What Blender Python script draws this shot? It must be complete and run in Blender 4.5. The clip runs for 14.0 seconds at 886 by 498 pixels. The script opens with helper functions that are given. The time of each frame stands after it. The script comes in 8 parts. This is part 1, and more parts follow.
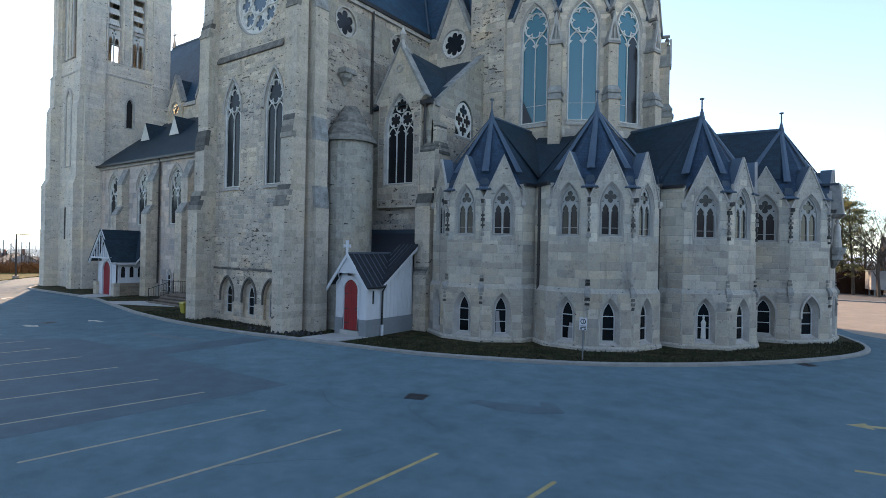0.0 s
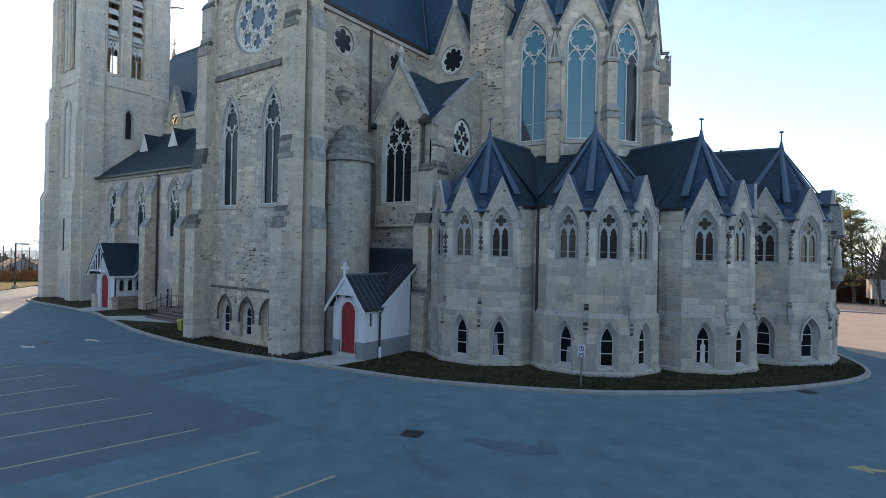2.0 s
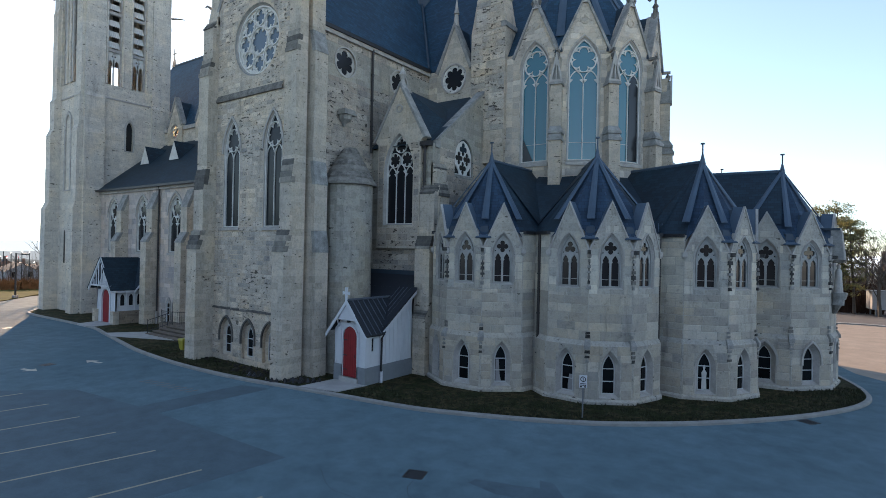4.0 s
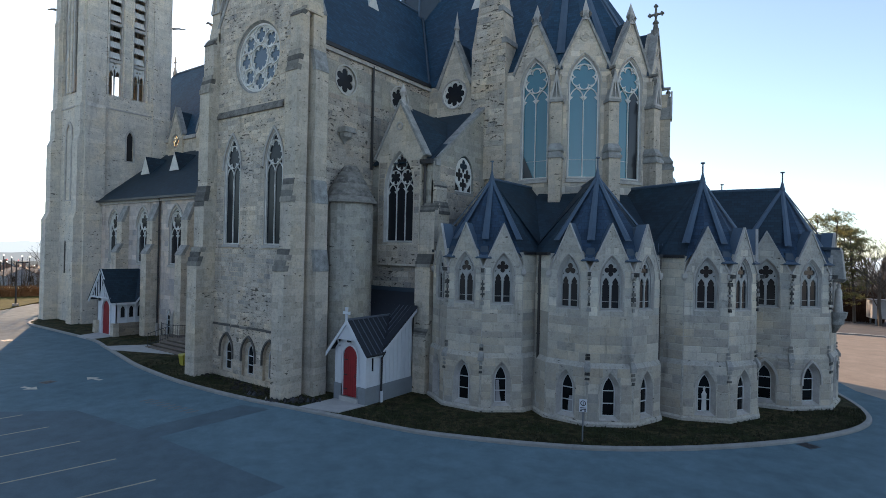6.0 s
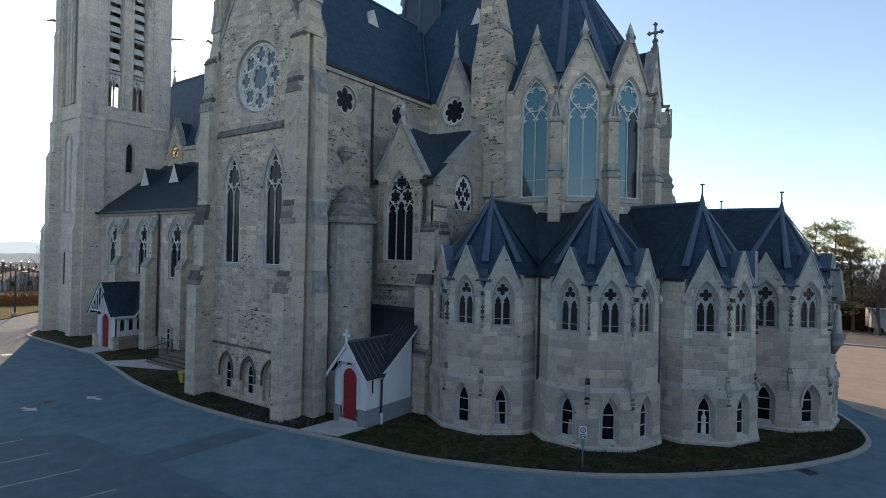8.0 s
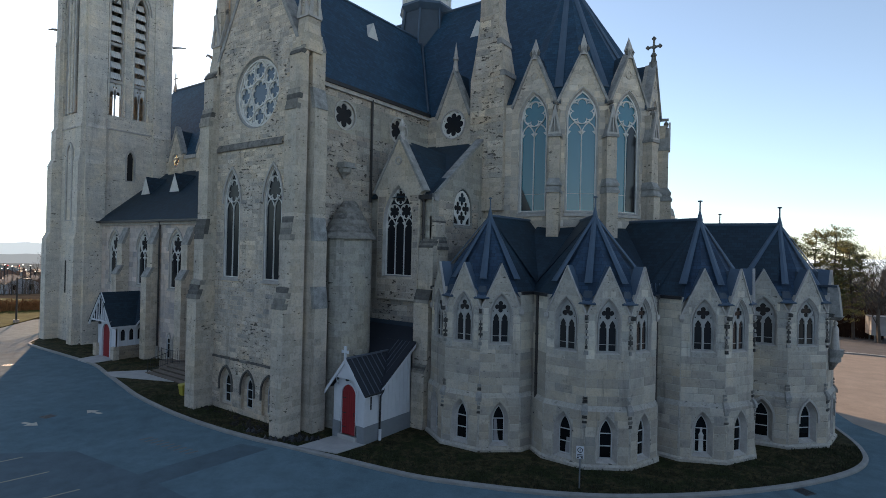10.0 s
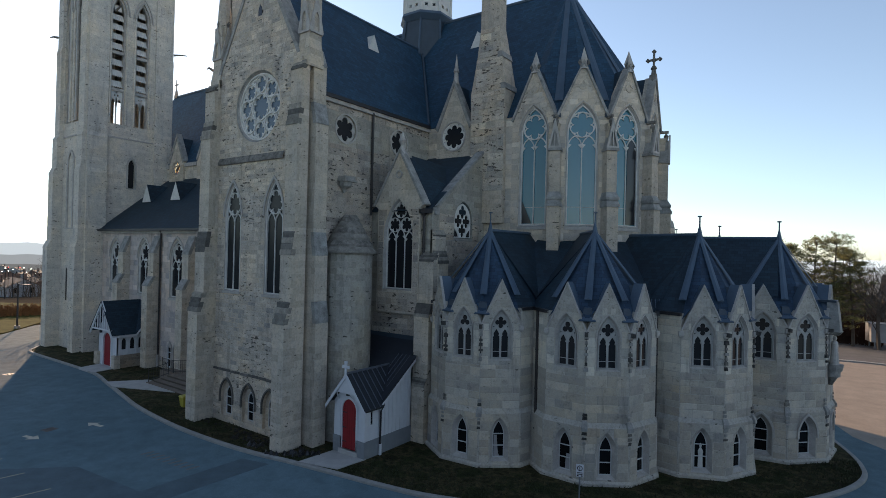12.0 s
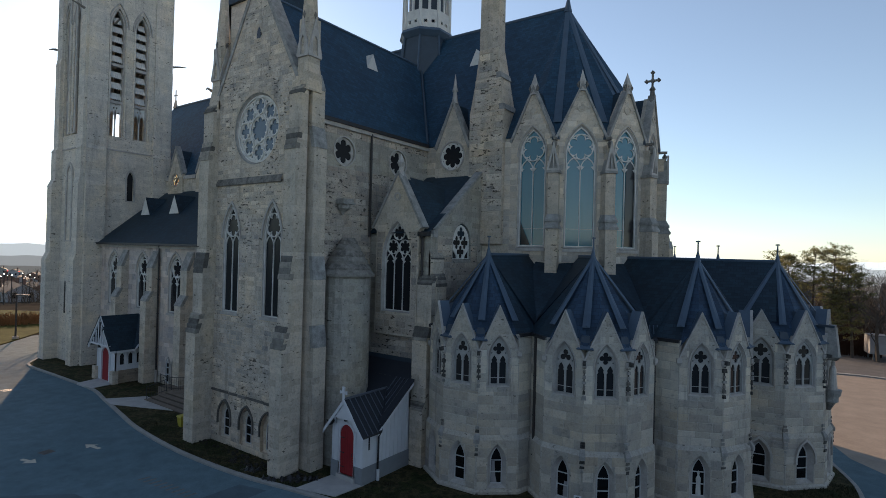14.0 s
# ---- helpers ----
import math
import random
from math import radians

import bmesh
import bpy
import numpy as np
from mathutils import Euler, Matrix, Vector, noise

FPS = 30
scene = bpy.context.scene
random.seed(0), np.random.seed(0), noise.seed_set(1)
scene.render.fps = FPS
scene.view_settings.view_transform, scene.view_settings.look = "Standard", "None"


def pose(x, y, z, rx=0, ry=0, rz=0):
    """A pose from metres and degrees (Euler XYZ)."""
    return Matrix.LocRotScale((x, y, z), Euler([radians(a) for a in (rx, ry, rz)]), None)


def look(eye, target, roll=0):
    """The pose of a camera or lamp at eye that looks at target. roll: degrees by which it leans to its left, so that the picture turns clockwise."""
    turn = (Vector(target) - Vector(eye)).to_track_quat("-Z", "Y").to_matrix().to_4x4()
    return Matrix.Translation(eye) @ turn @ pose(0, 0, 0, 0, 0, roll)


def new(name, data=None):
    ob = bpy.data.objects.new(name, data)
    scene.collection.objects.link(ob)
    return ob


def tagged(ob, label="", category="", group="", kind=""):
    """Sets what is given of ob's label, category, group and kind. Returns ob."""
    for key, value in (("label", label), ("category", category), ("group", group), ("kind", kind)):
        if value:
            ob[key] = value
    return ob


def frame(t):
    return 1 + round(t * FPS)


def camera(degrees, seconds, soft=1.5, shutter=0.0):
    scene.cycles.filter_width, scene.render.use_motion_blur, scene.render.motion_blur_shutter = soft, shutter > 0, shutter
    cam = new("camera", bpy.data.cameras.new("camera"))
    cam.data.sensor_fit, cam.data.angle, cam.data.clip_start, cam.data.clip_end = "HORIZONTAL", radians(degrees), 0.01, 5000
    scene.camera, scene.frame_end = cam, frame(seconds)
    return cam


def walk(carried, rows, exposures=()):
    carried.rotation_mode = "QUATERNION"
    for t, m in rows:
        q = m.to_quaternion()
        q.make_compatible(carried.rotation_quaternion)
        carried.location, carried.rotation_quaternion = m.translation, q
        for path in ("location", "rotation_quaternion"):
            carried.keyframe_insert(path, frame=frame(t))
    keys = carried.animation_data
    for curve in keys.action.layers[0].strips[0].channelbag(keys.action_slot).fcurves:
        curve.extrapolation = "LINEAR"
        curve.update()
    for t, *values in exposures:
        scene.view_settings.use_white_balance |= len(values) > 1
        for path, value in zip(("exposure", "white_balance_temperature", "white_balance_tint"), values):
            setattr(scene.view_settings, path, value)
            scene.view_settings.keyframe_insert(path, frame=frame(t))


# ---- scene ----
cam = camera(78.2, 14.0, soft=0.65)
PATH = [
    (0, (0.052, 0.118, 4.248), (-1.111, 1.745, 4.251), 1.2),
    (0.5, (0.045, 0.137, 4.468), (-1.118, 1.763, 4.471), 1.2),
    (1, (0.057, 0.203, 4.737), (-1.106, 1.83, 4.74), 1.2),
    (1.5, (0.065, 0.279, 5.034), (-1.098, 1.906, 5.038), 1.2),
    (2, (0.073, 0.291, 5.317), (-1.092, 1.916, 5.321), 1.2),
    (2.5, (0.023, 0.226, 5.584), (-1.14, 1.853, 5.589), 1.3),
    (3, (0.0, 0.216, 5.873), (-1.164, 1.843, 5.879), 1.3),
    (5.3, (-0.032, 0.168, 7.195), (-1.196, 1.794, 7.196), 1.2),
    (5.5, (-0.036, 0.198, 7.243), (-1.2, 1.824, 7.248), 1.3),
    (6, (-0.014, 0.161, 7.485), (-1.179, 1.787, 7.492), 1.3),
    (6.5, (-0.018, 0.149, 7.734), (-1.18, 1.777, 7.742), 1.3),
    (7, (-0.019, 0.116, 8.012), (-1.182, 1.743, 8.019), 1.3),
    (7.5, (-0.035, 0.107, 8.284), (-1.197, 1.735, 8.291), 1.3),
    (8, (-0.048, 0.107, 8.564), (-1.211, 1.735, 8.572), 1.3),
    (8.5, (-0.029, 0.107, 8.831), (-1.194, 1.733, 8.84), 1.3),
    (9, (0.008, 0.061, 9.063), (-1.159, 1.686, 9.072), 1.3),
    (11.5, (0.229, 0.137, 9.884), (-0.936, 1.762, 9.893), 1.4),
    (12, (0.148, 0.006, 10.144), (-1.019, 1.63, 10.154), 1.4),
    (12.5, (0.074, -0.09, 10.475), (-1.092, 1.535, 10.486), 1.4),
    (13, (0.085, -0.032, 10.778), (-1.082, 1.593, 10.789), 1.5),
    (13.5, (0.142, 0.033, 11.071), (-1.024, 1.658, 11.083), 1.5),
    (14, (0.177, 0.037, 11.371), (-0.989, 1.662, 11.384), 1.5),
]
walk(cam, [(t, look(eye, target, roll)) for t, eye, target, roll in PATH], exposures=[(0, 1.72, 5690, 6), (3, 1.56, 5690, 6), (6.5, 1.28, 5710, 6), (9, 1.02, 5750, 6), (11.5, 0.89, 5790, 6), (14, 0.64, 5790, 6)])
# ---- light ----
SUN_AZ, SUN_EL = -65.2, 19.0  # degrees: clockwise from +y, above the horizon
world = bpy.data.worlds.new("sky")
scene.world = world
world.use_nodes = True
_n, _l = world.node_tree.nodes, world.node_tree.links
_sky = _n.new("ShaderNodeTexSky")
_sky.sky_type, _sky.sun_disc = "NISHITA", False
_sky.sun_elevation, _sky.sun_rotation = radians(SUN_EL), radians(SUN_AZ)
_sky.air_density, _sky.dust_density, _sky.ozone_density, _sky.altitude = 1.0, 0.25, 1.0, 330.0
_mild = _n.new("ShaderNodeHueSaturation")
_mild.inputs["Hue"].default_value, _mild.inputs["Saturation"].default_value = 0.505, 0.71
_l.new(_sky.outputs["Color"], _mild.inputs["Color"])
_l.new(_mild.outputs["Color"], _n["Background"].inputs["Color"])
_n["Background"].inputs["Strength"].default_value = 0.10
sun = new("sun", bpy.data.lights.new("sun", "SUN"))
sun.data.energy, sun.data.angle, sun.data.color = 4.0, radians(0.6), (1.0, 0.64, 0.38)
_d = Vector((math.sin(radians(SUN_AZ)) * math.cos(radians(SUN_EL)), math.cos(radians(SUN_AZ)) * math.cos(radians(SUN_EL)), math.sin(radians(SUN_EL))))
sun.matrix_world = Matrix.Translation((-40, 60, 60)) @ _d.to_track_quat("Z", "Y").to_matrix().to_4x4()

# ---- mesh building ----
from mathutils.geometry import tessellate_polygon


class Build:
    """Gathers vertices and faces; local x to the right of a wall, y into it, z up."""

    def __init__(self, m=None):
        self.v, self.f, self.m = [], [], m or Matrix()

    def add(self, verts, faces):
        k = len(self.v)
        self.v += [self.m @ Vector(p) for p in verts]
        self.f += [tuple(k + i for i in f) for f in faces]
        return self

    def box(self, x0, x1, y0, y1, z0, z1):
        return self.loft([(x0, y0), (x1, y0), (x1, y1), (x0, y1)], z0, [(x0, y0), (x1, y0), (x1, y1), (x0, y1)], z1)

    def loft(self, lower, z0, upper, z1, cap=True):
        """A solid between two polygons of (x, y) at two heights, both anticlockwise from above."""
        n = len(lower)
        faces = [(i, (i + 1) % n, n + (i + 1) % n, n + i) for i in range(n)]
        if cap:
            faces += [tuple(range(n))[::-1], tuple(range(n, 2 * n))]
        return self.add([(x, y, z0) for x, y in lower] + [(x, y, z1) for x, y in upper], faces)

    def cone(self, lower, z0, tip):
        n = len(lower)
        return self.add([(x, y, z0) for x, y in lower] + [tip], [(i, (i + 1) % n, n) for i in range(n)] + [tuple(range(n))[::-1]])

    def plate(self, outer, holes, y0, y1):
        """A plate standing in x and z with holes, from depth y0 to y1; outlines are lists of (x, z)."""
        loops = [outer, *holes]
        flat = [p for loop in loops for p in loop]
        n = len(flat)
        tris = tessellate_polygon([[Vector((x, z, 0)) for x, z in loop] for loop in loops])
        faces = []
        for t in tris:
            a, b, c = (flat[i] for i in t)
            s = (b[0] - a[0]) * (c[1] - a[1]) - (b[1] - a[1]) * (c[0] - a[0])
            t = tuple(t) if s > 0 else tuple(t)[::-1]
            faces += [t, tuple(i + n for i in t[::-1])]
        k = 0
        for j, loop in enumerate(loops):
            area = sum(loop[i - 1][0] * loop[i][1] - loop[i][0] * loop[i - 1][1] for i in range(len(loop)))
            ccw = (area > 0) == (j == 0)
            for i in range(len(loop)):
                a, b = k + i, k + (i + 1) % len(loop)
                faces.append((a, a + n, b + n, b) if ccw else (b, b + n, a + n, a))
            k += len(loop)
        return self.add([(x, y0, z) for x, z in flat] + [(x, y1, z) for x, z in flat], faces)

    def tube(self, points, r, n=8, r1=None):
        """A round bar through points."""
        pts = [Vector(p) for p in points]
        verts, faces = [], []
        for i, p in enumerate(pts):
            d = (pts[min(i + 1, len(pts) - 1)] - pts[max(i - 1, 0)]).normalized()
            s = d.orthogonal().normalized() if i == 0 else (s - d * s.dot(d)).normalized()
            t = d.cross(s)
            q = r if r1 is None else r + (r1 - r) * i / (len(pts) - 1)
            verts += [p + (s * math.cos(2 * math.pi * k / n) + t * math.sin(2 * math.pi * k / n)) * q for k in range(n)]
        for i in range(len(pts) - 1):
            faces += [(i * n + k, i * n + (k + 1) % n, (i + 1) * n + (k + 1) % n, (i + 1) * n + k) for k in range(n)]
        faces += [tuple(range(n))[::-1], tuple(range((len(pts) - 1) * n, len(pts) * n))]
        return self.add(verts, faces)

    def mesh(self, name, material):
        me = bpy.data.meshes.new(name)
        me.from_pydata(self.v, [], self.f)
        uv = me.uv_layers.new(name="metres")
        co = np.empty(len(me.vertices) * 3, "f")
        me.vertices.foreach_get("co", co)
        co = co.reshape(-1, 3)
        out = np.empty((len(me.loops), 2), "f")
        for p in me.polygons:
            a = p.normal
            idx = list(p.loop_indices)
            vs = co[[me.loops[i].vertex_index for i in idx]]
            if abs(a.z) > 0.75:
                out[idx] = vs[:, :2]
            else:
                h = Vector((-a.y, a.x, 0)).normalized()
                out[idx, 0] = vs[:, 0] * h.x + vs[:, 1] * h.y
                out[idx, 1] = vs[:, 2] / max(0.3, math.sqrt(max(1e-6, 1 - a.z * a.z)))
        uv.data.foreach_set("uv", out.ravel())
        me.materials.append(material)
        me.validate()
        return me


PLACE = {}


def part(name, data, material, parent, label="", m=None):
    """One mesh object under a thing or part; m is its place in the world."""
    me = data.mesh(name, material) if isinstance(data, Build) else data
    ob = new(name, me)
    m = m or Matrix()
    PLACE[ob] = m
    if parent is not None:
        ob.parent = parent
        ob.matrix_basis = PLACE[parent].inverted() @ m
    else:
        ob.matrix_basis = m
    if label:
        tagged(ob, label)
    return ob


def thing(name, label, category, m=None, group="", kind=""):
    ob = new(name)
    ob.matrix_basis = PLACE[ob] = m or Matrix()
    return tagged(ob, label, category, group, kind)


def wall_at(x, y, turn):
    """The frame of a wall whose middle is at (x, y); turn 0 faces -y, 90 faces +x."""
    return pose(x, y, 0, 0, 0, turn)


def arch(cx, half, z0, spring, top, n=8):
    """A pointed-arch outline, anticlockwise from the lower left."""
    h = top - spring
    r = (half * half + h * h) / (2 * half)
    pts = [(cx - half, z0), (cx + half, z0)]
    a1 = math.acos((r - half) / r)
    for i in range(n + 1):
        a = a1 * i / n
        pts.append((cx + half - r + r * math.cos(a), spring + r * math.sin(a)))
    for i in range(n - 1, -1, -1):
        a = a1 * i / n
        pts.append((cx - half + r - r * math.cos(a), spring + r * math.sin(a)))
    return pts


def ring(cx, cz, r, n=24):
    return [(cx + r * math.cos(2 * math.pi * i / n), cz + r * math.sin(2 * math.pi * i / n)) for i in range(n)]


def foil(cx, cz, n, reach, turn=90.0, k=6):
    """The outline of a foil of n lobes that reaches that far from its middle."""
    s = math.sin(math.pi / n)
    lobe = reach * s / (1 + s) * 1.02
    d = reach - lobe
    pts = []
    span = math.pi / 2 + math.pi / n
    for j in range(n):
        b = radians(turn) + 2 * math.pi * j / n
        for i in range(k + 1):
            a = b - span * 0.93 + 2 * span * 0.93 * i / k
            pts.append((cx + d * math.cos(b) + lobe * math.cos(a), cz + d * math.sin(b) + lobe * math.sin(a)))
    return pts


def gon(cx, cy, r, n, turn=0.0):
    """A polygon of n corners in plan, anticlockwise."""
    return [(cx + r * math.cos(radians(turn) + 2 * math.pi * i / n), cy + r * math.sin(radians(turn) + 2 * math.pi * i / n)) for i in range(n)]


# ---- materials ----
def material(name, rough=0.8, metal=0.0):
    mat = bpy.data.materials.new(name)
    mat.use_nodes = True
    b = mat.node_tree.nodes["Principled BSDF"]
    b.inputs["Roughness"].default_value, b.inputs["Metallic"].default_value = rough, metal
    return mat, mat.node_tree.nodes, mat.node_tree.links, b


def ramp(n, l, source, stops):
    r = n.new("ShaderNodeValToRGB")
    while len(r.color_ramp.elements) < len(stops):
        r.color_ramp.elements.new(0.5)
    for e, (p, c) in zip(r.color_ramp.elements, stops):
        e.position, e.color = p, (*c, 1) if len(c) == 3 else c
    l.new(source, r.inputs["Fac"])
    return r.outputs["Color"]


def noise_of(n, l, vec, scale, detail=4.0, rough=0.6):
    t = n.new("ShaderNodeTexNoise")
    t.inputs["Scale"].default_value, t.inputs["Detail"].default_value, t.inputs["Roughness"].default_value = scale, detail, rough
    l.new(vec, t.inputs["Vector"])
    return t.outputs["Fac"]


def mix(n, l, fac, a, b, how="MIX"):
    m = n.new("ShaderNodeMix")
    m.data_type, m.blend_type = "RGBA", how
    for sock, val in ((m.inputs["Factor"], fac), (m.inputs["A"], a), (m.inputs["B"], b)):
        if isinstance(val, (int, float)):
            sock.default_value = val
        elif isinstance(val, tuple):
            sock.default_value = (*val, 1)
        else:
            l.new(val, sock)
    return m.outputs["Result"]


def bump(n, l, b, height, strength, distance):
    t = n.new("ShaderNodeBump")
    t.inputs["Strength"].default_value, t.inputs["Distance"].default_value = strength, distance
    l.new(height, t.inputs["Height"])
    l.new(t.outputs["Normal"], b.inputs["Normal"])


def coords(n):
    return n.new("ShaderNodeNewGeometry").outputs["Position"]


def chips(n, l, pos, lo, hi, depth=0.22):
    """Dark eroded hollows, longer than high, in loose drifts."""
    mp = n.new("ShaderNodeMapping")
    mp.inputs["Scale"].default_value = (1.0, 1.0, 2.6)
    l.new(pos, mp.inputs["Vector"])
    drift = n.new("ShaderNodeMath")
    drift.operation = "MULTIPLY_ADD"
    l.new(noise_of(n, l, pos, 0.5, 2, 0.5), drift.inputs[0])
    drift.inputs[1].default_value = 0.30
    l.new(noise_of(n, l, mp.outputs["Vector"], 3.0, 3, 0.55), drift.inputs[2])
    return ramp(n, l, drift.outputs[0], [(lo, (1, 1, 1)), (hi, (depth, depth * 0.97, depth * 0.93))])


def streaks(n, l, pos):
    """Rain streaks: long and narrow upright stains."""
    mp = n.new("ShaderNodeMapping")
    mp.inputs["Scale"].default_value = (1.6, 1.6, 0.22)
    l.new(pos, mp.inputs["Vector"])
    return ramp(n, l, noise_of(n, l, mp.outputs["Vector"], 1.0, 5, 0.68), [(0.30, (0.68, 0.68, 0.68)), (0.42, (0.97, 0.97, 0.97)), (0.72, (1.07, 1.05, 1.0))])


def masonry(name, light, dark, width, height, mortar=(0.43, 0.395, 0.345), rough_face=0.55, blotch=0.9):
    """Coursed stone: blocks by the wall's own metres, with stains, chips and a rough face."""
    mat, n, l, b = material(name, 0.9)
    uv = n.new("ShaderNodeUVMap").outputs["UV"]
    pos = coords(n)
    br = n.new("ShaderNodeTexBrick")
    br.inputs["Scale"].default_value = 1.0
    br.inputs["Brick Width"].default_value, br.inputs["Row Height"].default_value = width, height
    br.inputs["Mortar Size"].default_value, br.inputs["Mortar Smooth"].default_value = 0.007, 0.9
    br.inputs["Color1"].default_value, br.inputs["Color2"].default_value, br.inputs["Mortar"].default_value = (*light, 1), (*dark, 1), (*mortar, 1)
    br.offset, br.squash = 0.5, 1.4
    warp = n.new("ShaderNodeVectorMath")
    warp.operation = "MULTIPLY_ADD"
    nz = n.new("ShaderNodeTexNoise")
    nz.inputs["Scale"].default_value = 0.8
    l.new(pos, nz.inputs["Vector"])
    l.new(nz.outputs["Color"], warp.inputs[0])
    warp.inputs[1].default_value = (0.10, 0.05, 0)
    l.new(uv, warp.inputs[2])
    l.new(warp.outputs[0], br.inputs["Vector"])
    big = noise_of(n, l, pos, 0.35, 5, 0.62)
    mid = noise_of(n, l, pos, 3.2, 6, 0.74)
    fine = noise_of(n, l, pos, 9.0, 6, 0.75)
    col = mix(n, l, 1.0, br.outputs["Color"], ramp(n, l, big, [(0.34, (0.86, 0.88, 0.90)), (0.50, (1, 1, 1)), (0.66, (1.12, 1.06, 0.95))]), "MULTIPLY")
    col = mix(n, l, blotch, br.outputs["Color"], col)
    for tone in (ramp(n, l, mid, [(0.28, (0.52, 0.51, 0.50)), (0.40, (0.96, 0.96, 0.96)), (0.70, (1.14, 1.12, 1.08))]),
                 ramp(n, l, fine, [(0.30, (0.72, 0.71, 0.69)), (0.52, (1, 1, 1)), (0.8, (1.12, 1.11, 1.08))]), streaks(n, l, pos), chips(n, l, pos, 0.82, 0.85)):
        col = mix(n, l, 1.0, col, tone, "MULTIPLY")
    l.new(col, b.inputs["Base Color"])
    hmix = mix(n, l, 0.8, br.outputs["Fac"], ramp(n, l, fine, [(0.2, (1, 1, 1)), (0.8, (0, 0, 0))]))
    inv = n.new("ShaderNodeInvert")
    l.new(hmix, inv.inputs["Color"])
    bump(n, l, b, inv.outputs["Color"], rough_face, 0.05)
    return mat


def slate(name, colour, width=0.3, height=0.2):
    mat, n, l, b = material(name, 0.6)
    b.inputs["Specular IOR Level"].default_value = 0.35
    uv = n.new("ShaderNodeUVMap").outputs["UV"]
    br = n.new("ShaderNodeTexBrick")
    br.inputs["Scale"].default_value = 1.0
    br.inputs["Brick Width"].default_value, br.inputs["Row Height"].default_value, br.inputs["Mortar Size"].default_value = width, height, 0.008
    br.inputs["Color1"].default_value = (*[c * 1.25 for c in colour], 1)
    br.inputs["Color2"].default_value = (*[c * 0.75 for c in colour], 1)
    br.inputs["Mortar"].default_value = (*[c * 0.5 for c in colour], 1)
    l.new(uv, br.inputs["Vector"])
    big = noise_of(n, l, coords(n), 0.5)
    col = mix(n, l, 1.0, br.outputs["Color"], ramp(n, l, big, [(0.3, (0.75, 0.75, 0.78)), (0.7, (1.15, 1.15, 1.12))]), "MULTIPLY")
    l.new(col, b.inputs["Base Color"])
    bump(n, l, b, br.outputs["Color"], 0.5, 0.02)
    return mat


def plain(name, colour, rough=0.7, metal=0.0, vary=0.2, scale=3.0, relief=0.1):
    mat, n, l, b = material(name, rough, metal)
    pos = coords(n)
    a = noise_of(n, l, pos, scale, 5, 0.65)
    f = noise_of(n, l, pos, scale * 12, 3, 0.6)
    col = ramp(n, l, a, [(0.25, tuple(c * (1 - vary) for c in colour)), (0.75, tuple(min(1, c * (1 + vary)) for c in colour))])
    col = mix(n, l, 1.0, col, ramp(n, l, f, [(0.3, (1 - vary * 0.6,) * 3), (0.7, (1, 1, 1))]), "MULTIPLY")
    l.new(col, b.inputs["Base Color"])
    if relief:
        bump(n, l, b, f, relief, 0.01)
    return mat


STONE = masonry("coursed limestone", (0.582, 0.522, 0.436), (0.426, 0.378, 0.31), 0.72, 0.34)
# haze over the distant towers is put into this lighter stone
HAZY_TOWER_STONE = masonry("tower limestone paled by painted haze", (0.660, 0.61, 0.538), (0.548, 0.505, 0.442), 0.72, 0.36)
RUBBLE = masonry("rock-faced limestone", (0.575, 0.50, 0.408), (0.465, 0.405, 0.326), 0.55, 0.27, rough_face=0.8, blotch=0.9)
TRIM = plain("dressed pale limestone", (0.448, 0.42, 0.38), 0.85, vary=0.28, scale=2.0, relief=0.25)
WEATHERED = plain("blackened weathered stone", (0.21, 0.195, 0.17), 0.9, vary=0.75, scale=3.0, relief=0.4)
def stone_piece(name, source, palette, rough_face, worn=0.78):
    """Single stones: each takes its own tone; stains, grain and a rough face on top."""
    mat, n, l, b = material(name, 0.9)
    pick = n.new("ShaderNodeObjectInfo").outputs["Random"] if source == "object" else n.new("ShaderNodeNewGeometry").outputs["Random Per Island"]
    pos = coords(n)
    tone = ramp(n, l, pick, [(i / (len(palette) - 1), c) for i, c in enumerate(palette)])
    big = noise_of(n, l, pos, 0.40, 6, 0.66)
    mid = noise_of(n, l, pos, 2.6, 5, 0.7)
    fine = noise_of(n, l, pos, 13.0, 5, 0.78)
    col = tone
    for more in (ramp(n, l, big, [(0.34, (0.86, 0.88, 0.90)), (0.50, (1, 1, 1)), (0.66, (1.12, 1.06, 0.95))]),
                 ramp(n, l, mid, [(0.28, (0.58, 0.58, 0.60)), (0.42, (0.97, 0.97, 0.97)), (0.72, (1.12, 1.10, 1.06))]),
                 ramp(n, l, fine, [(0.30, (0.58, 0.57, 0.55)), (0.52, (1, 1, 1)), (0.78, (1.16, 1.15, 1.12))] if rough_face > 0.5 else [(0.30, (0.80, 0.79, 0.78)), (0.52, (1, 1, 1)), (0.78, (1.08, 1.08, 1.06))]), streaks(n, l, pos)):
        col = mix(n, l, 1.0, col, more, "MULTIPLY")
    both = mix(n, l, 0.5, mid, fine)
    pit = chips(n, l, pos, worn, worn + 0.02) if rough_face > 0.5 else chips(n, l, pos, 0.88, 0.92, 0.45)
    col = mix(n, l, 1.0, col, pit, "MULTIPLY")
    both = mix(n, l, 0.55, both, pit)
    l.new(col, b.inputs["Base Color"])
    bump(n, l, b, both, rough_face, 0.06)
    return mat


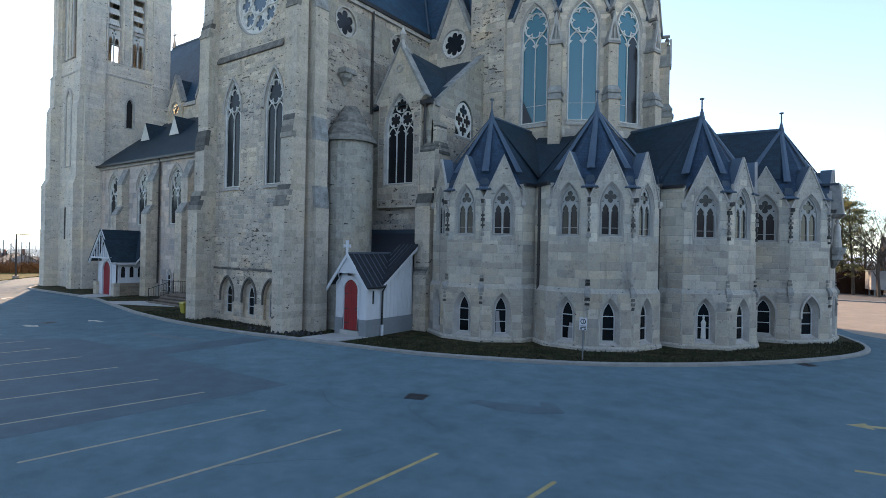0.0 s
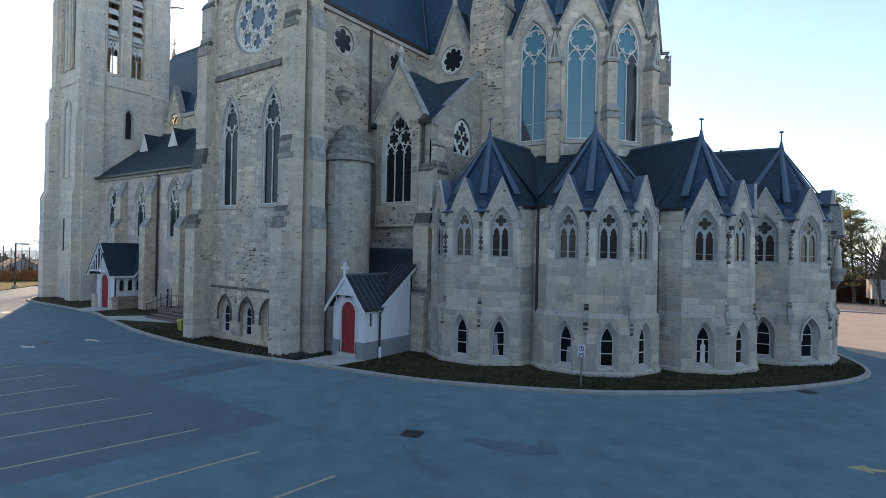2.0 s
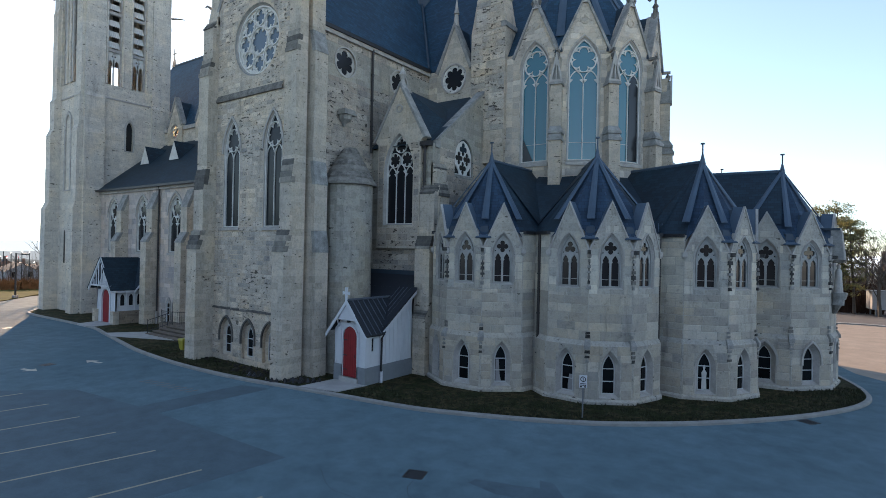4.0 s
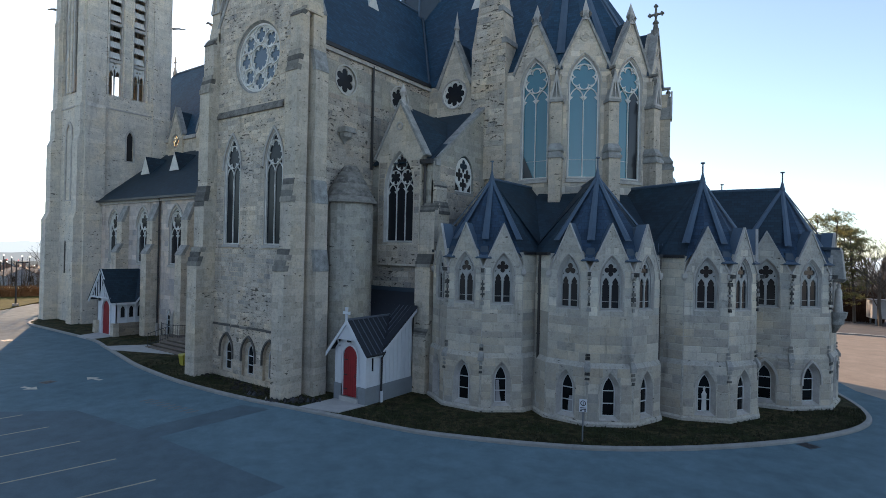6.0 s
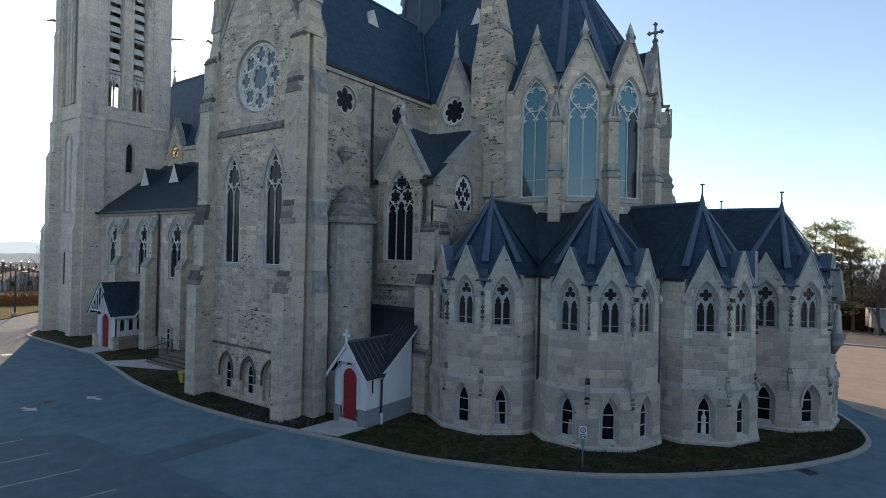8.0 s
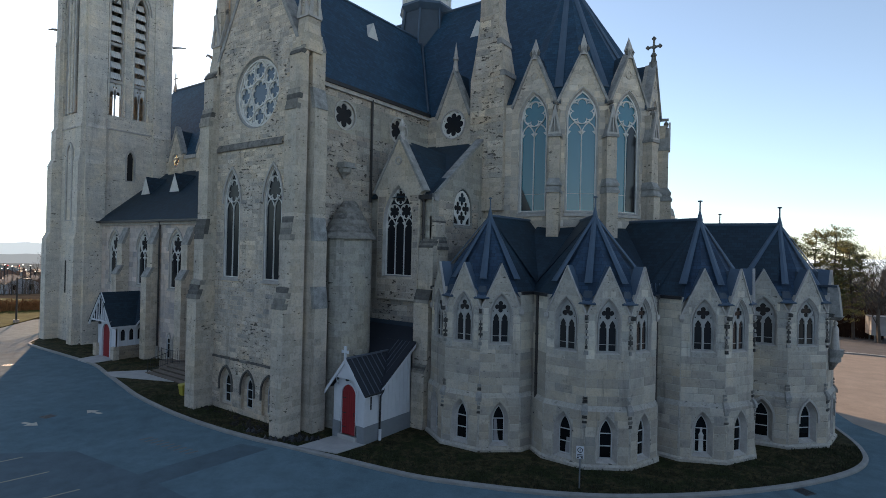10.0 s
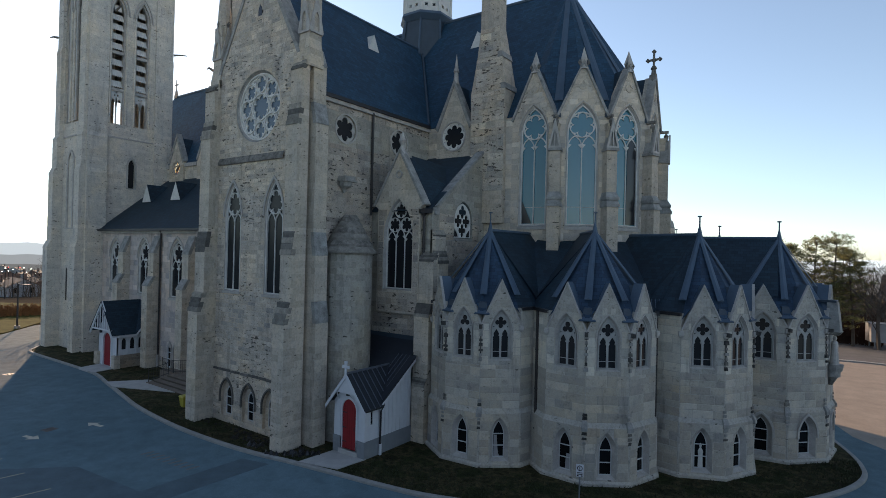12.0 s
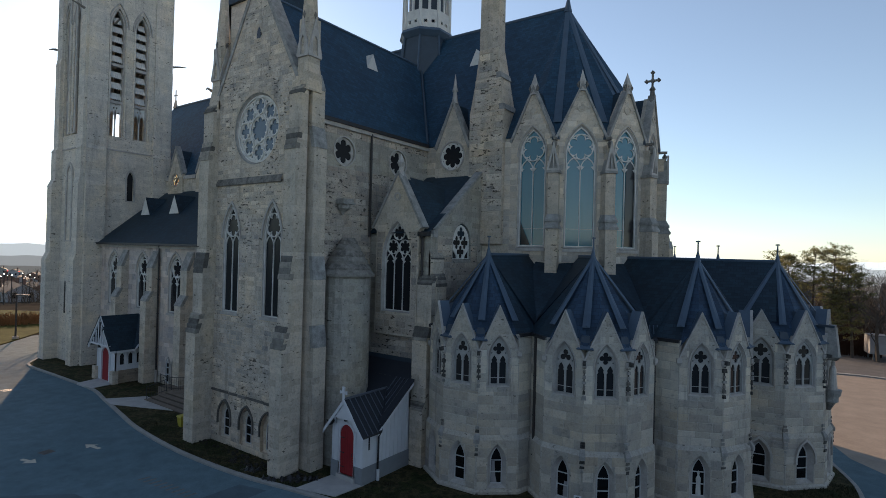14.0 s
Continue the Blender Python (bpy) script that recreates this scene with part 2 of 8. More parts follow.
PALETTE = [(0.56, 0.50, 0.42), (0.475, 0.425, 0.365), (0.60, 0.545, 0.465), (0.53, 0.455, 0.365), (0.45, 0.425, 0.39), (0.585, 0.52, 0.43), (0.505, 0.46, 0.40), (0.54, 0.47, 0.38)]
PALETTE = [tuple(v * k * h for v, h in zip(c, (0.995, 1.0, 1.01))) for c, k in zip(PALETTE, (1.10, 0.84, 1.13, 0.95, 0.82, 1.07, 0.90, 1.0))]
DARKER = [tuple(v * k * h for v, h in zip(c, (1.02, 1.01, 0.995))) for c, k in zip(PALETTE, (0.98, 1.02, 0.98, 1.0, 0.96, 0.98, 0.98, 0.92))]
GREYER = [tuple(0.9 * v + 0.1 * w for v, w in zip((r * 0.80, g * 0.815, b * 0.81), (0.40, 0.39, 0.36))) for r, g, b in PALETTE]
# recess shade, with some staining, is put into these darker stone tones
SHADED = [(r * 0.78, g * 0.77, b * 0.78) for r, g, b in DARKER]
PORCH_BASE = masonry("brown porch base stone", (0.31, 0.255, 0.195), (0.215, 0.18, 0.14), 0.5, 0.24, blotch=0.8)
SOOT = plain("sooty weathered stone", (0.075, 0.072, 0.066), 0.9, vary=0.85, scale=4.5, relief=0.4)
STONE_PIECE = stone_piece("limestone block", "object", GREYER, 0.35)
ASHLAR = [(r * 1.27, g * 1.29, b * 1.29) for r, g, b in GREYER]
STONE_PALE = stone_piece("pale dressed limestone block", "object", ASHLAR, 0.3)
STONE_ASHLAR = stone_piece("pale dressed limestone blocks", "island", ASHLAR, 0.3)
STONE_CHAPEL = stone_piece("grey limestone blocks", "island", GREYER, 0.35)
STONE_JOINED = stone_piece("limestone blocks", "island", PALETTE, 0.35)
STONE_AISLE = stone_piece("grey-pink limestone blocks", "island", [(r * 0.99, g * 0.965, b * 1.03) for r, g, b in PALETTE], 0.45)
STONE_ROUGH = stone_piece("rock-faced limestone blocks", "island", DARKER, 0.7)
CHAPEL_STONE = masonry("grey coursed chapel limestone", (0.447, 0.425, 0.38), (0.358, 0.34, 0.303), 0.8, 0.36, blotch=0.7)
STONE_SHADED = stone_piece("shaded stained limestone blocks", "island", SHADED, 0.6)
SHADED_STONE = masonry("shaded stained coursed limestone", (0.395, 0.375, 0.33), (0.285, 0.27, 0.235), 0.72, 0.34)
STONE_STACK = stone_piece("worn chimney stones", "island", DARKER, 0.9, 0.75)
BLUE_STONE = plain("grey weathered slab stone", (0.325, 0.32, 0.30), 0.9, vary=0.55, scale=2.2, relief=0.3)
CAP_STONES = [plain("rough weathering stone", c, 0.92, vary=0.5, scale=3.2, relief=0.6) for c in ((0.13, 0.122, 0.108), (0.23, 0.215, 0.185), (0.34, 0.31, 0.26))]
COPING = plain("weathered coping stone", (0.32, 0.31, 0.285), 0.9, vary=0.45, scale=2.5, relief=0.3)
DARK_MASS = plain("dark brown sky blocker", (0.06, 0.055, 0.05), 0.95, vary=0.3, scale=0.5, relief=0)
BARK = plain("grey-brown bark", (0.085, 0.07, 0.055), 0.95, vary=0.3, scale=2.0, relief=0.3)
TWIGS = plain("far leafless twigs", (0.15, 0.12, 0.09), 0.95, vary=0.3, scale=0.1, relief=0)
THICKET = plain("reddish-brown bare twigs", (0.06, 0.037, 0.028), 0.95, vary=0.4, scale=0.5, relief=0)
NEEDLES = plain("olive pine needles", (0.095, 0.10, 0.042), 0.8, vary=0.4, scale=0.8, relief=0)
_nn, _nl = NEEDLES.node_tree.nodes, NEEDLES.node_tree.links
_glow, _both = _nn.new("ShaderNodeBsdfTranslucent"), _nn.new("ShaderNodeMixShader")
_glow.inputs["Color"].default_value, _both.inputs["Fac"].default_value = (0.23, 0.215, 0.08, 1), 0.45
_nl.new(_nn["Principled BSDF"].outputs[0], _both.inputs[1])
_nl.new(_glow.outputs[0], _both.inputs[2])
_nl.new(_both.outputs[0], _nn["Material Output"].inputs["Surface"])
GRASS_SUN = plain("green-brown verge grass", (0.075, 0.078, 0.024), 0.95, vary=0.35, scale=0.8, relief=0.4)
HEDGE = plain("rust-brown winter hedge twigs", (0.20, 0.115, 0.055), 0.95, vary=0.4, scale=0.6, relief=0)
for _m in (GRASS_SUN, HEDGE, TWIGS, THICKET):
    _m.node_tree.nodes["Principled BSDF"].inputs["Specular IOR Level"].default_value = 0.02
TRAILER = plain("grey-white siding", (0.33, 0.32, 0.32), 0.7, vary=0.1)
BRICK_FAR = plain("brown brick", (0.20, 0.12, 0.09), 0.9, vary=0.2)
STONE_FAR = plain("grey stone", (0.28, 0.26, 0.23), 0.9, vary=0.2)
ROOF_FAR = plain("grey shingles", (0.05, 0.05, 0.053), 0.85, vary=0.2)
SLATE = slate("dark blue-grey slate", (0.013, 0.029, 0.044))
# sky sheen of the chapel roofs' front facets, put into a bluer slate
SLATE_SKYLIT = slate("chapel slate with sky sheen painted blue", (0.024, 0.048, 0.085))
SLATE_MAIN = slate("blue-grey main roof slate", (0.020, 0.052, 0.090))
LEAD = plain("blue-grey lead sheet", (0.062, 0.094, 0.135), 0.5, vary=0.15, scale=1.5)
METAL_ROOF = plain("dark standing-seam metal", (0.018, 0.022, 0.030), 0.6, vary=0.15)
WHITE = plain("white painted wood", (0.62, 0.63, 0.65), 0.6, vary=0.06)
RED = plain("red painted door", (0.24, 0.008, 0.014), 0.5, vary=0.12)
PIPE = plain("brown downpipe metal", (0.03, 0.025, 0.023), 0.5, vary=0.2)
DARK_METAL = plain("black painted iron", (0.02, 0.02, 0.022), 0.5)


def glass_of(name, tint, rough=0.12, wobble=0.05, shine=0.3):
    mat, n, l, b = material(name, rough)
    b.inputs["Base Color"].default_value = (*tint, 1)
    b.inputs["Specular IOR Level"].default_value = shine
    bump(n, l, b, noise_of(n, l, coords(n), 1.2, 2), wobble, 0.05)
    return mat


def stained(name):
    """Small leaded pieces: mostly dark, some amber, red and pale, with daylight through them put in as glow."""
    mat, n, l, b = material(name, 0.3)
    v = n.new("ShaderNodeTexVoronoi")
    v.inputs["Scale"].default_value = 4.2
    l.new(coords(n), v.inputs["Vector"])
    sep = n.new("ShaderNodeSeparateColor")
    l.new(v.outputs["Color"], sep.inputs["Color"])
    col = ramp(n, l, sep.outputs["Red"], [(0.0, (0.02, 0.015, 0.01)), (0.36, (0.03, 0.02, 0.012)), (0.40, (0.9, 0.40, 0.08)), (0.62, (0.95, 0.62, 0.22)), (0.66, (0.30, 0.02, 0.02)), (0.80, (1.0, 0.88, 0.62)), (1.0, (0.05, 0.02, 0.01))])
    l.new(col, b.inputs["Base Color"])
    l.new(col, b.inputs["Emission Color"])
    b.inputs["Emission Strength"].default_value = 0.22
    return mat


GLASS = glass_of("dark leaded glass", (0.018, 0.019, 0.022), 0.16, 0.05, 0.4)
# blue of the reflected sky is put into this pane's base colour
GLASS_BLUE = glass_of("outer glazing with sky blue painted in", (0.035, 0.14, 0.18), 0.08, 0.02, 0.75)
GLASS_GREY = glass_of("grey leaded glass", (0.017, 0.02, 0.023), 0.25, 0.05, 0.2)
SASH = plain("off-white window paint", (0.55, 0.55, 0.54), 0.7, vary=0.1)
GLASS_ROSE = glass_of("pale grey-blue leaded glass", (0.075, 0.105, 0.135), 0.2, 0.05, 0.5)
GLASS_AMBER = stained("amber and red leaded glass")
GLASS_LOW = glass_of("plain dark window glass", (0.008, 0.009, 0.010), 0.05, 0.02)
PALE = plain("pale weathered window stone", (0.66, 0.64, 0.59), 0.85, vary=0.15, scale=2.0, relief=0.15)
PALE_GREY = plain("grey-white pierced window stone", (0.37, 0.365, 0.34), 0.85, vary=0.2, scale=2.0, relief=0.15)
LEAD_DARK = plain("dark weathered lead", (0.035, 0.052, 0.072), 0.5, vary=0.2, scale=1.5)
GREY_WOOD = plain("grey painted boards", (0.22, 0.235, 0.25), 0.7, vary=0.1)
RED_DARK = plain("dark red groove paint", (0.16, 0.008, 0.01), 0.6)
SEAM = plain("roof seam metal", (0.10, 0.115, 0.14), 0.4)
GALV = plain("galvanised steel", (0.22, 0.23, 0.24), 0.5, 0.6)
SIGN_DARK = plain("black sign print", (0.02, 0.02, 0.02), 0.6)
YELLOW = plain("yellow plastic", (0.38, 0.33, 0.04), 0.5, vary=0.08)
BLACK_SHEET = plain("black plastic film", (0.012, 0.012, 0.014), 0.45, vary=0.3, scale=6.0, relief=0.2)
SOIL = plain("dark bare soil", (0.028, 0.024, 0.018), 0.95, vary=0.4, scale=6.0, relief=0.5)
PAVING = plain("pale paving concrete", (0.42, 0.41, 0.39), 0.85, vary=0.15, scale=1.5, relief=0.2)
# shadow under each tread is put into the dark riser colour
SHADED_RISER = plain("riser stone with tread shade painted in", (0.095, 0.076, 0.058), 0.9, vary=0.3, scale=2.0, relief=0.3)
STEP_STONE = plain("brown-grey step stone", (0.19, 0.155, 0.12), 0.9, vary=0.2, scale=2.0, relief=0.3)
GRAVEL = plain("grey gravel", (0.099, 0.096, 0.093), 0.95, vary=0.25, scale=0.8, relief=0.4)
WORN_PAINT = plain("worn paint traces", (0.15, 0.15, 0.14), 0.85, vary=0.4, scale=9.0)
CRACK = plain("crack shadow tar", (0.04, 0.045, 0.05), 0.9, vary=0.3)


def asphalt():
    mat, n, l, b = material("worn asphalt", 0.82)
    pos = coords(n)
    big = noise_of(n, l, pos, 0.12, 6, 0.6)
    mid = noise_of(n, l, pos, 1.1, 5, 0.7)
    fine = noise_of(n, l, pos, 45.0, 3, 0.7)
    b.inputs["Specular IOR Level"].default_value = 0.02
    b.inputs["Diffuse Roughness"].default_value = 0.6
    col = ramp(n, l, big, [(0.3, (0.117, 0.169, 0.192)), (0.7, (0.148, 0.206, 0.231))])
    col = mix(n, l, 1.0, col, ramp(n, l, mid, [(0.35, (0.82, 0.82, 0.82)), (0.65, (1.08, 1.08, 1.08))]), "MULTIPLY")
    col = mix(n, l, 1.0, col, ramp(n, l, fine, [(0.3, (0.75, 0.75, 0.75)), (0.7, (1.2, 1.2, 1.2))]), "MULTIPLY")
    l.new(col, b.inputs["Base Color"])
    bump(n, l, b, fine, 0.3, 0.01)
    return mat


ASPHALT = asphalt()
ASPHALT_SUNLIT = plain("worn asphalt with sunlight painted tan", (0.270, 0.224, 0.175), 0.9, vary=0.2, scale=0.6, relief=0.3)
ASPHALT_DARK = plain("darker asphalt patch", (0.078, 0.116, 0.138), 0.9, vary=0.2, scale=1.5, relief=0.3)
CONCRETE = plain("grey kerb concrete", (0.29, 0.285, 0.265), 0.85, vary=0.2, scale=2.0, relief=0.3)
def lawn_grass():
    mat, n, l, b = material("winter lawn", 0.95)
    b.inputs["Specular IOR Level"].default_value = 0.1
    pos = coords(n)
    big, mid, fine = noise_of(n, l, pos, 0.7, 5, 0.65), noise_of(n, l, pos, 5.0, 5, 0.75), noise_of(n, l, pos, 30.0, 3, 0.7)
    col = ramp(n, l, big, [(0.32, (0.022, 0.029, 0.012)), (0.46, (0.034, 0.038, 0.017)), (0.53, (0.070, 0.058, 0.032)), (0.60, (0.034, 0.034, 0.016)), (0.72, (0.026, 0.020, 0.013))])
    col = mix(n, l, 1.0, col, ramp(n, l, mid, [(0.32, (0.35, 0.37, 0.35)), (0.5, (1, 1, 1)), (0.68, (1.7, 1.6, 1.3))]), "MULTIPLY")
    col = mix(n, l, 1.0, col, ramp(n, l, fine, [(0.3, (0.5, 0.5, 0.5)), (0.7, (1.3, 1.3, 1.2))]), "MULTIPLY")
    l.new(col, b.inputs["Base Color"])
    bump(n, l, b, mid, 0.7, 0.08)
    return mat


GRASS = lawn_grass()
BLADES = plain("short winter grass blades", (0.038, 0.042, 0.017), 0.9, vary=0.6, scale=1.5, relief=0)
PAINT = plain("faded cream road paint", (0.34, 0.31, 0.22), 0.8, vary=0.25, scale=6.0)
ARROW_PAINT = plain("cream arrow paint", (0.52, 0.48, 0.38), 0.8, vary=0.3, scale=6.0)
YELLOW_PAINT = plain("faded yellow road paint", (0.38, 0.315, 0.14), 0.8, vary=0.25, scale=6.0)
FAR_LAND = plain("distant wooded land", (0.075, 0.066, 0.052), 0.95, vary=0.5, scale=0.05, relief=0)


FAR_LAND.node_tree.nodes["Principled BSDF"].inputs["Specular IOR Level"].default_value = 0.0


def lit(name, colour, power):
    """A surface that gives off light: lamp glass, and hills whose haze is painted as glow."""
    mat, n, l, b = material(name, 0.4)
    b.inputs["Base Color"].default_value = (*colour, 1)
    b.inputs["Emission Color"].default_value, b.inputs["Emission Strength"].default_value = (*colour, 1), power
    return mat


LAMP_WHITE = lit("lit white lamp glass", (1.0, 0.88, 0.7), 4.0)
LAMP_RED = lit("lit red signal glass", (1.0, 0.06, 0.05), 3.0)
# distance haze is painted into each hill layer as a paler glow
HAZE = [lit("hills with painted haze", c_, p_) for c_, p_ in (((0.20, 0.175, 0.15), 0.42), ((0.31, 0.285, 0.26), 0.52), ((0.46, 0.44, 0.41), 0.66), ((0.70, 0.67, 0.63), 0.9))]
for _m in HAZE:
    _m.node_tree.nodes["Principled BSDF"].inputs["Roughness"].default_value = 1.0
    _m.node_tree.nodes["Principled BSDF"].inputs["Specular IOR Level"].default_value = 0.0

# ---- ground ----
GZ = -0.20


def flat(name, outline, z0, z1, mat, label, category, kind="structure", parent=None):
    """A slab from an outline in plan."""
    n = len(outline)
    fixed = []
    for t in tessellate_polygon([[Vector((x, y, 0)) for x, y in outline]]):
        p, q, r = (outline[i] for i in t)
        s = (q[0] - p[0]) * (r[1] - p[1]) - (q[1] - p[1]) * (r[0] - p[0])
        fixed.append(tuple(t) if s > 0 else tuple(t)[::-1])
    area = sum(outline[i - 1][0] * outline[i][1] - outline[i][0] * outline[i - 1][1] for i in range(n))
    for i in range(n):
        j = (i + 1) % n
        fixed.append((i, n + i, n + j, j) if area > 0 else (j, n + j, n + i, i))
    b = Build().add([(x, y, z1) for x, y in outline] + [(x, y, z0) for x, y in outline], fixed)
    ob = part(name, b, mat, parent)
    return tagged(ob, label, category, kind=kind) if label else ob


def smooth(points, k=6):
    """A smooth open line through points."""
    out = []
    p = [points[0], *points, points[-1]]
    for i in range(1, len(p) - 2):
        for j in range(k):
            t = j / k
            out.append(tuple(0.5 * (2 * p[i][c] + (p[i + 1][c] - p[i - 1][c]) * t + (2 * p[i - 1][c] - 5 * p[i][c] + 4 * p[i + 1][c] - p[i + 2][c]) * t * t
                                    + (3 * p[i][c] - p[i - 1][c] - 3 * p[i + 1][c] + p[i + 2][c]) * t ** 3) for c in (0, 1)))
    return out + [tuple(points[-1])]


def offset_line(line, d):
    out = []
    for i, p in enumerate(line):
        a, b = Vector(line[max(i - 1, 0)]), Vector(line[min(i + 1, len(line) - 1)])
        t = (b - a).normalized()
        out.append((p[0] - t.y * d, p[1] + t.x * d))
    return out


gb = Build()
rings = [(0, GZ - 0.05), (118, GZ - 0.05), (140, -1.6), (350, -14), (900, -20), (2600, -30)]
for (r0, z0), (r1, z1) in zip(rings, rings[1:]):
    for i in range(48):
        a, b = 2 * math.pi * i / 48, 2 * math.pi * (i + 1) / 48
        q = [(r0 * math.cos(a), r0 * math.sin(a), z0), (r1 * math.cos(a), r1 * math.sin(a), z1), (r1 * math.cos(b), r1 * math.sin(b), z1), (r0 * math.cos(b), r0 * math.sin(b), z0)]
        gb.add(q if r0 else [q[0], q[1], q[2]], [(0, 1, 2, 3) if r0 else (0, 1, 2)])
tagged(part("ground", gb, FAR_LAND, None), "brown late-winter ground falling away to the horizon", "ground", kind="structure")
flat("road", [(-95, -60), (80, -60), (80, 70.5), (2.5, 70.5), (-20, 64), (-30, 75), (-80, 75), (-80, 25.4), (-74, 20.2), (-95, 9)], GZ - 0.05, GZ, ASPHALT, "grey worn asphalt car park round the church", "car park")
flat("gravel_lot", [(-20, 71.2), (80, 71.2), (70, 92), (-30, 92)], GZ - 0.04, GZ - 0.01, GRAVEL, "grey gravel yard beyond the car park", "yard")
flat("curb_strip", [(-20, 64.2), (2.5, 70.6), (80, 70.6), (80, 71.1), (2.3, 71.1), (-20, 64.8)], GZ - 0.04, GZ + 0.12, CONCRETE, "low concrete edge between car park and yard", "kerb")
KERB = smooth([(-66, 22.5), (-62.6, 19.9), (-60.3, 18.9), (-54, 18.95), (-47.5, 19.0), (-43.4, 18.3), (-38.7, 17.4), (-35.4, 16.8), (-31.1, 16.4), (-27.5, 16.35), (-23.8, 16.6), (-20.9, 17.1), (-18.3, 17.5), (-15.8, 17.86),
               (-13.8, 18.25), (-11.5, 19.1), (-9.45, 20.0), (-7.5, 21.08), (-5.75, 22.4), (-4.0, 24.0), (-2.2, 26.0), (-0.65, 28.05), (0.6, 30.15), (1.3, 31.8), (1.62, 33.4), (1.5, 35.0), (1.2, 36.3), (0.55, 38.2), (-0.6, 41.0), (-5, 47), (-14, 52)])
KIN = offset_line(KERB, 0.22)
kb = Build()
for i in range(len(KERB) - 1):
    (ax, ay), (bx, by), (cx, cy), (dx, dy) = KERB[i], KERB[i + 1], KIN[i + 1], KIN[i]
    (ex, ey), (fx, fy) = [tuple(p[c] + (q[c] - p[c]) * 0.16 for c in (0, 1)) for p, q in ((KERB[i], KIN[i]), (KERB[i + 1], KIN[i + 1]))]
    kb.add([(ax, ay, GZ - 0.04), (bx, by, GZ - 0.04), (ax, ay, GZ + 0.10), (bx, by, GZ + 0.10), (ex, ey, GZ + 0.135), (fx, fy, GZ + 0.135), (cx, cy, GZ + 0.135), (dx, dy, GZ + 0.135), (cx, cy, GZ - 0.04), (dx, dy, GZ - 0.04)],
           [(0, 1, 3, 2), (2, 3, 5, 4), (4, 5, 6, 7), (7, 6, 8, 9)])
tagged(part("kerb", kb, CONCRETE, None), "pale concrete kerb curving round the church lawn", "kerb", kind="structure")
flat("lawn", KIN + [(-30, 52), (-64, 40), (-66.2, 24)], GZ - 0.03, GZ + 0.10, GRASS, "dark patchy winter lawn strip at the church foot", "lawn")
# concrete paths to the doors
for name, pts, label in (("pavement", [(-20.55, 17.35), (-18.45, 17.9), (-18.25, 19.6), (-20.35, 19.6)], "pale concrete path to the red annex door"),
                         ("pavement", [(-49.9, 19.0), (-47.3, 19.05), (-47.6, 20.9), (-50.4, 20.9)], "pale concrete path to the porch door"),
                         ("pavement", [(-43.4, 18.35), (-41.6, 18.05), (-36.2, 20.4), (-41.8, 20.7)], "pale concrete path to the stone steps")):
    flat(name, pts, GZ - 0.02, GZ + 0.142, PAVING, label, "path")

# ---- markings and marks on the car park ----
SLANT = (0.12, 0.12, 0.15, 0.17, 0.20, 0.23, 0.20, 0.145, 0.10, 0.045, 0.08)
ENDS = [(-31.8, 9.0), (-29.09, 9.07), (-26.4, 9.17), (-23.6, 9.25), (-20.7, 9.3), (-17.9, 9.3), (-15.3, 9.38), (-12.4, 9.4), (-9.65, 9.57), (-6.9, 9.8), (-4.25, 10.04)]
for i, (x, y) in enumerate(ENDS):
    n, dx = 5.3, SLANT[i]
    w = 0.05
    b = Build().add([(x - w, y, GZ + 0.004), (x + w, y, GZ + 0.004), (x + w - dx * n, y - n, GZ + 0.004), (x - w - dx * n, y - n, GZ + 0.004)], [(0, 3, 2, 1)])
    tagged(part("parking_line", b, YELLOW_PAINT if i > 8 else PAINT, None), "faded yellow parking bay line" if i > 8 else "faded cream parking bay line", "road marking", "parking bay lines", "structure")


def arrow(x, y, turn, size, tail=1.0, paint=None):
    b = Build(pose(x, y, GZ + 0.004, 0, 0, turn) @ Matrix.Scale(size, 4))
    b.add([(0, 0, 0), (-0.55, -0.3, 0), (-0.55, 0.3, 0)], [(0, 2, 1)]).add([(-0.55, -0.1, 0), (-0.55, 0.1, 0), (-0.55 - tail, 0.1, 0), (-0.55 - tail, -0.1, 0)], [(0, 1, 2, 3)])
    tagged(part("road_arrow", b, paint or YELLOW_PAINT, None), "faded cream painted direction arrow" if paint else "faded yellow painted direction arrow", "road marking", "direction arrows", "structure")


arrow(-33.55, 11.05, 15, 1.15, 0.5, ARROW_PAINT)
arrow(-34.6, 13.75, 190, 1.15, 0.6, ARROW_PAINT)
arrow(0.42, 18.3, 200, 1.0, 1.3)
tagged(part("parking_line", Build().add([(0.5, 14.42, GZ + 0.004), (4.0, 15.1, GZ + 0.004), (4.0, 15.24, GZ + 0.004), (0.5, 14.56, GZ + 0.004)], [(0, 1, 2, 3)]), YELLOW_PAINT, None), "faded yellow parking bay line", "road marking", "parking bay lines", "structure")
for i in range(9):
    x, y = -27.4 + 0.43 * i, 13.6 + 0.05 * i
    tagged(part("parking_line", Build().add([(x - 0.1, y - 0.3, GZ + 0.003), (x + 0.06, y - 0.3, GZ + 0.003), (x + 0.14, y + 0.3, GZ + 0.003), (x - 0.02, y + 0.3, GZ + 0.003)], [(0, 1, 2, 3)]), WORN_PAINT, None), "nearly worn-away hatched paint", "road marking", "worn hatching", "structure")
flat("asphalt_patch", [(-31, 7.9), (-28.1, 10.8), (-23.3, 11.3), (-23.2, 16.1), (-21.6, 16.5), (-21.8, 11.35), (-14.15, 11.55), (-14.5, 8.2), (-15.05, 4.35), (-16.4, -4), (-34, -4)], GZ - 0.01, GZ + 0.003, ASPHALT_DARK, "darker resurfaced asphalt patch", "asphalt patch")
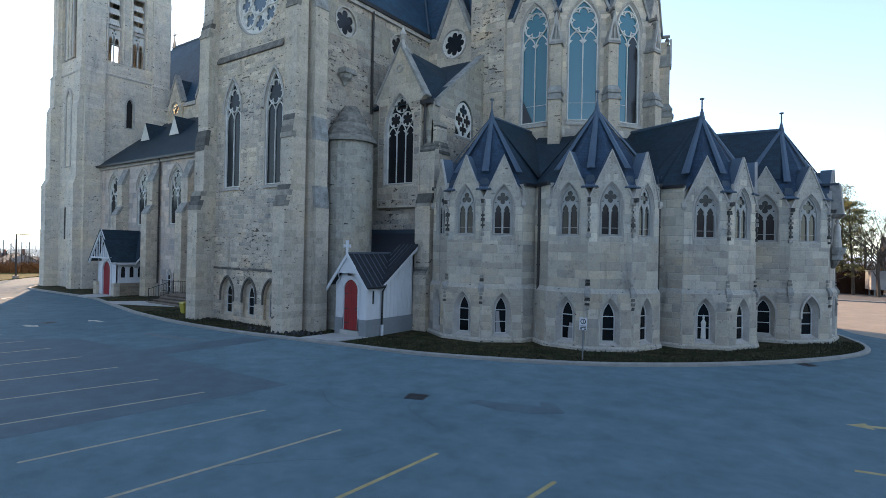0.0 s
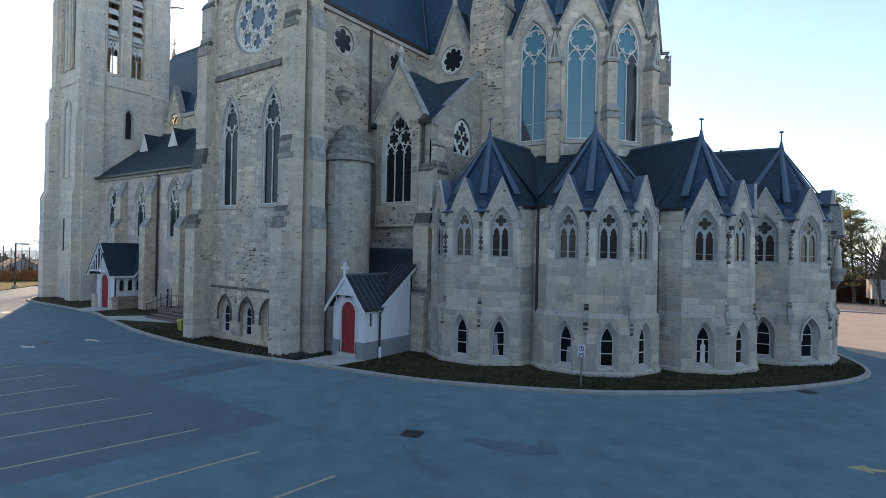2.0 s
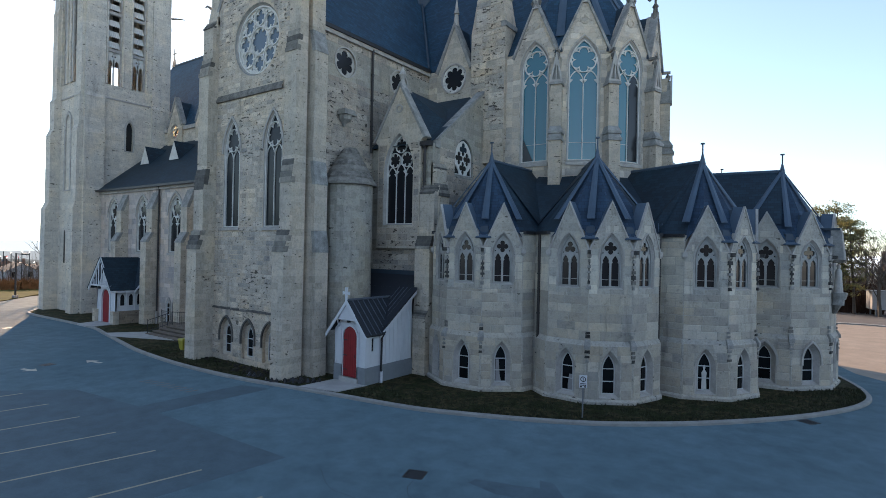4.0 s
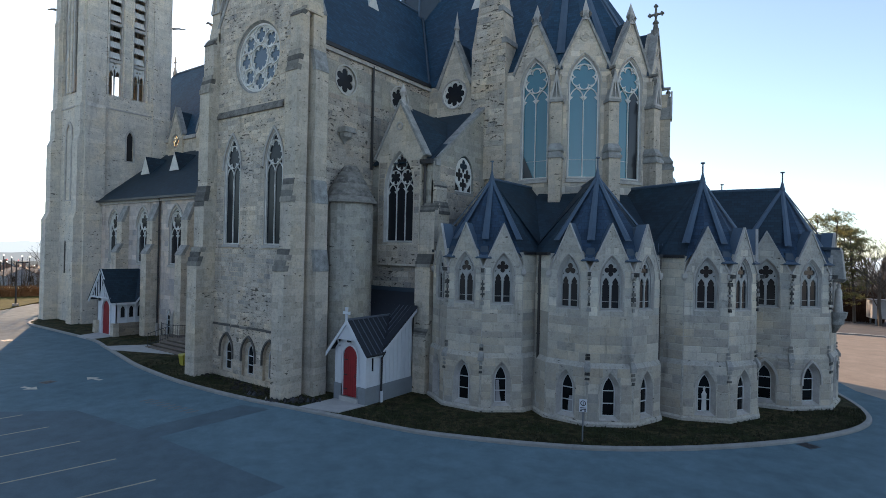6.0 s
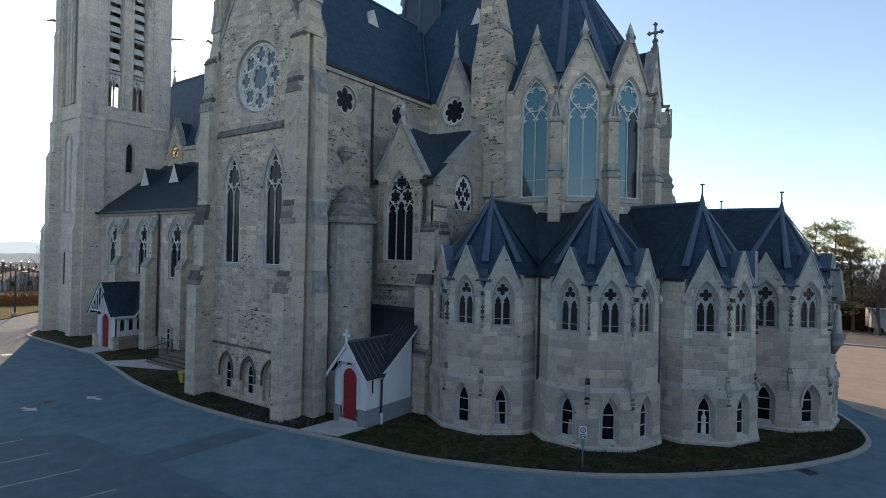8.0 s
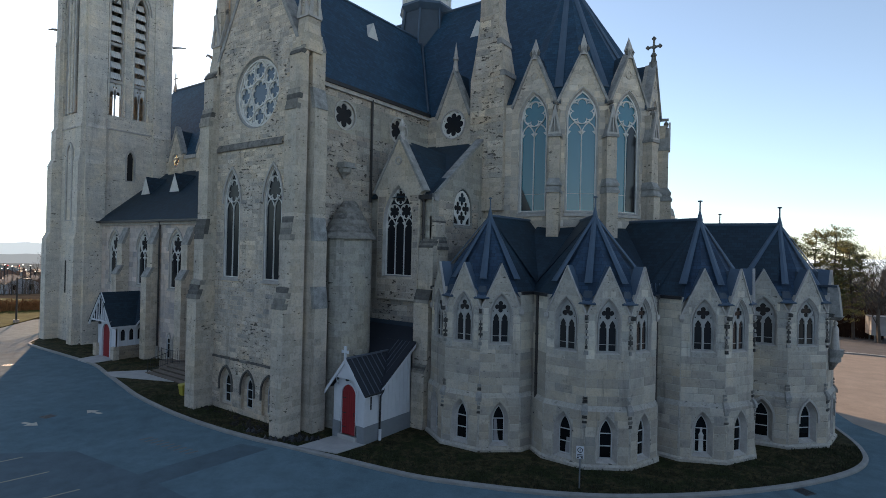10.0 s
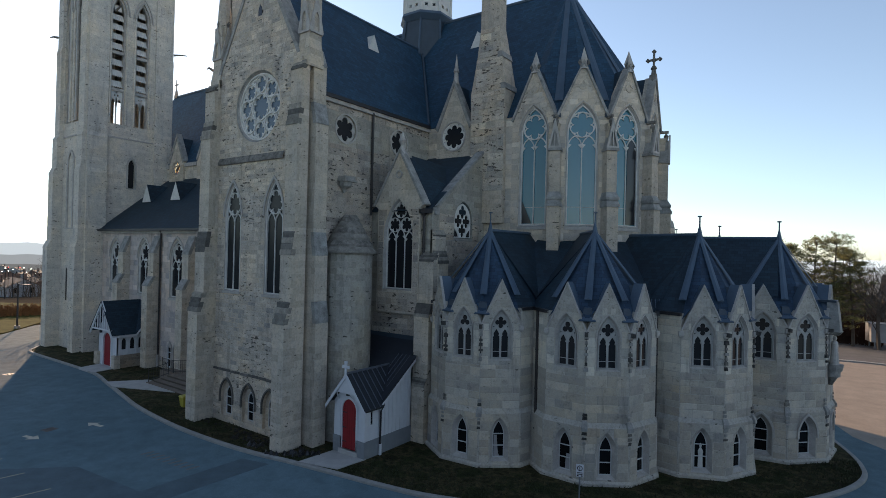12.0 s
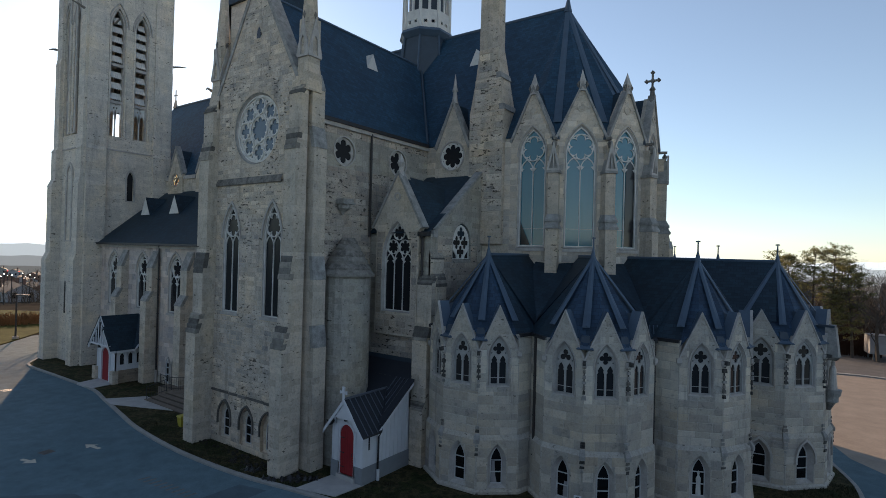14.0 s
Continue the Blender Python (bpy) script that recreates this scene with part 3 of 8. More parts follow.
flat("asphalt_patch", [(-8.55, 13.62), (-7.5, 13.46), (-6.48, 13.84), (-5.89, 14.39), (-6.5, 15.1), (-6.95, 15.05), (-6.7, 14.55), (-7.4, 14.3), (-8.5, 13.96)], GZ - 0.01, GZ + 0.003, ASPHALT_DARK, "worn dark asphalt repair", "asphalt patch")


# sunlit ground beyond the church's shadow, its brightness painted as a tan patch
flat("asphalt_patch", [(1.2, 40.5), (3.4, 38.0), (80, 44), (80, 70.4), (2.6, 70.4), (-8, 67.3), (-4, 54)], GZ - 0.01, GZ + 0.003, ASPHALT_SUNLIT, "worn asphalt beyond the church, sunlight painted in as tan", "asphalt patch")


def cracks(points, w):
    b = Build()
    line = smooth(points, 4)
    line = [(x + random.uniform(-0.03, 0.03), y + random.uniform(-0.03, 0.03)) for x, y in line]
    side = offset_line(line, w)
    for i in range(len(line) - 1):
        b.add([(*line[i], GZ + 0.004), (*line[i + 1], GZ + 0.004), (*side[i + 1], GZ + 0.004), (*side[i], GZ + 0.004)], [(0, 1, 2, 3)])
    tagged(part("asphalt_crack", b, CRACK, None), "thin dark crack in the asphalt", "crack", "asphalt cracks", "structure")


cracks([(-10.0, 6.4), (-9.4, 7.1), (-9.0, 7.6), (-8.2, 8.4), (-7.9, 9.3)], 0.010)
cracks([(-10.0, 13.0), (-9.6, 12.1), (-9.0, 11.7), (-8.0, 11.2)], 0.010)
cracks([(-12.6, 11.6), (-11.4, 10.9), (-10.2, 10.9)], 0.009)


def storm_drain(x, y, turn, w=0.62, d=0.62):
    m = pose(x, y, GZ, 0, 0, turn)
    t = thing("storm_drain", "dark cast-iron storm drain grate in the asphalt", "drain", m, "storm drains")
    part("grate_frame", Build().plate([(-w / 2, -d / 2), (w / 2, -d / 2), (w / 2, d / 2), (-w / 2, d / 2)], [[(-w / 2 + 0.06, -d / 2 + 0.06), (w / 2 - 0.06, -d / 2 + 0.06), (w / 2 - 0.06, d / 2 - 0.06), (-w / 2 + 0.06, d / 2 - 0.06)]], -0.008, 0.03), DARK_METAL, t, "", m @ pose(0, 0, 0, -90))
    part("sump", Build().box(-w / 2 + 0.05, w / 2 - 0.05, -d / 2 + 0.05, d / 2 - 0.05, 0.0, 0.004), CRACK, t, "", m)
    for i in range(7):
        u = -w / 2 + 0.1 + i * (w - 0.2) / 6
        part("grate_bar", Build().box(u - 0.016, u + 0.016, -d / 2 + 0.06, d / 2 - 0.06, 0.004, 0.01), DARK_METAL, t, "", m)


storm_drain(-10.1, 13.1, 20)
storm_drain(-0.72, 27.3, 58)
storm_drain(-34.9, 11.95, 10)
storm_drain(-51.8, 14.9, 10)

# ---- church ----
XT, YC = -26.44, 34.98
church = thing("church", "large gothic revival limestone church with dark slate roofs", "church", pose(-30, YC, GZ))
APSE = (-14.57, YC)
STONES = []  # (frame, rows) of walls that get single stones


def block(name, x0, x1, y0, y1, z0, z1, mat, label="", parent=None):
    return part(name, Build().box(x0, x1, y0, y1, z0, z1), mat, parent or church, label)


def head_band(b, cx, half, spring, top, bar, y0, y1):
    """A slender pointed band."""
    o, i = arch(cx, half, spring, spring, top, 6)[2:], arch(cx, half - bar, spring, spring, top - bar * 1.3, 6)[2:]
    b.plate(o + i[::-1], [], y0, y1)


def light_bars(b, half, z0, bar, lights, tops, y0, y1, cusp):
    """Upright bars and the pointed heads of the lights between them."""
    pitch = (2 * half - bar) / lights
    for i in range(lights):
        cx = -half + bar / 2 + pitch * (i + 0.5)
        t = tops(cx)
        h = pitch / 2 + bar / 2
        s = t - 1.7 * h
        head_band(b, cx, h, s, t, bar, y0, y1)
        if i:
            b.box(cx - h, cx - h + bar, y0, y1, z0, s)
        if cusp:
            # trefoil cusps
            for e in (-1, 1):
                p = [(cx + e * (h - bar), s - 0.02), (cx + e * (h - bar), s + 0.55 * h), (cx + e * h * 0.42, s + 0.42 * h)]
                b.plate(p if e < 0 else p[::-1], [], y0 + 0.01, y1)


def frame_band(b, half, z0, spring, top, bar, y0, y1):
    b.plate(arch(0, half, z0, spring, top), [arch(0, half - bar, z0 + bar, spring, top - bar * 1.3)], y0, y1)


def tracery(half, z0, spring, top, lights=2, foils=4, bar=0.07, y0=0.0, y1=0.06, cusp=True, size=0.78, up=0.33):
    """Stone tracery in a pointed opening: lights below, one foiled circle above."""
    b = Build()
    rose = half * size
    cz = spring + (top - spring) * up
    frame_band(b, half, z0, spring, top, bar, y0 - 0.05, y1)
    reach = rose - bar * 0.75
    eyes = [[(r * reach * math.cos(a), cz + r * reach * math.sin(a)) for r, a in ((0.80, q), (0.97, q + 0.13), (0.97, q - 0.13))] for q in (math.pi * (0.5 + (2 * i + 1) / foils) for i in range(foils))] if foils == 6 else []
    b.plate(ring(0, cz, rose, 28), [foil(0, cz, foils, reach)] + eyes, y0, y1)
    b.plate(ring(0, cz, rose + bar * 0.15, 28), [ring(0, cz, rose - bar * 0.6, 28)], y0 - 0.04, y0 + 0.02)
    light_bars(b, half, z0, bar, lights, lambda cx: cz - math.sqrt(max(0.01, rose ** 2 - cx ** 2)) + bar * 0.4 if lights == 2 else cz - math.sqrt(max(0.01, rose ** 2 - cx ** 2)) * (0.9 if abs(cx) < 0.1 else 0.35), y0, y1, cusp)
    return b


def plate_tracery(half, z0, spring, top, leaves):
    """A stone plate pierced by two cusped lights, a foil above them and small eyes."""
    k = half / 0.45
    x, h, za, zb = 0.208 * k, 0.160 * k, spring - 0.22, spring + 0.15
    light = lambda c: [(c - h, z0 + 0.05), (c + h, z0 + 0.05), (c + h, za), (c + h * 0.72, za + 0.04), (c + h * 0.86, za + 0.15), (c + h * 0.45, zb - 0.10), (c, zb), (c - h * 0.45, zb - 0.10), (c - h * 0.86, za + 0.15), (c - h * 0.72, za + 0.04), (c - h, za)]
    eyes = [ring(s * 0.335 * k, spring + 0.26, 0.035 * k, 8) for s in (-1, 1)]
    b = Build().plate(arch(0, half, z0, spring, top), [light(-x), light(x), foil(0, spring + 0.47, leaves, 0.285 * k, 90)] + eyes, 0.0, 0.07)
    b.plate(arch(0, half, z0, spring, top), [arch(0, half - 0.035, z0 + 0.035, spring, top - 0.05)], -0.05, 0.01)
    for c in (-x, x):
        b.box(c - h, c + h, 0.03, 0.05, z0 + 0.32, z0 + 0.345)
    return b


def three_light(half, z0, spring, top, bar=0.07):
    """Three lights under three foiled circles."""
    b = Build()
    r = half * 0.42
    rise = top - spring
    c = [(0, spring + rise * 0.71), (-half * 0.44, spring + rise * 0.31), (half * 0.44, spring + rise * 0.31)]
    frame_band(b, half, z0, spring, top, bar, -0.05, 0.06)
    for x, z in c:
        b.plate(ring(x, z, r, 24), [foil(x, z, 6, r - bar * 0.6)], 0, 0.06)
        b.plate(ring(x, z, r + bar * 0.1, 24), [ring(x, z, r - bar * 0.6, 24)], -0.04, 0.02)
    light_bars(b, half, z0, bar, 3, lambda cx: c[1][1] - r * 0.88 + bar * 0.4 if abs(cx) > 0.2 else c[1][1] - r * 0.45, 0, 0.06, True)
    return b


WINDOWS = {}


def window(key, make, pane_outline, m, parent, tracery_mat, glass, label="", depth=0.055):
    """A window in its opening: tracery, and a pane behind it. Alike windows share their meshes."""
    if key not in WINDOWS:
        WINDOWS[key] = (make().mesh("tracery", tracery_mat), Build().plate(pane_outline, [], depth, depth + 0.02).mesh("pane", glass))
    t, p = WINDOWS[key]
    ob = part("window", t, None, parent, label, m)
    part("pane", p, None, ob, "", m)
    return ob


def bars(half, z0, spring, top, cuts, bar=0.05):
    """A plain pointed sash with crossbars."""
    b = Build()
    b.plate(arch(0, half, z0, spring, top), [arch(0, half - bar, z0 + bar, spring, top - bar * 1.4)], 0.0, 0.08)
    for z in cuts:
        b.box(-half + bar, half - bar, 0.0, 0.06, z - bar / 2, z + bar / 2)
    return b


HOODS = {}


def hood(half, spring, top, m, w=0.10, y0=-0.07, y1=0.05, drop=0.0, mat=None):
    """A moulded band over an arch."""
    key = (half, spring, top, w, y0, drop)
    if key not in HOODS:
        o, i = arch(0, half + w, spring - drop, spring, top + w * 1.3), arch(0, half, spring - drop, spring, top)
        if drop:
            o, i = o[1:] + o[:1], i[1:] + i[:1]
        else:
            o, i = o[2:], i[2:]
        HOODS[key] = Build().plate(o + i[::-1], [], y0, y1).mesh("hood_mould", mat or TRIM)
    return part("hood_mould", HOODS[key], None, church, "", m)


def splay(half, z0, spring, top, wide, m, y0=-0.01, y1=0.14, mat=None):
    """A bevelled stone surround that narrows into an opening."""
    key = ("splay", half, z0, spring, top, wide, y0, y1)
    if key not in HOODS:
        a, b = arch(0, half + wide, z0 - wide * 0.9, spring, top + wide * 1.3), arch(0, half, z0, spring, top)
        n = len(a)
        HOODS[key] = Build().add([(x, y0, z) for x, z in a] + [(x, y1, z) for x, z in b], [(i, (i + 1) % n, n + (i + 1) % n, n + i) for i in range(n)]).mesh("surround", mat or TRIM)
    return part("surround", HOODS[key], None, church, "", m)


# -- chapels round the apse --
drain = random.Random(8)


def chapel(cx, cy, side, first, gabled, ridge_to, full=True, ax=None, ay=None, joined=(), short=1.0):
    """A ten-sided chapel; the faces named in joined run into the next chapel and have no eave; short cuts the near slope of the ridge."""
    r = side / 2 / math.sin(math.pi / 10)
    a = r * math.cos(math.pi / 10)
    half, g = side / 2, side / 1.95
    base, eave, apex = GZ - 0.15, 7.5, 11.35
    part("chapel_core", Build().loft(gon(cx, cy, r - 0.55, 10, first - 72), base, gon(cx, cy, r - 0.55, 10, first - 72), eave), CHAPEL_STONE, church, "polygonal stone chapel")
    W, L = 0.45 * g, 0.285 * g
    for i in range(10):
        t = first + 36 * i
        x, y = cx + a * math.sin(radians(t)), cy - a * math.cos(radians(t))
        m = wall_at(x, y, t)
        has = i in gabled
        k = 0.17
        up = arch(0, W + 0.09, 4.97, 6.32, 7.45)
        low = arch(0, L + k, 0.16, 1.35, 2.05 + k * 1.3)
        b = Build()
        b.plate([(-half, 2.45), (half, 2.45), (half, eave), (-half, eave)] if not has else [(-half, 2.45), (half, 2.45), (half, 6.75), (0, 8.80), (-half, 6.75)], [up] if has else [], 0.0, 0.5)
        b.plate([(-half - 0.035, base), (half + 0.035, base), (half + 0.035, 2.45), (-half - 0.035, 2.45)], [low] if has else [], -0.12, 0.4)
        b.add([(-half - 0.035, -0.12, 2.45), (half + 0.035, -0.12, 2.45), (half, 0.0, 2.66), (-half, 0.0, 2.66)], [(0, 1, 2, 3)])
        # plinth
        b.add([(-half - 0.075, -0.22, base), (half + 0.075, -0.22, base), (half + 0.075, -0.22, 0.02), (-half - 0.075, -0.22, 0.02), (-half - 0.035, -0.12, 0.10), (half + 0.035, -0.12, 0.10)], [(0, 1, 2, 3), (3, 2, 5, 4)])
        part("wall", b, CHAPEL_STONE, church, "", m)
        if full and (x > -17.5 and y < 37):
            STONES.append((m, [(0.10, 2.45, half, -0.12, low if has else None), (2.66, 4.75, half, 0.0, None)], "chapel"))
            STONES.append((m, [(4.75, eave if not has else 6.75, half, 0.0, up if has else None)] + ([(6.75, 8.6, half, 0.0, up)] if has else []), "ashlar"))
        if not full:
            continue
        if has:
            leaves = 3 if i == 0 and cx < -9 else 4
            window(("chapel", side, leaves), lambda: plate_tracery(W, 5.05, 6.32, 7.33, leaves), arch(0, W, 5.05, 6.32, 7.33), m @ pose(0, 0.12, 0), church, PALE_GREY, GLASS)
            splay(W, 5.05, 6.32, 7.33, 0.09, m, 0.0, 0.12)
            window(("chapel low", side), lambda: bars(L, 0.3, 1.35, 2.05, (0.86, 1.42), 0.035), arch(0, L, 0.3, 1.35, 2.05), m @ pose(0, 0.10, 0), church, SASH, GLASS_LOW)
            splay(L, 0.3, 1.35, 2.05, k, m, -0.12, 0.12)
            if side > 2.1:
                hood(L + k + 0.02, 1.35, 2.05 + k * 1.35, m, 0.10, -0.20, -0.11, drop=0.2)
            hood(W + 0.11, 6.32, 7.48, m, 0.035, -0.04)
            part("coping", Build().plate([(-half - 0.03, 6.70), (-half + 0.02, 6.66), (0, 8.80), (half - 0.02, 6.66), (half + 0.03, 6.70), (0, 8.91)], [], -0.04, 0.08), TRIM, church, "", m)
            part("lead_cap", Build().plate([(-half + 0.02, 6.72), (-half + 0.06, 6.70), (0, 8.78), (half - 0.06, 6.70), (half - 0.02, 6.72), (0, 8.90)], [], 0.08, 0.58), LEAD, church, "", m)
            for s in (-1, 1):
                part("kneeler", Build().loft([(s * half - 0.06, -0.03), (s * half + 0.06, -0.03), (s * half + 0.06, 0.2), (s * half - 0.06, 0.2)], 6.36, [(s * half - 0.11, -0.10), (s * half + 0.11, -0.10), (s * half + 0.11, 0.2), (s * half - 0.11, 0.2)], 6.48).box(s * half - 0.11, s * half + 0.11, -0.10, 0.2, 6.48, 6.68), TRIM, church, "", m)
            q = 0.80 * half
            part("gablet_roof", Build().add([(-q, 0.3, 6.95), (0, 0.3, 8.78), (q, 0.3, 6.95), (-q, 2.0, 6.95), (0, 1.75, 8.78), (q, 2.0, 6.95)], [(0, 1, 4, 3), (1, 2, 5, 4)]), LEAD_DARK, church, "", m)
        # corner piers between the faces, with a weathered cap and a drain shaft
        v = first + 36 * i + 18
        vm = wall_at(cx + r * math.sin(radians(v)), cy - r * math.cos(radians(v)), v)
        if i in gabled and (i + 1) % 10 in gabled:
            cap = [(-0.14, -0.19), (0.14, -0.19), (0.14, 0.2), (-0.14, 0.2)]
            corner = part("corner_cap", Build().loft(cap, 2.30, cap, 2.48).loft(cap, 2.48, [(-0.11, -0.04), (0.11, -0.04), (0.11, 0.2), (-0.11, 0.2)], 2.72), COPING, church, "", vm)
            for z in (1.72, 1.92, 2.12, 2.78, 2.96):
                w, dpt = drain.uniform(0.07, 0.13), drain.uniform(0.13, 0.17) if z < 2.4 else drain.uniform(0.03, 0.06)
                part("corner_stone", Build().loft([(-w, -dpt), (w, -dpt * 0.8), (w, 0.15), (-w, 0.15)], z, [(-w * 0.8, -dpt * 0.9), (w * 0.9, -dpt), (w, 0.15), (-w, 0.15)], z + drain.uniform(0.10, 0.16)), drain.choice((SOOT, WEATHERED, COPING, COPING)), corner, "", vm)
            shaft = part("drain_shaft", Build().box(-0.025, 0.025, -0.045, 0.1, 5.3, 6.3), SOOT, church, "", vm)
            for z in (4.95, 5.2, 5.42, 5.66, 5.9, 6.14, 6.36):
                w, dpt, h = drain.uniform(0.05, 0.11), drain.uniform(0.06, 0.12), drain.uniform(0.10, 0.19)
                part("shaft_stone", Build().loft([(-w, -dpt), (w, -dpt), (w, 0.1), (-w, 0.1)], z, [(-w * 0.8, -dpt * 0.9), (w * 0.9, -dpt * 0.8), (w, 0.1), (-w, 0.1)], z + h), drain.choice((SOOT, WEATHERED, COPING)), shaft, "", vm)
            part("spout", Build().loft([(-0.06, -0.30), (0.06, -0.30), (0.10, 0.1), (-0.10, 0.1)], 6.52, [(-0.05, -0.34), (0.05, -0.34), (0.10, 0.1), (-0.10, 0.1)], 6.70), SOOT, shaft, "", vm)
            part("valley_cap", Build().loft([(-0.38, 0.0), (0.38, 0.0), (0.38, 0.5), (-0.38, 0.5)], 7.17, [(-0.38, -0.02), (0.38, -0.02), (0.38, 0.5), (-0.38, 0.5)], 7.22).loft([(-0.38, -0.02), (0.38, -0.02), (0.38, 0.5), (-0.38, 0.5)], 7.22, [(-0.10, 0.26), (0.10, 0.26), (0.26, 0.6), (-0.26, 0.6)], 7.42), LEAD, church, "", vm)
            part("valley_box", Build().loft([(-0.25, 0.16), (0.25, 0.16), (0.28, 0.6), (-0.28, 0.6)], 7.30, [(-0.17, 0.34), (0.17, 0.34), (0.2, 0.7), (-0.2, 0.7)], 7.76), LEAD_DARK, church, "", vm)
        elif not has and i not in joined:
            part("gutter", Build().box(-half, half, -0.12, 0.06, eave - 0.1, eave + 0.05), DARK_METAL, church, "", m)
    rb = Build()
    base_c = Vector((cx, cy, 0))
    if ax is not None:
        cx, cy = ax, ay
    pts = []
    for i in range(10):
        v, f = radians(first + 36 * i - 18), radians(first + 36 * i)
        pts.append((base_c.x + (r - 0.04) * math.sin(v), base_c.y - (r - 0.04) * math.cos(v), eave - 0.3 if i in gabled or (i - 1) % 10 in gabled else eave))
        k = (a - 0.46, 8.25) if i in gabled else (a + 0.0, eave)
        pts.append((base_c.x + k[0] * math.sin(f), base_c.y - k[0] * math.cos(f), k[1]))
    rb.add(pts + [(cx, cy, apex)], [(i, (i + 1) % 20, 20) for i in range(20) if i // 2 not in gabled and i // 2 not in joined])
    for i in sorted(gabled):
        part("roof_facet", Build().add([pts[2 * i], pts[2 * i + 1], pts[(2 * i + 2) % 20], (cx, cy, apex)], [(0, 1, 3), (1, 2, 3)]), SLATE_SKYLIT, church, "slate front of a chapel roof, sky sheen painted blue")
    ex, ey = ridge_to
    d = Vector((ex - cx, ey - cy, 0))
    s = Vector((-d.y, d.x, 0)).normalized() * (a + 0.2)
    c = Vector((cx, cy, 0))
    e = c + d
    hi = Vector((0, 0, apex))
    f = 0.45 if joined else 1.0
    lo, lo2 = Vector((0, 0, apex + (eave - apex) * short)), Vector((0, 0, apex + (eave - apex) * f))
    rb.add([c + s * short + lo, c - s * f + lo2, c + hi, e + s * short + lo, e - s * f + lo2, e + hi], [(0, 2, 5, 3), (1, 4, 5, 2)])
    part("roof", rb, SLATE, church, "dark slate chapel roof")
    part("ridge_cap", Build().tube([c + hi, e + hi], 0.09, 6), LEAD, church)
    for i in range(10):
        t = radians(first + 36 * i + 18)
        if i not in gabled and (i + 1) % 10 not in gabled:
            continue
        o, q = Vector((math.sin(t), -math.cos(t), 0)), Vector((math.cos(t), math.sin(t), 0)) * 0.175
        p0, p1, up3 = base_c + o * (r - 0.42) + Vector((0, 0, eave + 0.62)), c + Vector((0, 0, apex + 0.02)), Vector((0, 0, 0.08))
        part("hip_strip", Build().add([p0 - q, p0 + q, p1 + q * 0.6, p1 - q * 0.6, p0 + up3, p1 + up3], [(0, 4, 5, 3), (4, 1, 2, 5), (0, 1, 4)]), LEAD, church)
    fin = Build().cone(gon(cx, cy, 0.16, 8), apex - 0.1, (cx, cy, apex + 0.6))
    fin.loft(gon(cx, cy, 0.04, 6), apex + 0.3, gon(cx, cy, 0.035, 6), apex + 0.98).loft(gon(cx, cy, 0.11, 6), apex + 0.9, gon(cx, cy, 0.11, 6), apex + 0.97)
    part("finial", fin, LEAD, church)


def toward_apse(cx, cy, r=4.8):
    d = Vector((cx - APSE[0], cy - APSE[1])).normalized() * r
    return APSE[0] + d.x, APSE[1] + d.y


CHAPELS = [(-14.77, 25.35, 1.95, 4, {9, 0, 1}), (-9.70, 26.68, 1.95, -1.6, {0, 1, 2}), (-6.10, 30.60, 1.98, 26, {0, 1, 2}), (-3.40, 35.86, 2.25, 10, {0, 1, 2, 3})]
for (cx, cy, side, turn, gab), (ax, ay) in zip(CHAPELS, ((-14.8, 25.1), (-9.6, 26.55), (-5.53, 30.56), (-2.4, 35.86))):
    chapel(cx, cy, side, turn, gab, toward_apse(cx, cy), True, ax, ay, (3, 4) if side == 1.98 else (), 0.80 if side == 2.25 else 1.0)
for cx, cy, side, turn, gab in CHAPELS[:3]:
    chapel(cx, 2 * 35.4 - cy, side, 180 - turn, {0}, toward_apse(cx, 2 * 35.4 - cy), False)


def downpipe(x, y, z0, z1, head=True, shoe=True, r=0.075):
    b = Build().tube([(x, y, z0), (x, y, z1)], r, 8)
    ob = part("downpipe", b, PIPE, church)
    if head:
        part("rain_head", Build().loft(gon(x, y, 0.09, 4, 45), z1 - 0.1, gon(x, y, 0.2, 4, 45), z1 + 0.12).loft(gon(x, y, 0.22, 4, 45), z1 + 0.12, gon(x, y, 0.22, 4, 45), z1 + 0.28), PIPE, ob)
    if shoe:
        part("pipe_shoe", Build().loft(gon(x, y, 0.10, 8), z0 - 0.02, gon(x, y, 0.10, 8), z0 + 1.05), TRIM, ob, "pale metal pipe guard")
    for k in range(1, 4):
        part("pipe_clip", Build().loft(gon(x, y, r + 0.025, 8), z0 + (z1 - z0) * k / 4, gon(x, y, r + 0.025, 8), z0 + (z1 - z0) * k / 4 + 0.06), DARK_METAL, ob)


for x, y in ((-11.50, 24.22), (-6.66, 27.02), (-17.30, 23.70)):
    downpipe(x, y, GZ, 7.4, head=False)

# saint on a bracket under a canopy at the end chapel
m = wall_at(-3.4 + 3.5 * math.sin(radians(77)), 35.86 - 3.5 * math.cos(radians(77)), 82)
can = part("niche_canopy", Build().loft([(-0.34, -0.5), (0.34, -0.5), (0.36, 0.1), (-0.36, 0.1)], 6.5, [(-0.28, -0.34), (0.28, -0.34), (0.32, 0.1), (-0.32, 0.1)], 8.0), COPING, church, "carved stone canopy", m)
part("canopy_lip", Build().loft([(-0.3, -0.42), (0.3, -0.42), (0.34, 0.1), (-0.34, 0.1)], 6.32, [(-0.4, -0.56), (0.4, -0.56), (0.4, 0.1), (-0.4, 0.1)], 6.5), WEATHERED, can, "", m)
part("canopy_roof", Build().box(-0.3, 0.3, -0.3, 0.6, 8.0, 8.12), LEAD_DARK, can, "", m)
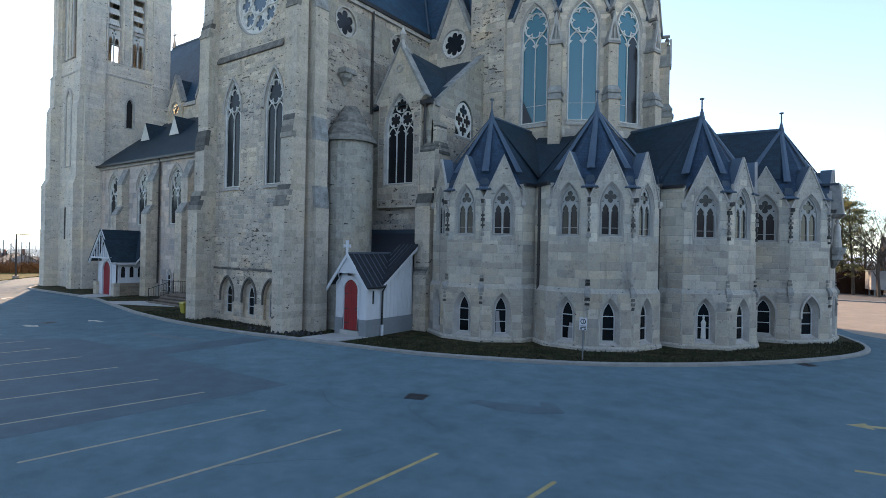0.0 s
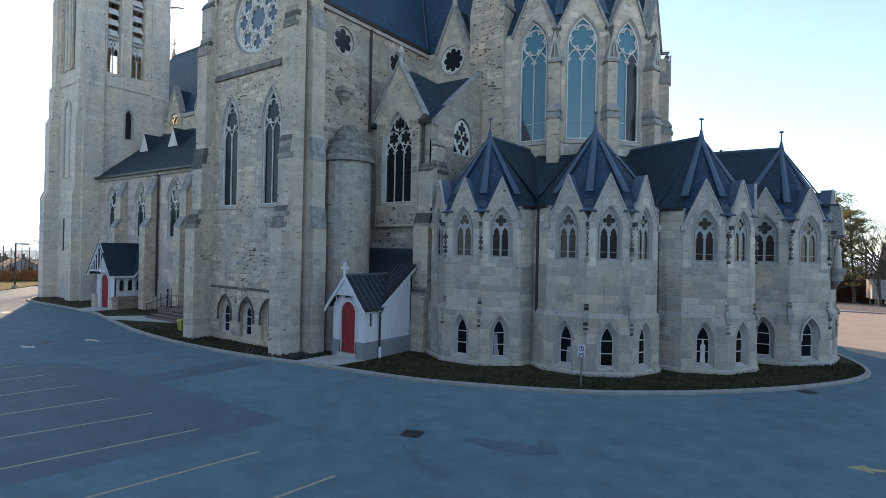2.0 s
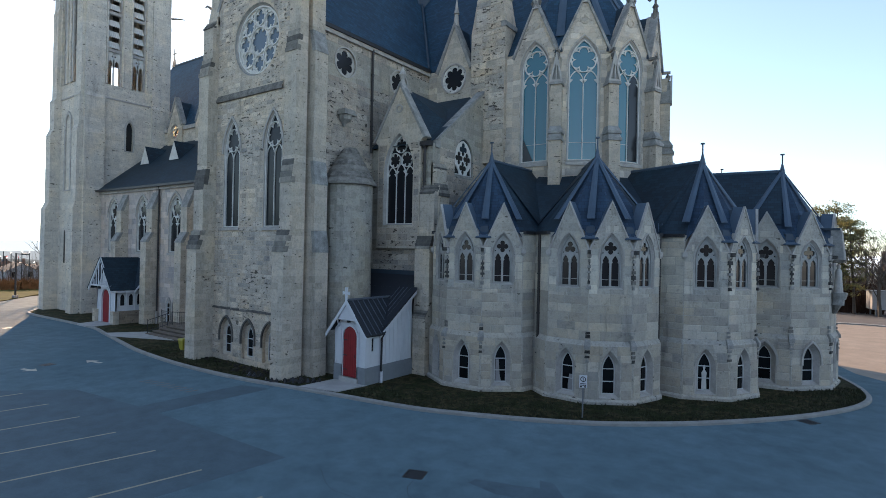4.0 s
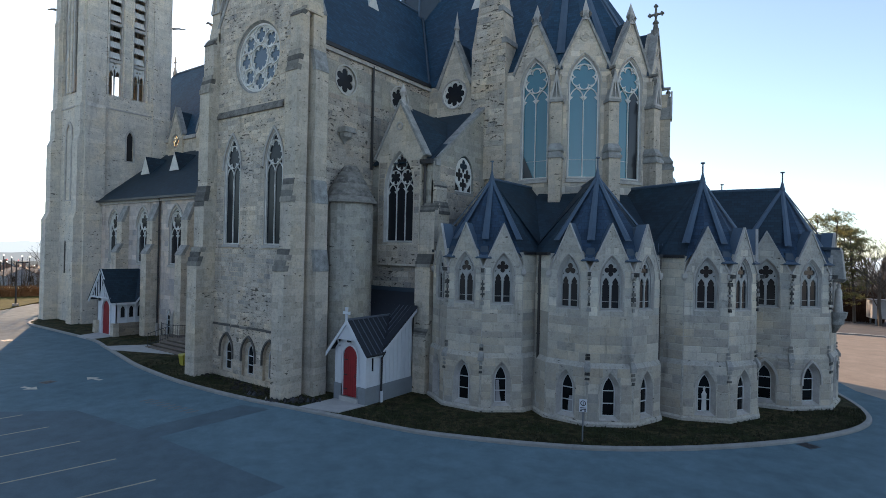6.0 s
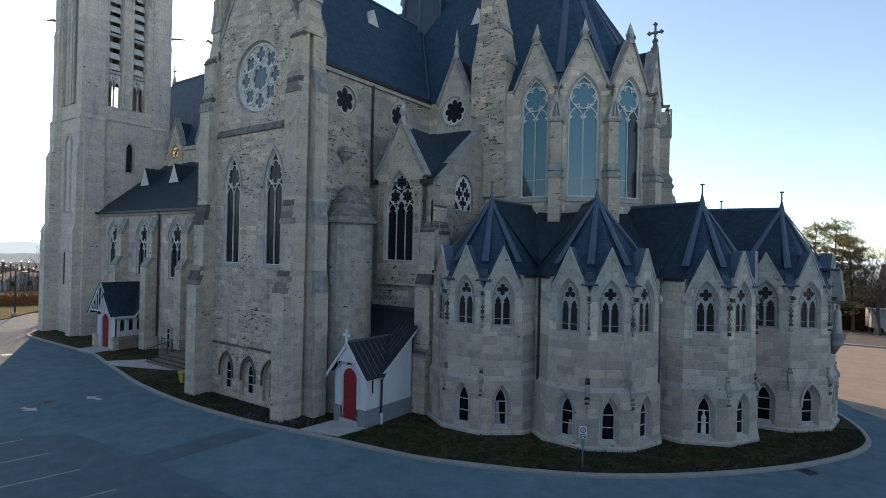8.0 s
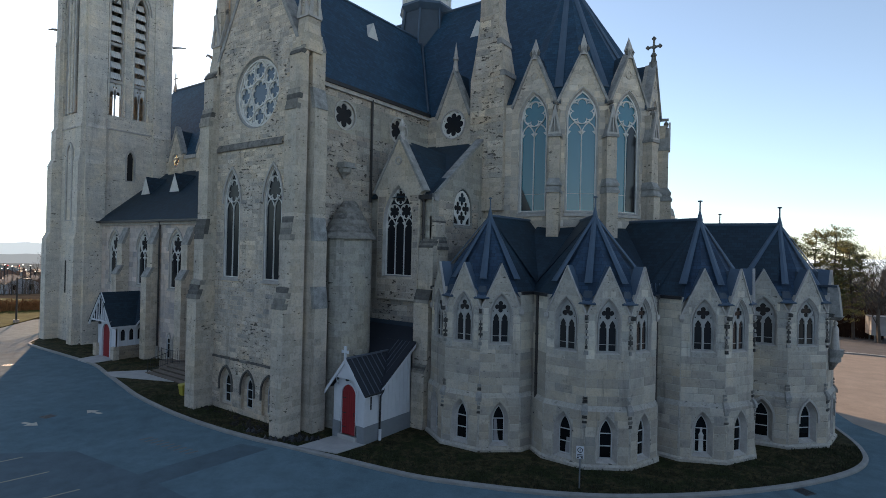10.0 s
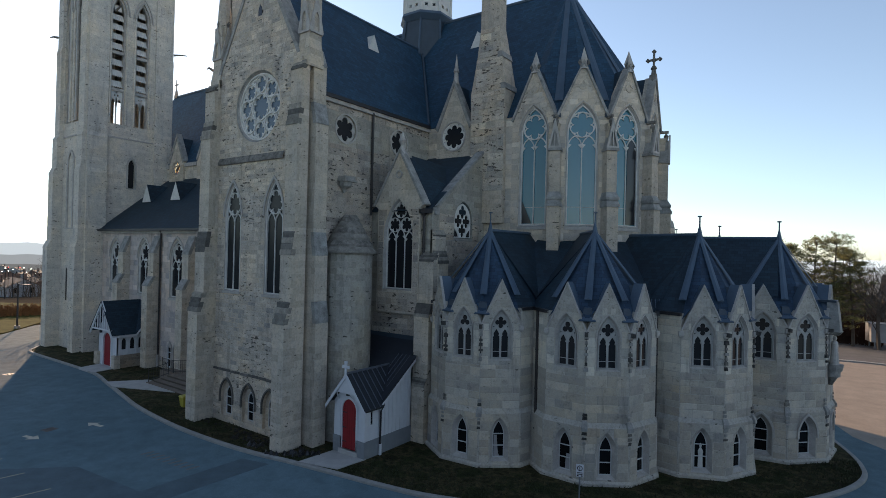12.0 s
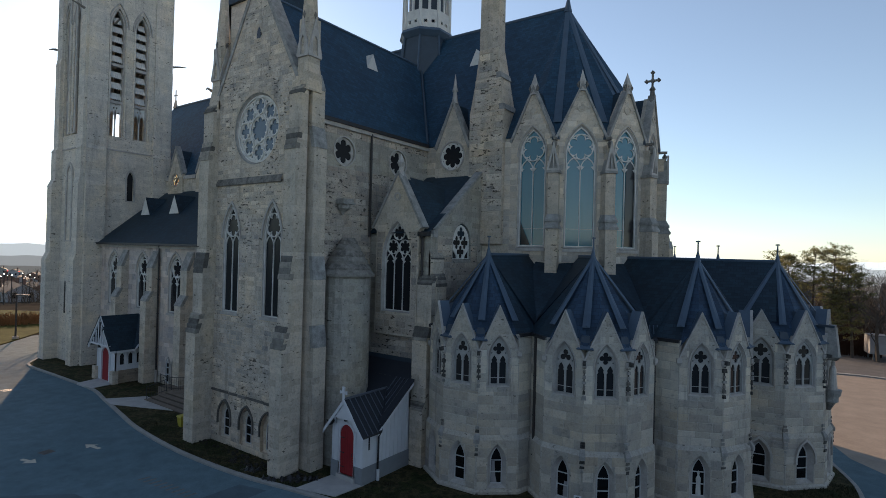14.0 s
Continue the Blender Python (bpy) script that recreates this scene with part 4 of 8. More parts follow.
brk = part("niche_bracket", Build().loft(gon(0, -0.06, 0.10, 8), 3.7, gon(0, -0.14, 0.26, 8), 4.15), WEATHERED, church, "carved stone bracket", m)
part("bracket_bowl", Build().loft(gon(0.02, -0.16, 0.33, 9), 4.15, gon(0, -0.2, 0.30, 9), 4.45).loft(gon(0, -0.2, 0.36, 9), 4.45, gon(0, -0.22, 0.42, 9), 4.8), COPING, brk, "", m)
sm = m @ pose(0, -0.22, 4.8) @ Matrix.Diagonal((0.85, 0.85, 0.85, 1))
sb = Build()
prof = [(0.30, 0.26, 0), (0.27, 0.23, 0.35), (0.23, 0.19, 0.85), (0.29, 0.19, 1.15), (0.30, 0.17, 1.28), (0.17, 0.12, 1.40), (0.08, 0.08, 1.44), (0.11, 0.12, 1.55), (0.10, 0.11, 1.66), (0.03, 0.03, 1.74)]
for (a0, b0, z0), (a1, b1, z1) in zip(prof, prof[1:]):
    sb.loft([(x * a0, y * b0) for x, y in gon(0, 0, 1, 12)], z0, [(x * a1, y * b1) for x, y in gon(0, 0, 1, 12)], z1)
tagged(part("statue", sb, TRIM, None, "", sm), "small pale stone statue on a wall bracket", "statue")
# pale figure standing behind a ground-floor window
cx, cy, side, turn, gab = CHAPELS[2]
A3 = 1.98 / 2 / math.tan(math.pi / 10)
fm = wall_at(cx + A3 * math.sin(radians(26)), cy - A3 * math.cos(radians(26)), 26) @ pose(0.02, 0.17, 0.35)
sb2 = Build()
for (r0, z0), (r1, z1) in zip([(0.13, 0), (0.11, 0.5), (0.13, 0.75), (0.05, 0.9), (0.07, 1.0)], [(0.11, 0.5), (0.13, 0.75), (0.05, 0.9), (0.07, 1.0), (0.03, 1.12)]):
    sb2.loft([(x, y * 0.5) for x, y in gon(0, 0, r0, 8)], z0, [(x, y * 0.5) for x, y in gon(0, 0, r1, 8)], z1)
tagged(part("statue", sb2, PALE, None, "", fm), "small white plaster statue standing in a window", "statue")
def curtain(k, face, u0, u1, z0, z1, flare):
    """A pale hanging drape with folds at the inner side of a ground-floor window."""
    cx, cy, side, turn, gab = CHAPELS[k]
    a = side / 2 / math.tan(math.pi / 10)
    t = turn + 36 * face
    m = wall_at(cx + a * math.sin(radians(t)), cy - a * math.cos(radians(t)), t) @ pose(0, 0.135, 0)
    b, n = Build(), 12
    rows = []
    for z, wide in ((z0, 1.0 + flare), ((z0 * 2 + z1) / 3, 1.0), (z1, 0.75)):
        rows.append([(u0 + (u1 - u0) * wide * i / n, 0.010 * math.cos(i * 2.1), z) for i in range(n + 1)])
    for lo, hi in zip(rows, rows[1:]):
        for i in range(n):
            b.add([lo[i], lo[i + 1], hi[i + 1], hi[i]], [(0, 1, 2, 3)])
    tagged(part("curtain", b, TRAILER, None, "", m), "pale curtain hanging behind a ground-floor window", "curtain", "window curtains")


curtain(0, 1, -0.22, -0.02, 0.34, 1.36, 0.35)
curtain(1, 0, 0.24, 0.02, 0.34, 1.05, 0.0)

# -- roof of the walk round the apse, between the chapels --
ab, steps_n = Build(), 43
for i in range(steps_n):
    t0, t1 = radians(4 + 172 * i / steps_n), radians(4 + 172 * (i + 1) / steps_n)
    out = 10.78 if i < 16 else 9.3
    ab.add([(APSE[0] + r * math.sin(t), APSE[1] - r * math.cos(t), 10.98 - (r - 5.5) * 0.663) for r, t in ((5.5, t0), (out, t0), (out, t1), (5.5, t1))], [(0, 1, 2, 3)])
part("roof", ab, SLATE, church, "low dark slate roof between the chapels")

for k in range(11):
    t = radians(45.5 + k * 1.15)
    o = Vector((math.sin(t), -math.cos(t), 0))
    p = Vector((*APSE, 0)) + o * 10.55 + Vector((0, 0, 7.66))
    part("snow_guard", Build().tube([p, p + Vector((0.10, 0.02, 0.42)) - o * 0.25], 0.022, 4), LEAD, church)

# -- the high apse --
AP, APS = 5.49, 2.94
AR = AP / math.cos(math.pi / 12)
for i in range(0, 7):
    t = 30 * i
    x, y = APSE[0] + AP * math.sin(radians(t)), APSE[1] - AP * math.cos(radians(t))
    m = wall_at(x, y, t)
    h = APS / 2
    op = arch(0, 0.92, 11.75, 17.3, 19.0)
    part("wall", Build().plate([(-h, 7), (h, 7), (h, 18.2), (0, 21.3), (-h, 18.2)], [op], 0, 0.6), STONE, church, "", m)
    if t < 100:
        STONES.append((m, [(11.0, 18.2, h, 0.0, op), (18.2, 21.0, h, 0.0, op)], "apse"))
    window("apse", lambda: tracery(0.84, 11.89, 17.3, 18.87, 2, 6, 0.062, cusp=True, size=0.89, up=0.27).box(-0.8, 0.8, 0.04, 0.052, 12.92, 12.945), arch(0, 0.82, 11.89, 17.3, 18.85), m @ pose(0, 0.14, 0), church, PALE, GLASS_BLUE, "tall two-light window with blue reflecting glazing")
    if i == 0:
        part("dark_pane", Build().plate([(-0.74, 11.98), (-0.12, 11.98), (-0.74, 13.3)], [], 0.150, 0.160), GLASS, church, "dark glass triangle in the lower left corner", m)
    if i == 2:
        # a dark reflection is put in as this pane over half the window
        part("dark_pane", Build().plate([(0.06, 12.0), (0.74, 12.0), (0.74, 16.9), (0.40, 17.25), (0.12, 16.6)], [], 0.150, 0.160), GLASS, church, "dark pane painted in for a reflection", m)
    splay(0.82, 11.89, 17.3, 18.85, 0.10, m, 0.0, 0.14)
    hood(0.95, 17.3, 19.05, m, 0.05, -0.05)
    part("window_sill", Build().box(-0.95, 0.95, -0.1, 0.25, 11.6, 11.78), TRIM, church, "", m)
    part("coping", Build().plate([(-h - 0.04, 18.25), (-h + 0.08, 18.15), (0, 21.25), (h - 0.08, 18.15), (h + 0.04, 18.25), (0, 21.5)], [], -0.1, 0.35), COPING, church, "", m)
    part("roundel", Build().plate(ring(0, 20.0, 0.28, 20), [foil(0, 20.0, 4, 0.2)], -0.04, 0.02), STONE, church, "", m)
    if t != 90:
        fin = part("finial", Build().loft(gon(0, 0.1, 0.30, 4, 45), 20.95, gon(0, 0.1, 0.20, 4, 45), 21.3).loft(gon(0, 0.1, 0.20, 4, 45), 21.3, gon(0, 0.1, 0.27, 4, 45), 21.5).cone(gon(0, 0.1, 0.25, 4, 45), 21.5, (0, 0.1, 22.25)), TRIM, church, "", m)
        for s in (-1, 1):
            part("crocket", Build().loft(gon(s * 0.22, 0.0, 0.05, 6), 21.15, gon(s * 0.27, 0.0, 0.09, 6), 21.34).cone(gon(s * 0.27, 0.0, 0.09, 6), 21.34, (s * 0.22, 0.0, 21.55)), WEATHERED, fin, "", m)
    else:
        fin = part("finial", Build().loft(gon(0, 0.1, 0.24, 8), 21.0, gon(0, 0.1, 0.13, 8), 21.75).loft(gon(0, 0.1, 0.13, 8), 21.75, gon(0, 0.1, 0.20, 8), 21.85).loft(gon(0, 0.1, 0.20, 8), 21.85, gon(0, 0.1, 0.07, 8), 22.05).box(-0.055, 0.055, 0.045, 0.155, 22.0, 22.95).box(-0.055, 0.055, -0.30, 0.50, 22.33, 22.44), WEATHERED, church, "stone cross finial", m)
        for u, z, r in ((-0.36, 22.385, 0.13), (0.36, 22.385, 0.13), (0, 22.90, 0.13), (0, 22.385, 0.17)):
            part("cross_knob", Build().plate(foil(u, z, 4, r), [], -0.07, 0.07), WEATHERED, fin, "", m @ pose(0, 0.1, 0, 0, 0, 90))
    part("gablet_roof", Build().add([(-h * 0.92, 0.3, 18.3), (0, 0.3, 21.25), (h * 0.92, 0.3, 18.3), (-h * 0.92, 1.6, 18.3), (0, 2.4, 21.25), (h * 0.92, 1.6, 18.3)], [(0, 1, 4, 3), (1, 2, 5, 4)]), SLATE, church, "", m)
    bx, by = APSE[0] + AR * math.sin(radians(t + 15)), APSE[1] - AR * math.cos(radians(t + 15))
    vm = wall_at(bx, by, t + 15)
    sq = lambda w, d: [(-w, -d), (w, -d), (w, 0.3), (-w, 0.3)]
    pier = part("buttress", Build().box(-0.34, 0.34, -0.72, 0.3, 10.0, 12.9), RUBBLE, church, "stepped buttress with a small gabled cap", vm)
    for z0, w0, d0, z1, w1, d1 in ((12.9, 0.40, 0.80, 13.06, 0.40, 0.80), (13.06, 0.38, 0.76, 13.3, 0.34, 0.64), (13.3, 0.40, 0.72, 13.45, 0.40, 0.72), (13.45, 0.38, 0.70, 13.75, 0.30, 0.52)):
        part("weathering_stone", Build().loft(sq(w0, d0), z0, sq(w1, d1), z1), COPING, pier, "", vm)
    part("shaft", Build().loft(sq(0.30, 0.52), 13.75, sq(0.30, 0.52), 16.1), RUBBLE, pier, "", vm)
    part("cap_course", Build().loft(sq(0.38, 0.62), 16.1, sq(0.38, 0.62), 16.25), COPING, pier, "", vm)
    part("cap_gable", Build().plate([(-0.36, 16.25), (0.36, 16.25), (0.36, 16.34), (0, 17.95), (-0.36, 16.34)], [[(-0.24, 16.36), (-0.03, 16.36), (-0.03, 17.30)], [(0.03, 16.36), (0.24, 16.36), (0.03, 17.30)]], -0.62, -0.50), TRIM, pier, "", vm)
    part("cap_back", Build().plate([(-0.30, 16.25), (0.30, 16.25), (0, 17.6)], [], -0.5, 0.28), COPING, pier, "", vm)
    part("cap_head", Build().loft(sq(0.16, 0.30), 16.9, sq(0.20, 0.34), 17.6).loft(sq(0.22, 0.36), 17.6, sq(0.22, 0.36), 17.72), STONE, pier, "", vm)
    part("cap_finial", Build().loft(gon(0, -0.35, 0.1, 6), 17.55, gon(0, -0.35, 0.17, 6), 17.85).cone(gon(0, -0.35, 0.17, 6), 17.85, (0, -0.35, 18.1)), WEATHERED, pier, "", vm)
    part("valley_cap", Build().loft([(-0.22, -0.06), (0.22, -0.06), (0.4, 0.8), (-0.4, 0.8)], 18.12, [(-0.18, 0.0), (0.18, 0.0), (0.35, 0.8), (-0.35, 0.8)], 18.42), LEAD_DARK, church, "", vm)
    part("gargoyle", Build().loft([(-0.06, -0.5), (0.06, -0.5), (0.12, 0), (-0.12, 0)], 18.05, [(-0.05, -0.5), (0.05, -0.5), (0.12, 0), (-0.12, 0)], 18.2), WEATHERED, church, "", vm)
pts = []
for i in range(12):
    v, f = radians(30 * i - 15), radians(30 * i)
    pts += [(APSE[0] + (AR - 0.05) * math.sin(v), APSE[1] - (AR - 0.05) * math.cos(v), 18.25), (APSE[0] + (AP - 0.62) * math.sin(f), APSE[1] - (AP - 0.62) * math.cos(f), 20.2)]
TIP = (-14.9, YC)
part("roof", Build().add(pts + [(*TIP, 28.3)], [(i, (i + 1) % 24, 24) for i in range(24)]), SLATE_MAIN, church, "steep dark slate apse roof")
for i in range(-1, 7):
    t = radians(15 + 30 * i)
    c, o, q = Vector((*APSE, 0)), Vector((math.sin(t), -math.cos(t), 0)), Vector((math.cos(t), math.sin(t), 0)) * 0.25
    if i < 0:
        continue
    p0, p1, up3 = c + o * (AR - 0.5) + Vector((0, 0, 19.25)), Vector((*TIP, 28.32)), Vector((0, 0, 0.1))
    part("hip_strip", Build().add([p0 - q, p0 + q, p1 + q * 0.6, p1 - q * 0.6, p0 + up3, p1 + up3], [(0, 4, 5, 3), (4, 1, 2, 5), (0, 1, 4)]), LEAD, church)
part("finial", Build().cone(gon(*TIP, 0.3, 8), 28.0, (*TIP, 29.3)).loft(gon(*TIP, 0.05, 6), 28.8, gon(*TIP, 0.04, 6), 31.5), LEAD, church)
turret = block("stair_turret", -9.95, -9.12, 36.5, 37.6, 10, 15.9, RUBBLE, "square stone turret on the far side of the apse")
part("turret_head", Build().loft([(-10.0, 36.45), (-9.0, 36.45), (-9.0, 37.6), (-10.0, 37.6)], 15.9, [(-10.0, 36.45), (-8.98, 36.45), (-8.98, 37.6), (-10.0, 37.6)], 17.55), RUBBLE, turret)
for k in range(4):
    part("weathering_stone", Build().loft([(-9.6, 36.42), (-8.3 - 0.2 * k, 36.42), (-8.3 - 0.2 * k, 37.5), (-9.6, 37.5)], 12.0 + 0.48 * k, [(-9.6, 36.42), (-8.42 - 0.2 * k, 36.42), (-8.42 - 0.2 * k, 37.5), (-9.6, 37.5)], 12.48 + 0.48 * k), COPING, turret)
part("turret_foot", Build().box(-9.6, -8.3, 36.45, 37.5, 9.5, 12.0), RUBBLE, turret)

# -- chancel, crossing, nave --
YW = YC - 5.49


def gable_roof(x0, x1, yc, half, eave, ridge, label):
    p = [(x0, yc - half, eave), (x1, yc - half, eave), (x1, yc, ridge), (x0, yc, ridge), (x1, yc + half, eave), (x0, yc + half, eave)]
    return part("roof", Build().add(p, [(0, 1, 2, 3), (3, 2, 4, 5), (0, 3, 5), (1, 4, 2)]), SLATE_MAIN, church, label)


block("chancel_wall", -57.0, -16.05, YW, YC + 5.49, GZ - 0.1, 18.45, STONE, "high chancel and nave wall")
STONES.append((wall_at(-17.6, YW, 0), [(12.0, 18.3, 1.6, 0.0, None)], "chancel"))
STONES.append((wall_at(-20.9, YW, 0), [(16.0, 18.3, 1.6, 0.0, None)], "chancel"))
gable_roof(-66.3, -14.9, YC, 5.44, 18.50, 28.30, "long steep dark slate main roof")
part("ridge_cap", Build().tube([(-66, YC, 28.32), (-14.9, YC, 28.3)], 0.12, 6), LEAD, church)
part("gutter", Build().box(-18.95, -18.75, YW - 0.2, YW, 18.3, 18.5), DARK_METAL, church)

# transept
TX0, TX1, TY = -30.45, -22.45, 18.65
block("transept_core", TX0, TX1 - 0.7, TY + 0.7, 2 * YC - TY, GZ - 0.1, 18.6, STONE, "transept walls")
hw = 4.15
part("roof", Build().add([(XT - hw, TY + 0.5, 18.62), (XT + hw, TY + 0.5, 18.62), (XT, TY + 0.5, 25.83), (XT - hw, YC, 18.62), (XT + hw, YC, 18.62), (XT, YC, 25.83)], [(0, 2, 5, 3), (1, 4, 5, 2)]), SLATE_MAIN, church, "steep dark slate transept roof")
part("ridge_cap", Build().tube([(XT, TY + 0.6, 25.85), (XT, YC - 1.5, 25.85)], 0.11, 6), LEAD, church)
part("valley_strip", Build().tube([(XT + hw - 0.1, YW - 0.15, 18.75), (XT + 0.15, YC - 1.6, 25.75)], 0.10, 6), LEAD_DARK, church)
# side wall with two round windows
sm = wall_at(TX1, (TY + YW) / 2, 90)
ym = (TY + YW) / 2
oc = [ring(21.77 - ym, 16.96, 0.78, 24), ring(26.42 - ym, 16.96, 0.78, 24)]
part("transept_side_wall", Build().plate([(TY - ym, GZ - 0.1), (YW - ym, GZ - 0.1), (YW - ym, 18.5), (TY - ym, 18.5)], oc, 0, 0.68), SHADED_STONE, church, "", sm)
for y in (21.77, 26.42):
    om = sm @ pose(y - ym, 0.10, 0)
    window("oculus", lambda: Build().plate(ring(0, 16.96, 0.78, 24), [foil(0, 16.96, 6, 0.68)], 0, 0.1), ring(0, 16.96, 0.78, 24), om, church, TRIM, GLASS, "round six-foil window")
    part("surround", Build().plate(ring(0, 16.96, 0.86, 28), [ring(0, 16.96, 0.78, 28)], -0.14, -0.08), TRIM, church, "", om)
STONES.append((sm, [(0.2, 16.0, (YW - TY) / 2, 0.0, None), (17.8, 18.3, (YW - TY) / 2, 0.0, None)], "side"))
part("gutter", Build().box(TX1 - 0.05, TX1 + 0.28, TY + 0.9, YW - 0.2, 18.42, 18.62), DARK_METAL, church)
part("cornice", Build().box(TX1 - 0.05, TX1 + 0.16, TY + 0.9, YW, 18.2, 18.42), TRIM, church)
downpipe(TX1 + 0.12, 23.85, 12.2, 18.3, shoe=False, head=False)
cb = Build(wall_at(TX1, 21.63, 90) @ pose(0, 0, 2.85) @ Matrix.Diagonal((0.8, 0.8, 0.8, 1)))
part("corbel", cb.loft(gon(0, -0.12, 0.07, 10), 13.1, gon(0, -0.15, 0.17, 10), 13.32).loft(gon(0, -0.15, 0.17, 10), 13.32, gon(0, -0.22, 0.44, 10), 13.55).loft(gon(0, -0.22, 0.44, 10), 13.55, gon(0, -0.24, 0.50, 10), 13.85).box(-0.56, 0.56, -0.80, 0.05, 13.85, 13.98).box(-0.50, 0.50, -0.72, 0.05, 13.98, 14.22), COPING, church, "carved stone corbel")

# transept gable front
m = wall_at(XT, TY, 0)
LX, AX = (-1.93, 1.85), (-2.09, 0.0, 1.88)
lan = [[(x + u, z) for u, z in arch(0, 0.78, 7.55, 11.9, 13.85)] for x in LX]
low = [[(x + u, z) for u, z in arch(0, 0.58, 0.2, 1.45, 2.40)] for x in AX]
RX, RZ = 0.12, 18.06
rose_o = ring(RX, RZ, 2.02, 36)
eye_o = foil(0.18, 23.42, 3, 0.27)
part("facade", Build().plate([(-4.0, GZ - 0.1), (4.0, GZ - 0.1), (4.0, 19.75), (0, 26.9), (-4.0, 19.75)], [*lan, *low, rose_o, eye_o], 0, 0.7), RUBBLE, church, "rock-faced transept gable wall", m)
for x in LX:
    wm = m @ pose(x, 0.09, 0)
    window("lancet", lambda: tracery(0.71, 7.62, 11.9, 13.72, 2, 6, 0.05, cusp=False, size=0.93, up=0.40), arch(0, 0.71, 7.62, 11.9, 13.72), wm, church, PALE, GLASS_GREY, "tall two-light lancet window")
    splay(0.71, 7.62, 11.9, 13.72, 0.07, m @ pose(x, 0, 0), 0.0, 0.09)
    hood(0.82, 11.9, 13.9, m @ pose(x, 0, 0), 0.12)
    part("window_sill", Build().box(x - 0.85, x + 0.85, -0.08, 0.3, 7.42, 7.56), TRIM, church, "", m)
for x in AX:
    wm = m @ pose(x, 0.15, 0)
    window("crypt", lambda: bars(0.26, 0.35, 1.45, 2.0, (0.85, 1.35), 0.035), arch(0, 0.26, 0.35, 1.45, 2.0), wm, church, SASH, GLASS_LOW)
    part("surround", Build().plate(arch(0, 0.62, 0.1, 1.45, 2.44), [arch(0, 0.25, 0.35, 1.45, 2.0)], 0.02, 0.12), STONE, church, "", wm)
    hood(0.60, 1.45, 2.42, m @ pose(x, 0, 0), 0.075, -0.10, drop=0.42, mat=CAP_STONES[0])


def rose_plate():
    """Eight ringed quatrefoils round an eight-foil, pierced through one stone disc."""
    spots = [(1.31 * math.cos(radians(45 * i + 90)), 1.31 * math.sin(radians(45 * i + 90)), 45 * i) for i in range(8)]
    gaps = [ring(1.62 * math.cos(radians(45 * i + 67.5)), 1.62 * math.sin(radians(45 * i + 67.5)), 0.085, 8) for i in range(8)]
    b = Build().plate(ring(0, 0, 1.88, 40), [foil(0, 0, 8, 0.70)] + [foil(x, z, 4, 0.44, 90 + a) for x, z, a in spots] + gaps, 0, 0.15)
    for x, z, a in spots:
        b.plate(ring(x, z, 0.515, 20), [ring(x, z, 0.455, 20)], -0.07, 0.02)
    b.plate(ring(0, 0, 0.79, 24), [ring(0, 0, 0.72, 24)], -0.07, 0.02)
    return b.plate(ring(0, 0, 1.90, 40), [ring(0, 0, 1.81, 40)], -0.09, 0.02)


window("rose", rose_plate, ring(0, 0, 1.88, 36), m @ pose(RX, 0.24, RZ), church, PALE, GLASS_ROSE, "round rose window with eight quatrefoils")
for r0, r1, y0, y1, mt in ((2.03, 1.96, 0.0, 0.10, COPING), (1.96, 1.88, 0.10, 0.26, TRIM)):
    o, i = ring(0, 0, r0, 40), ring(0, 0, r1, 40)
    part("surround", Build().add([(x, y0, z) for x, z in o] + [(x, y1, z) for x, z in i], [(k, (k + 1) % 40, 40 + (k + 1) % 40, 40 + k) for k in range(40)]), mt, church, "", m @ pose(RX, 0, RZ))
part("string_course", Build().box(-3.55, 2.6, -0.12, 0.1, 14.96, 15.10).add([(-3.55, -0.12, 15.10), (2.6, -0.12, 15.10), (2.6, 0, 15.36), (-3.55, 0, 15.36)], [(0, 1, 2, 3)]), WEATHERED, church, "", m)
rng, x = random.Random(12), -3.6
while x < 2.5:
    w, dz = rng.uniform(0.28, 0.75), rng.uniform(-0.02, 0.02)
    if x > -2.7 or rng.random() < 0.7:
        part("string_course", Build().loft([(x, -0.09), (x + w, -0.08), (x + w, 0.1), (x, 0.1)], 2.86 + dz, [(x + 0.02, -0.05), (x + w - 0.03, -0.06), (x + w - 0.03, 0.1), (x + 0.02, 0.1)], 2.98 + dz), CAP_STONES[0] if rng.random() < 0.7 else WEATHERED, church, "", m)
    x += w + rng.choice((0.015, 0.02, 0.03, 0.10))
part("slit_window", Build().plate(arch(0.15, 0.16, 22.9, 23.4, 23.8), [], -0.004, 0.02), GLASS, church, "", m)
part("coping", Build().plate([(-4.25, 19.5), (-4.05, 19.4), (0, 26.7), (4.05, 19.4), (4.25, 19.5), (0, 27.15)], [], -0.06, 0.75), COPING, church, "", m)
STONES.append((m, [(0.2, 2.84, 3.6, 0.0, [*low]), (3.02, 14.94, 3.6, 0.0, [*lan]), (15.4, 19.75, 3.6, 0.0, [rose_o]), (19.75, 26.2, 4.0, 0.0, [rose_o, eye_o])], "facade"))
part("dark_pane", Build().plate(ring(0.18, 23.42, 0.32, 12), [], 0.3, 0.32), GLASS, church, "dark pane in a small trefoil opening", m)


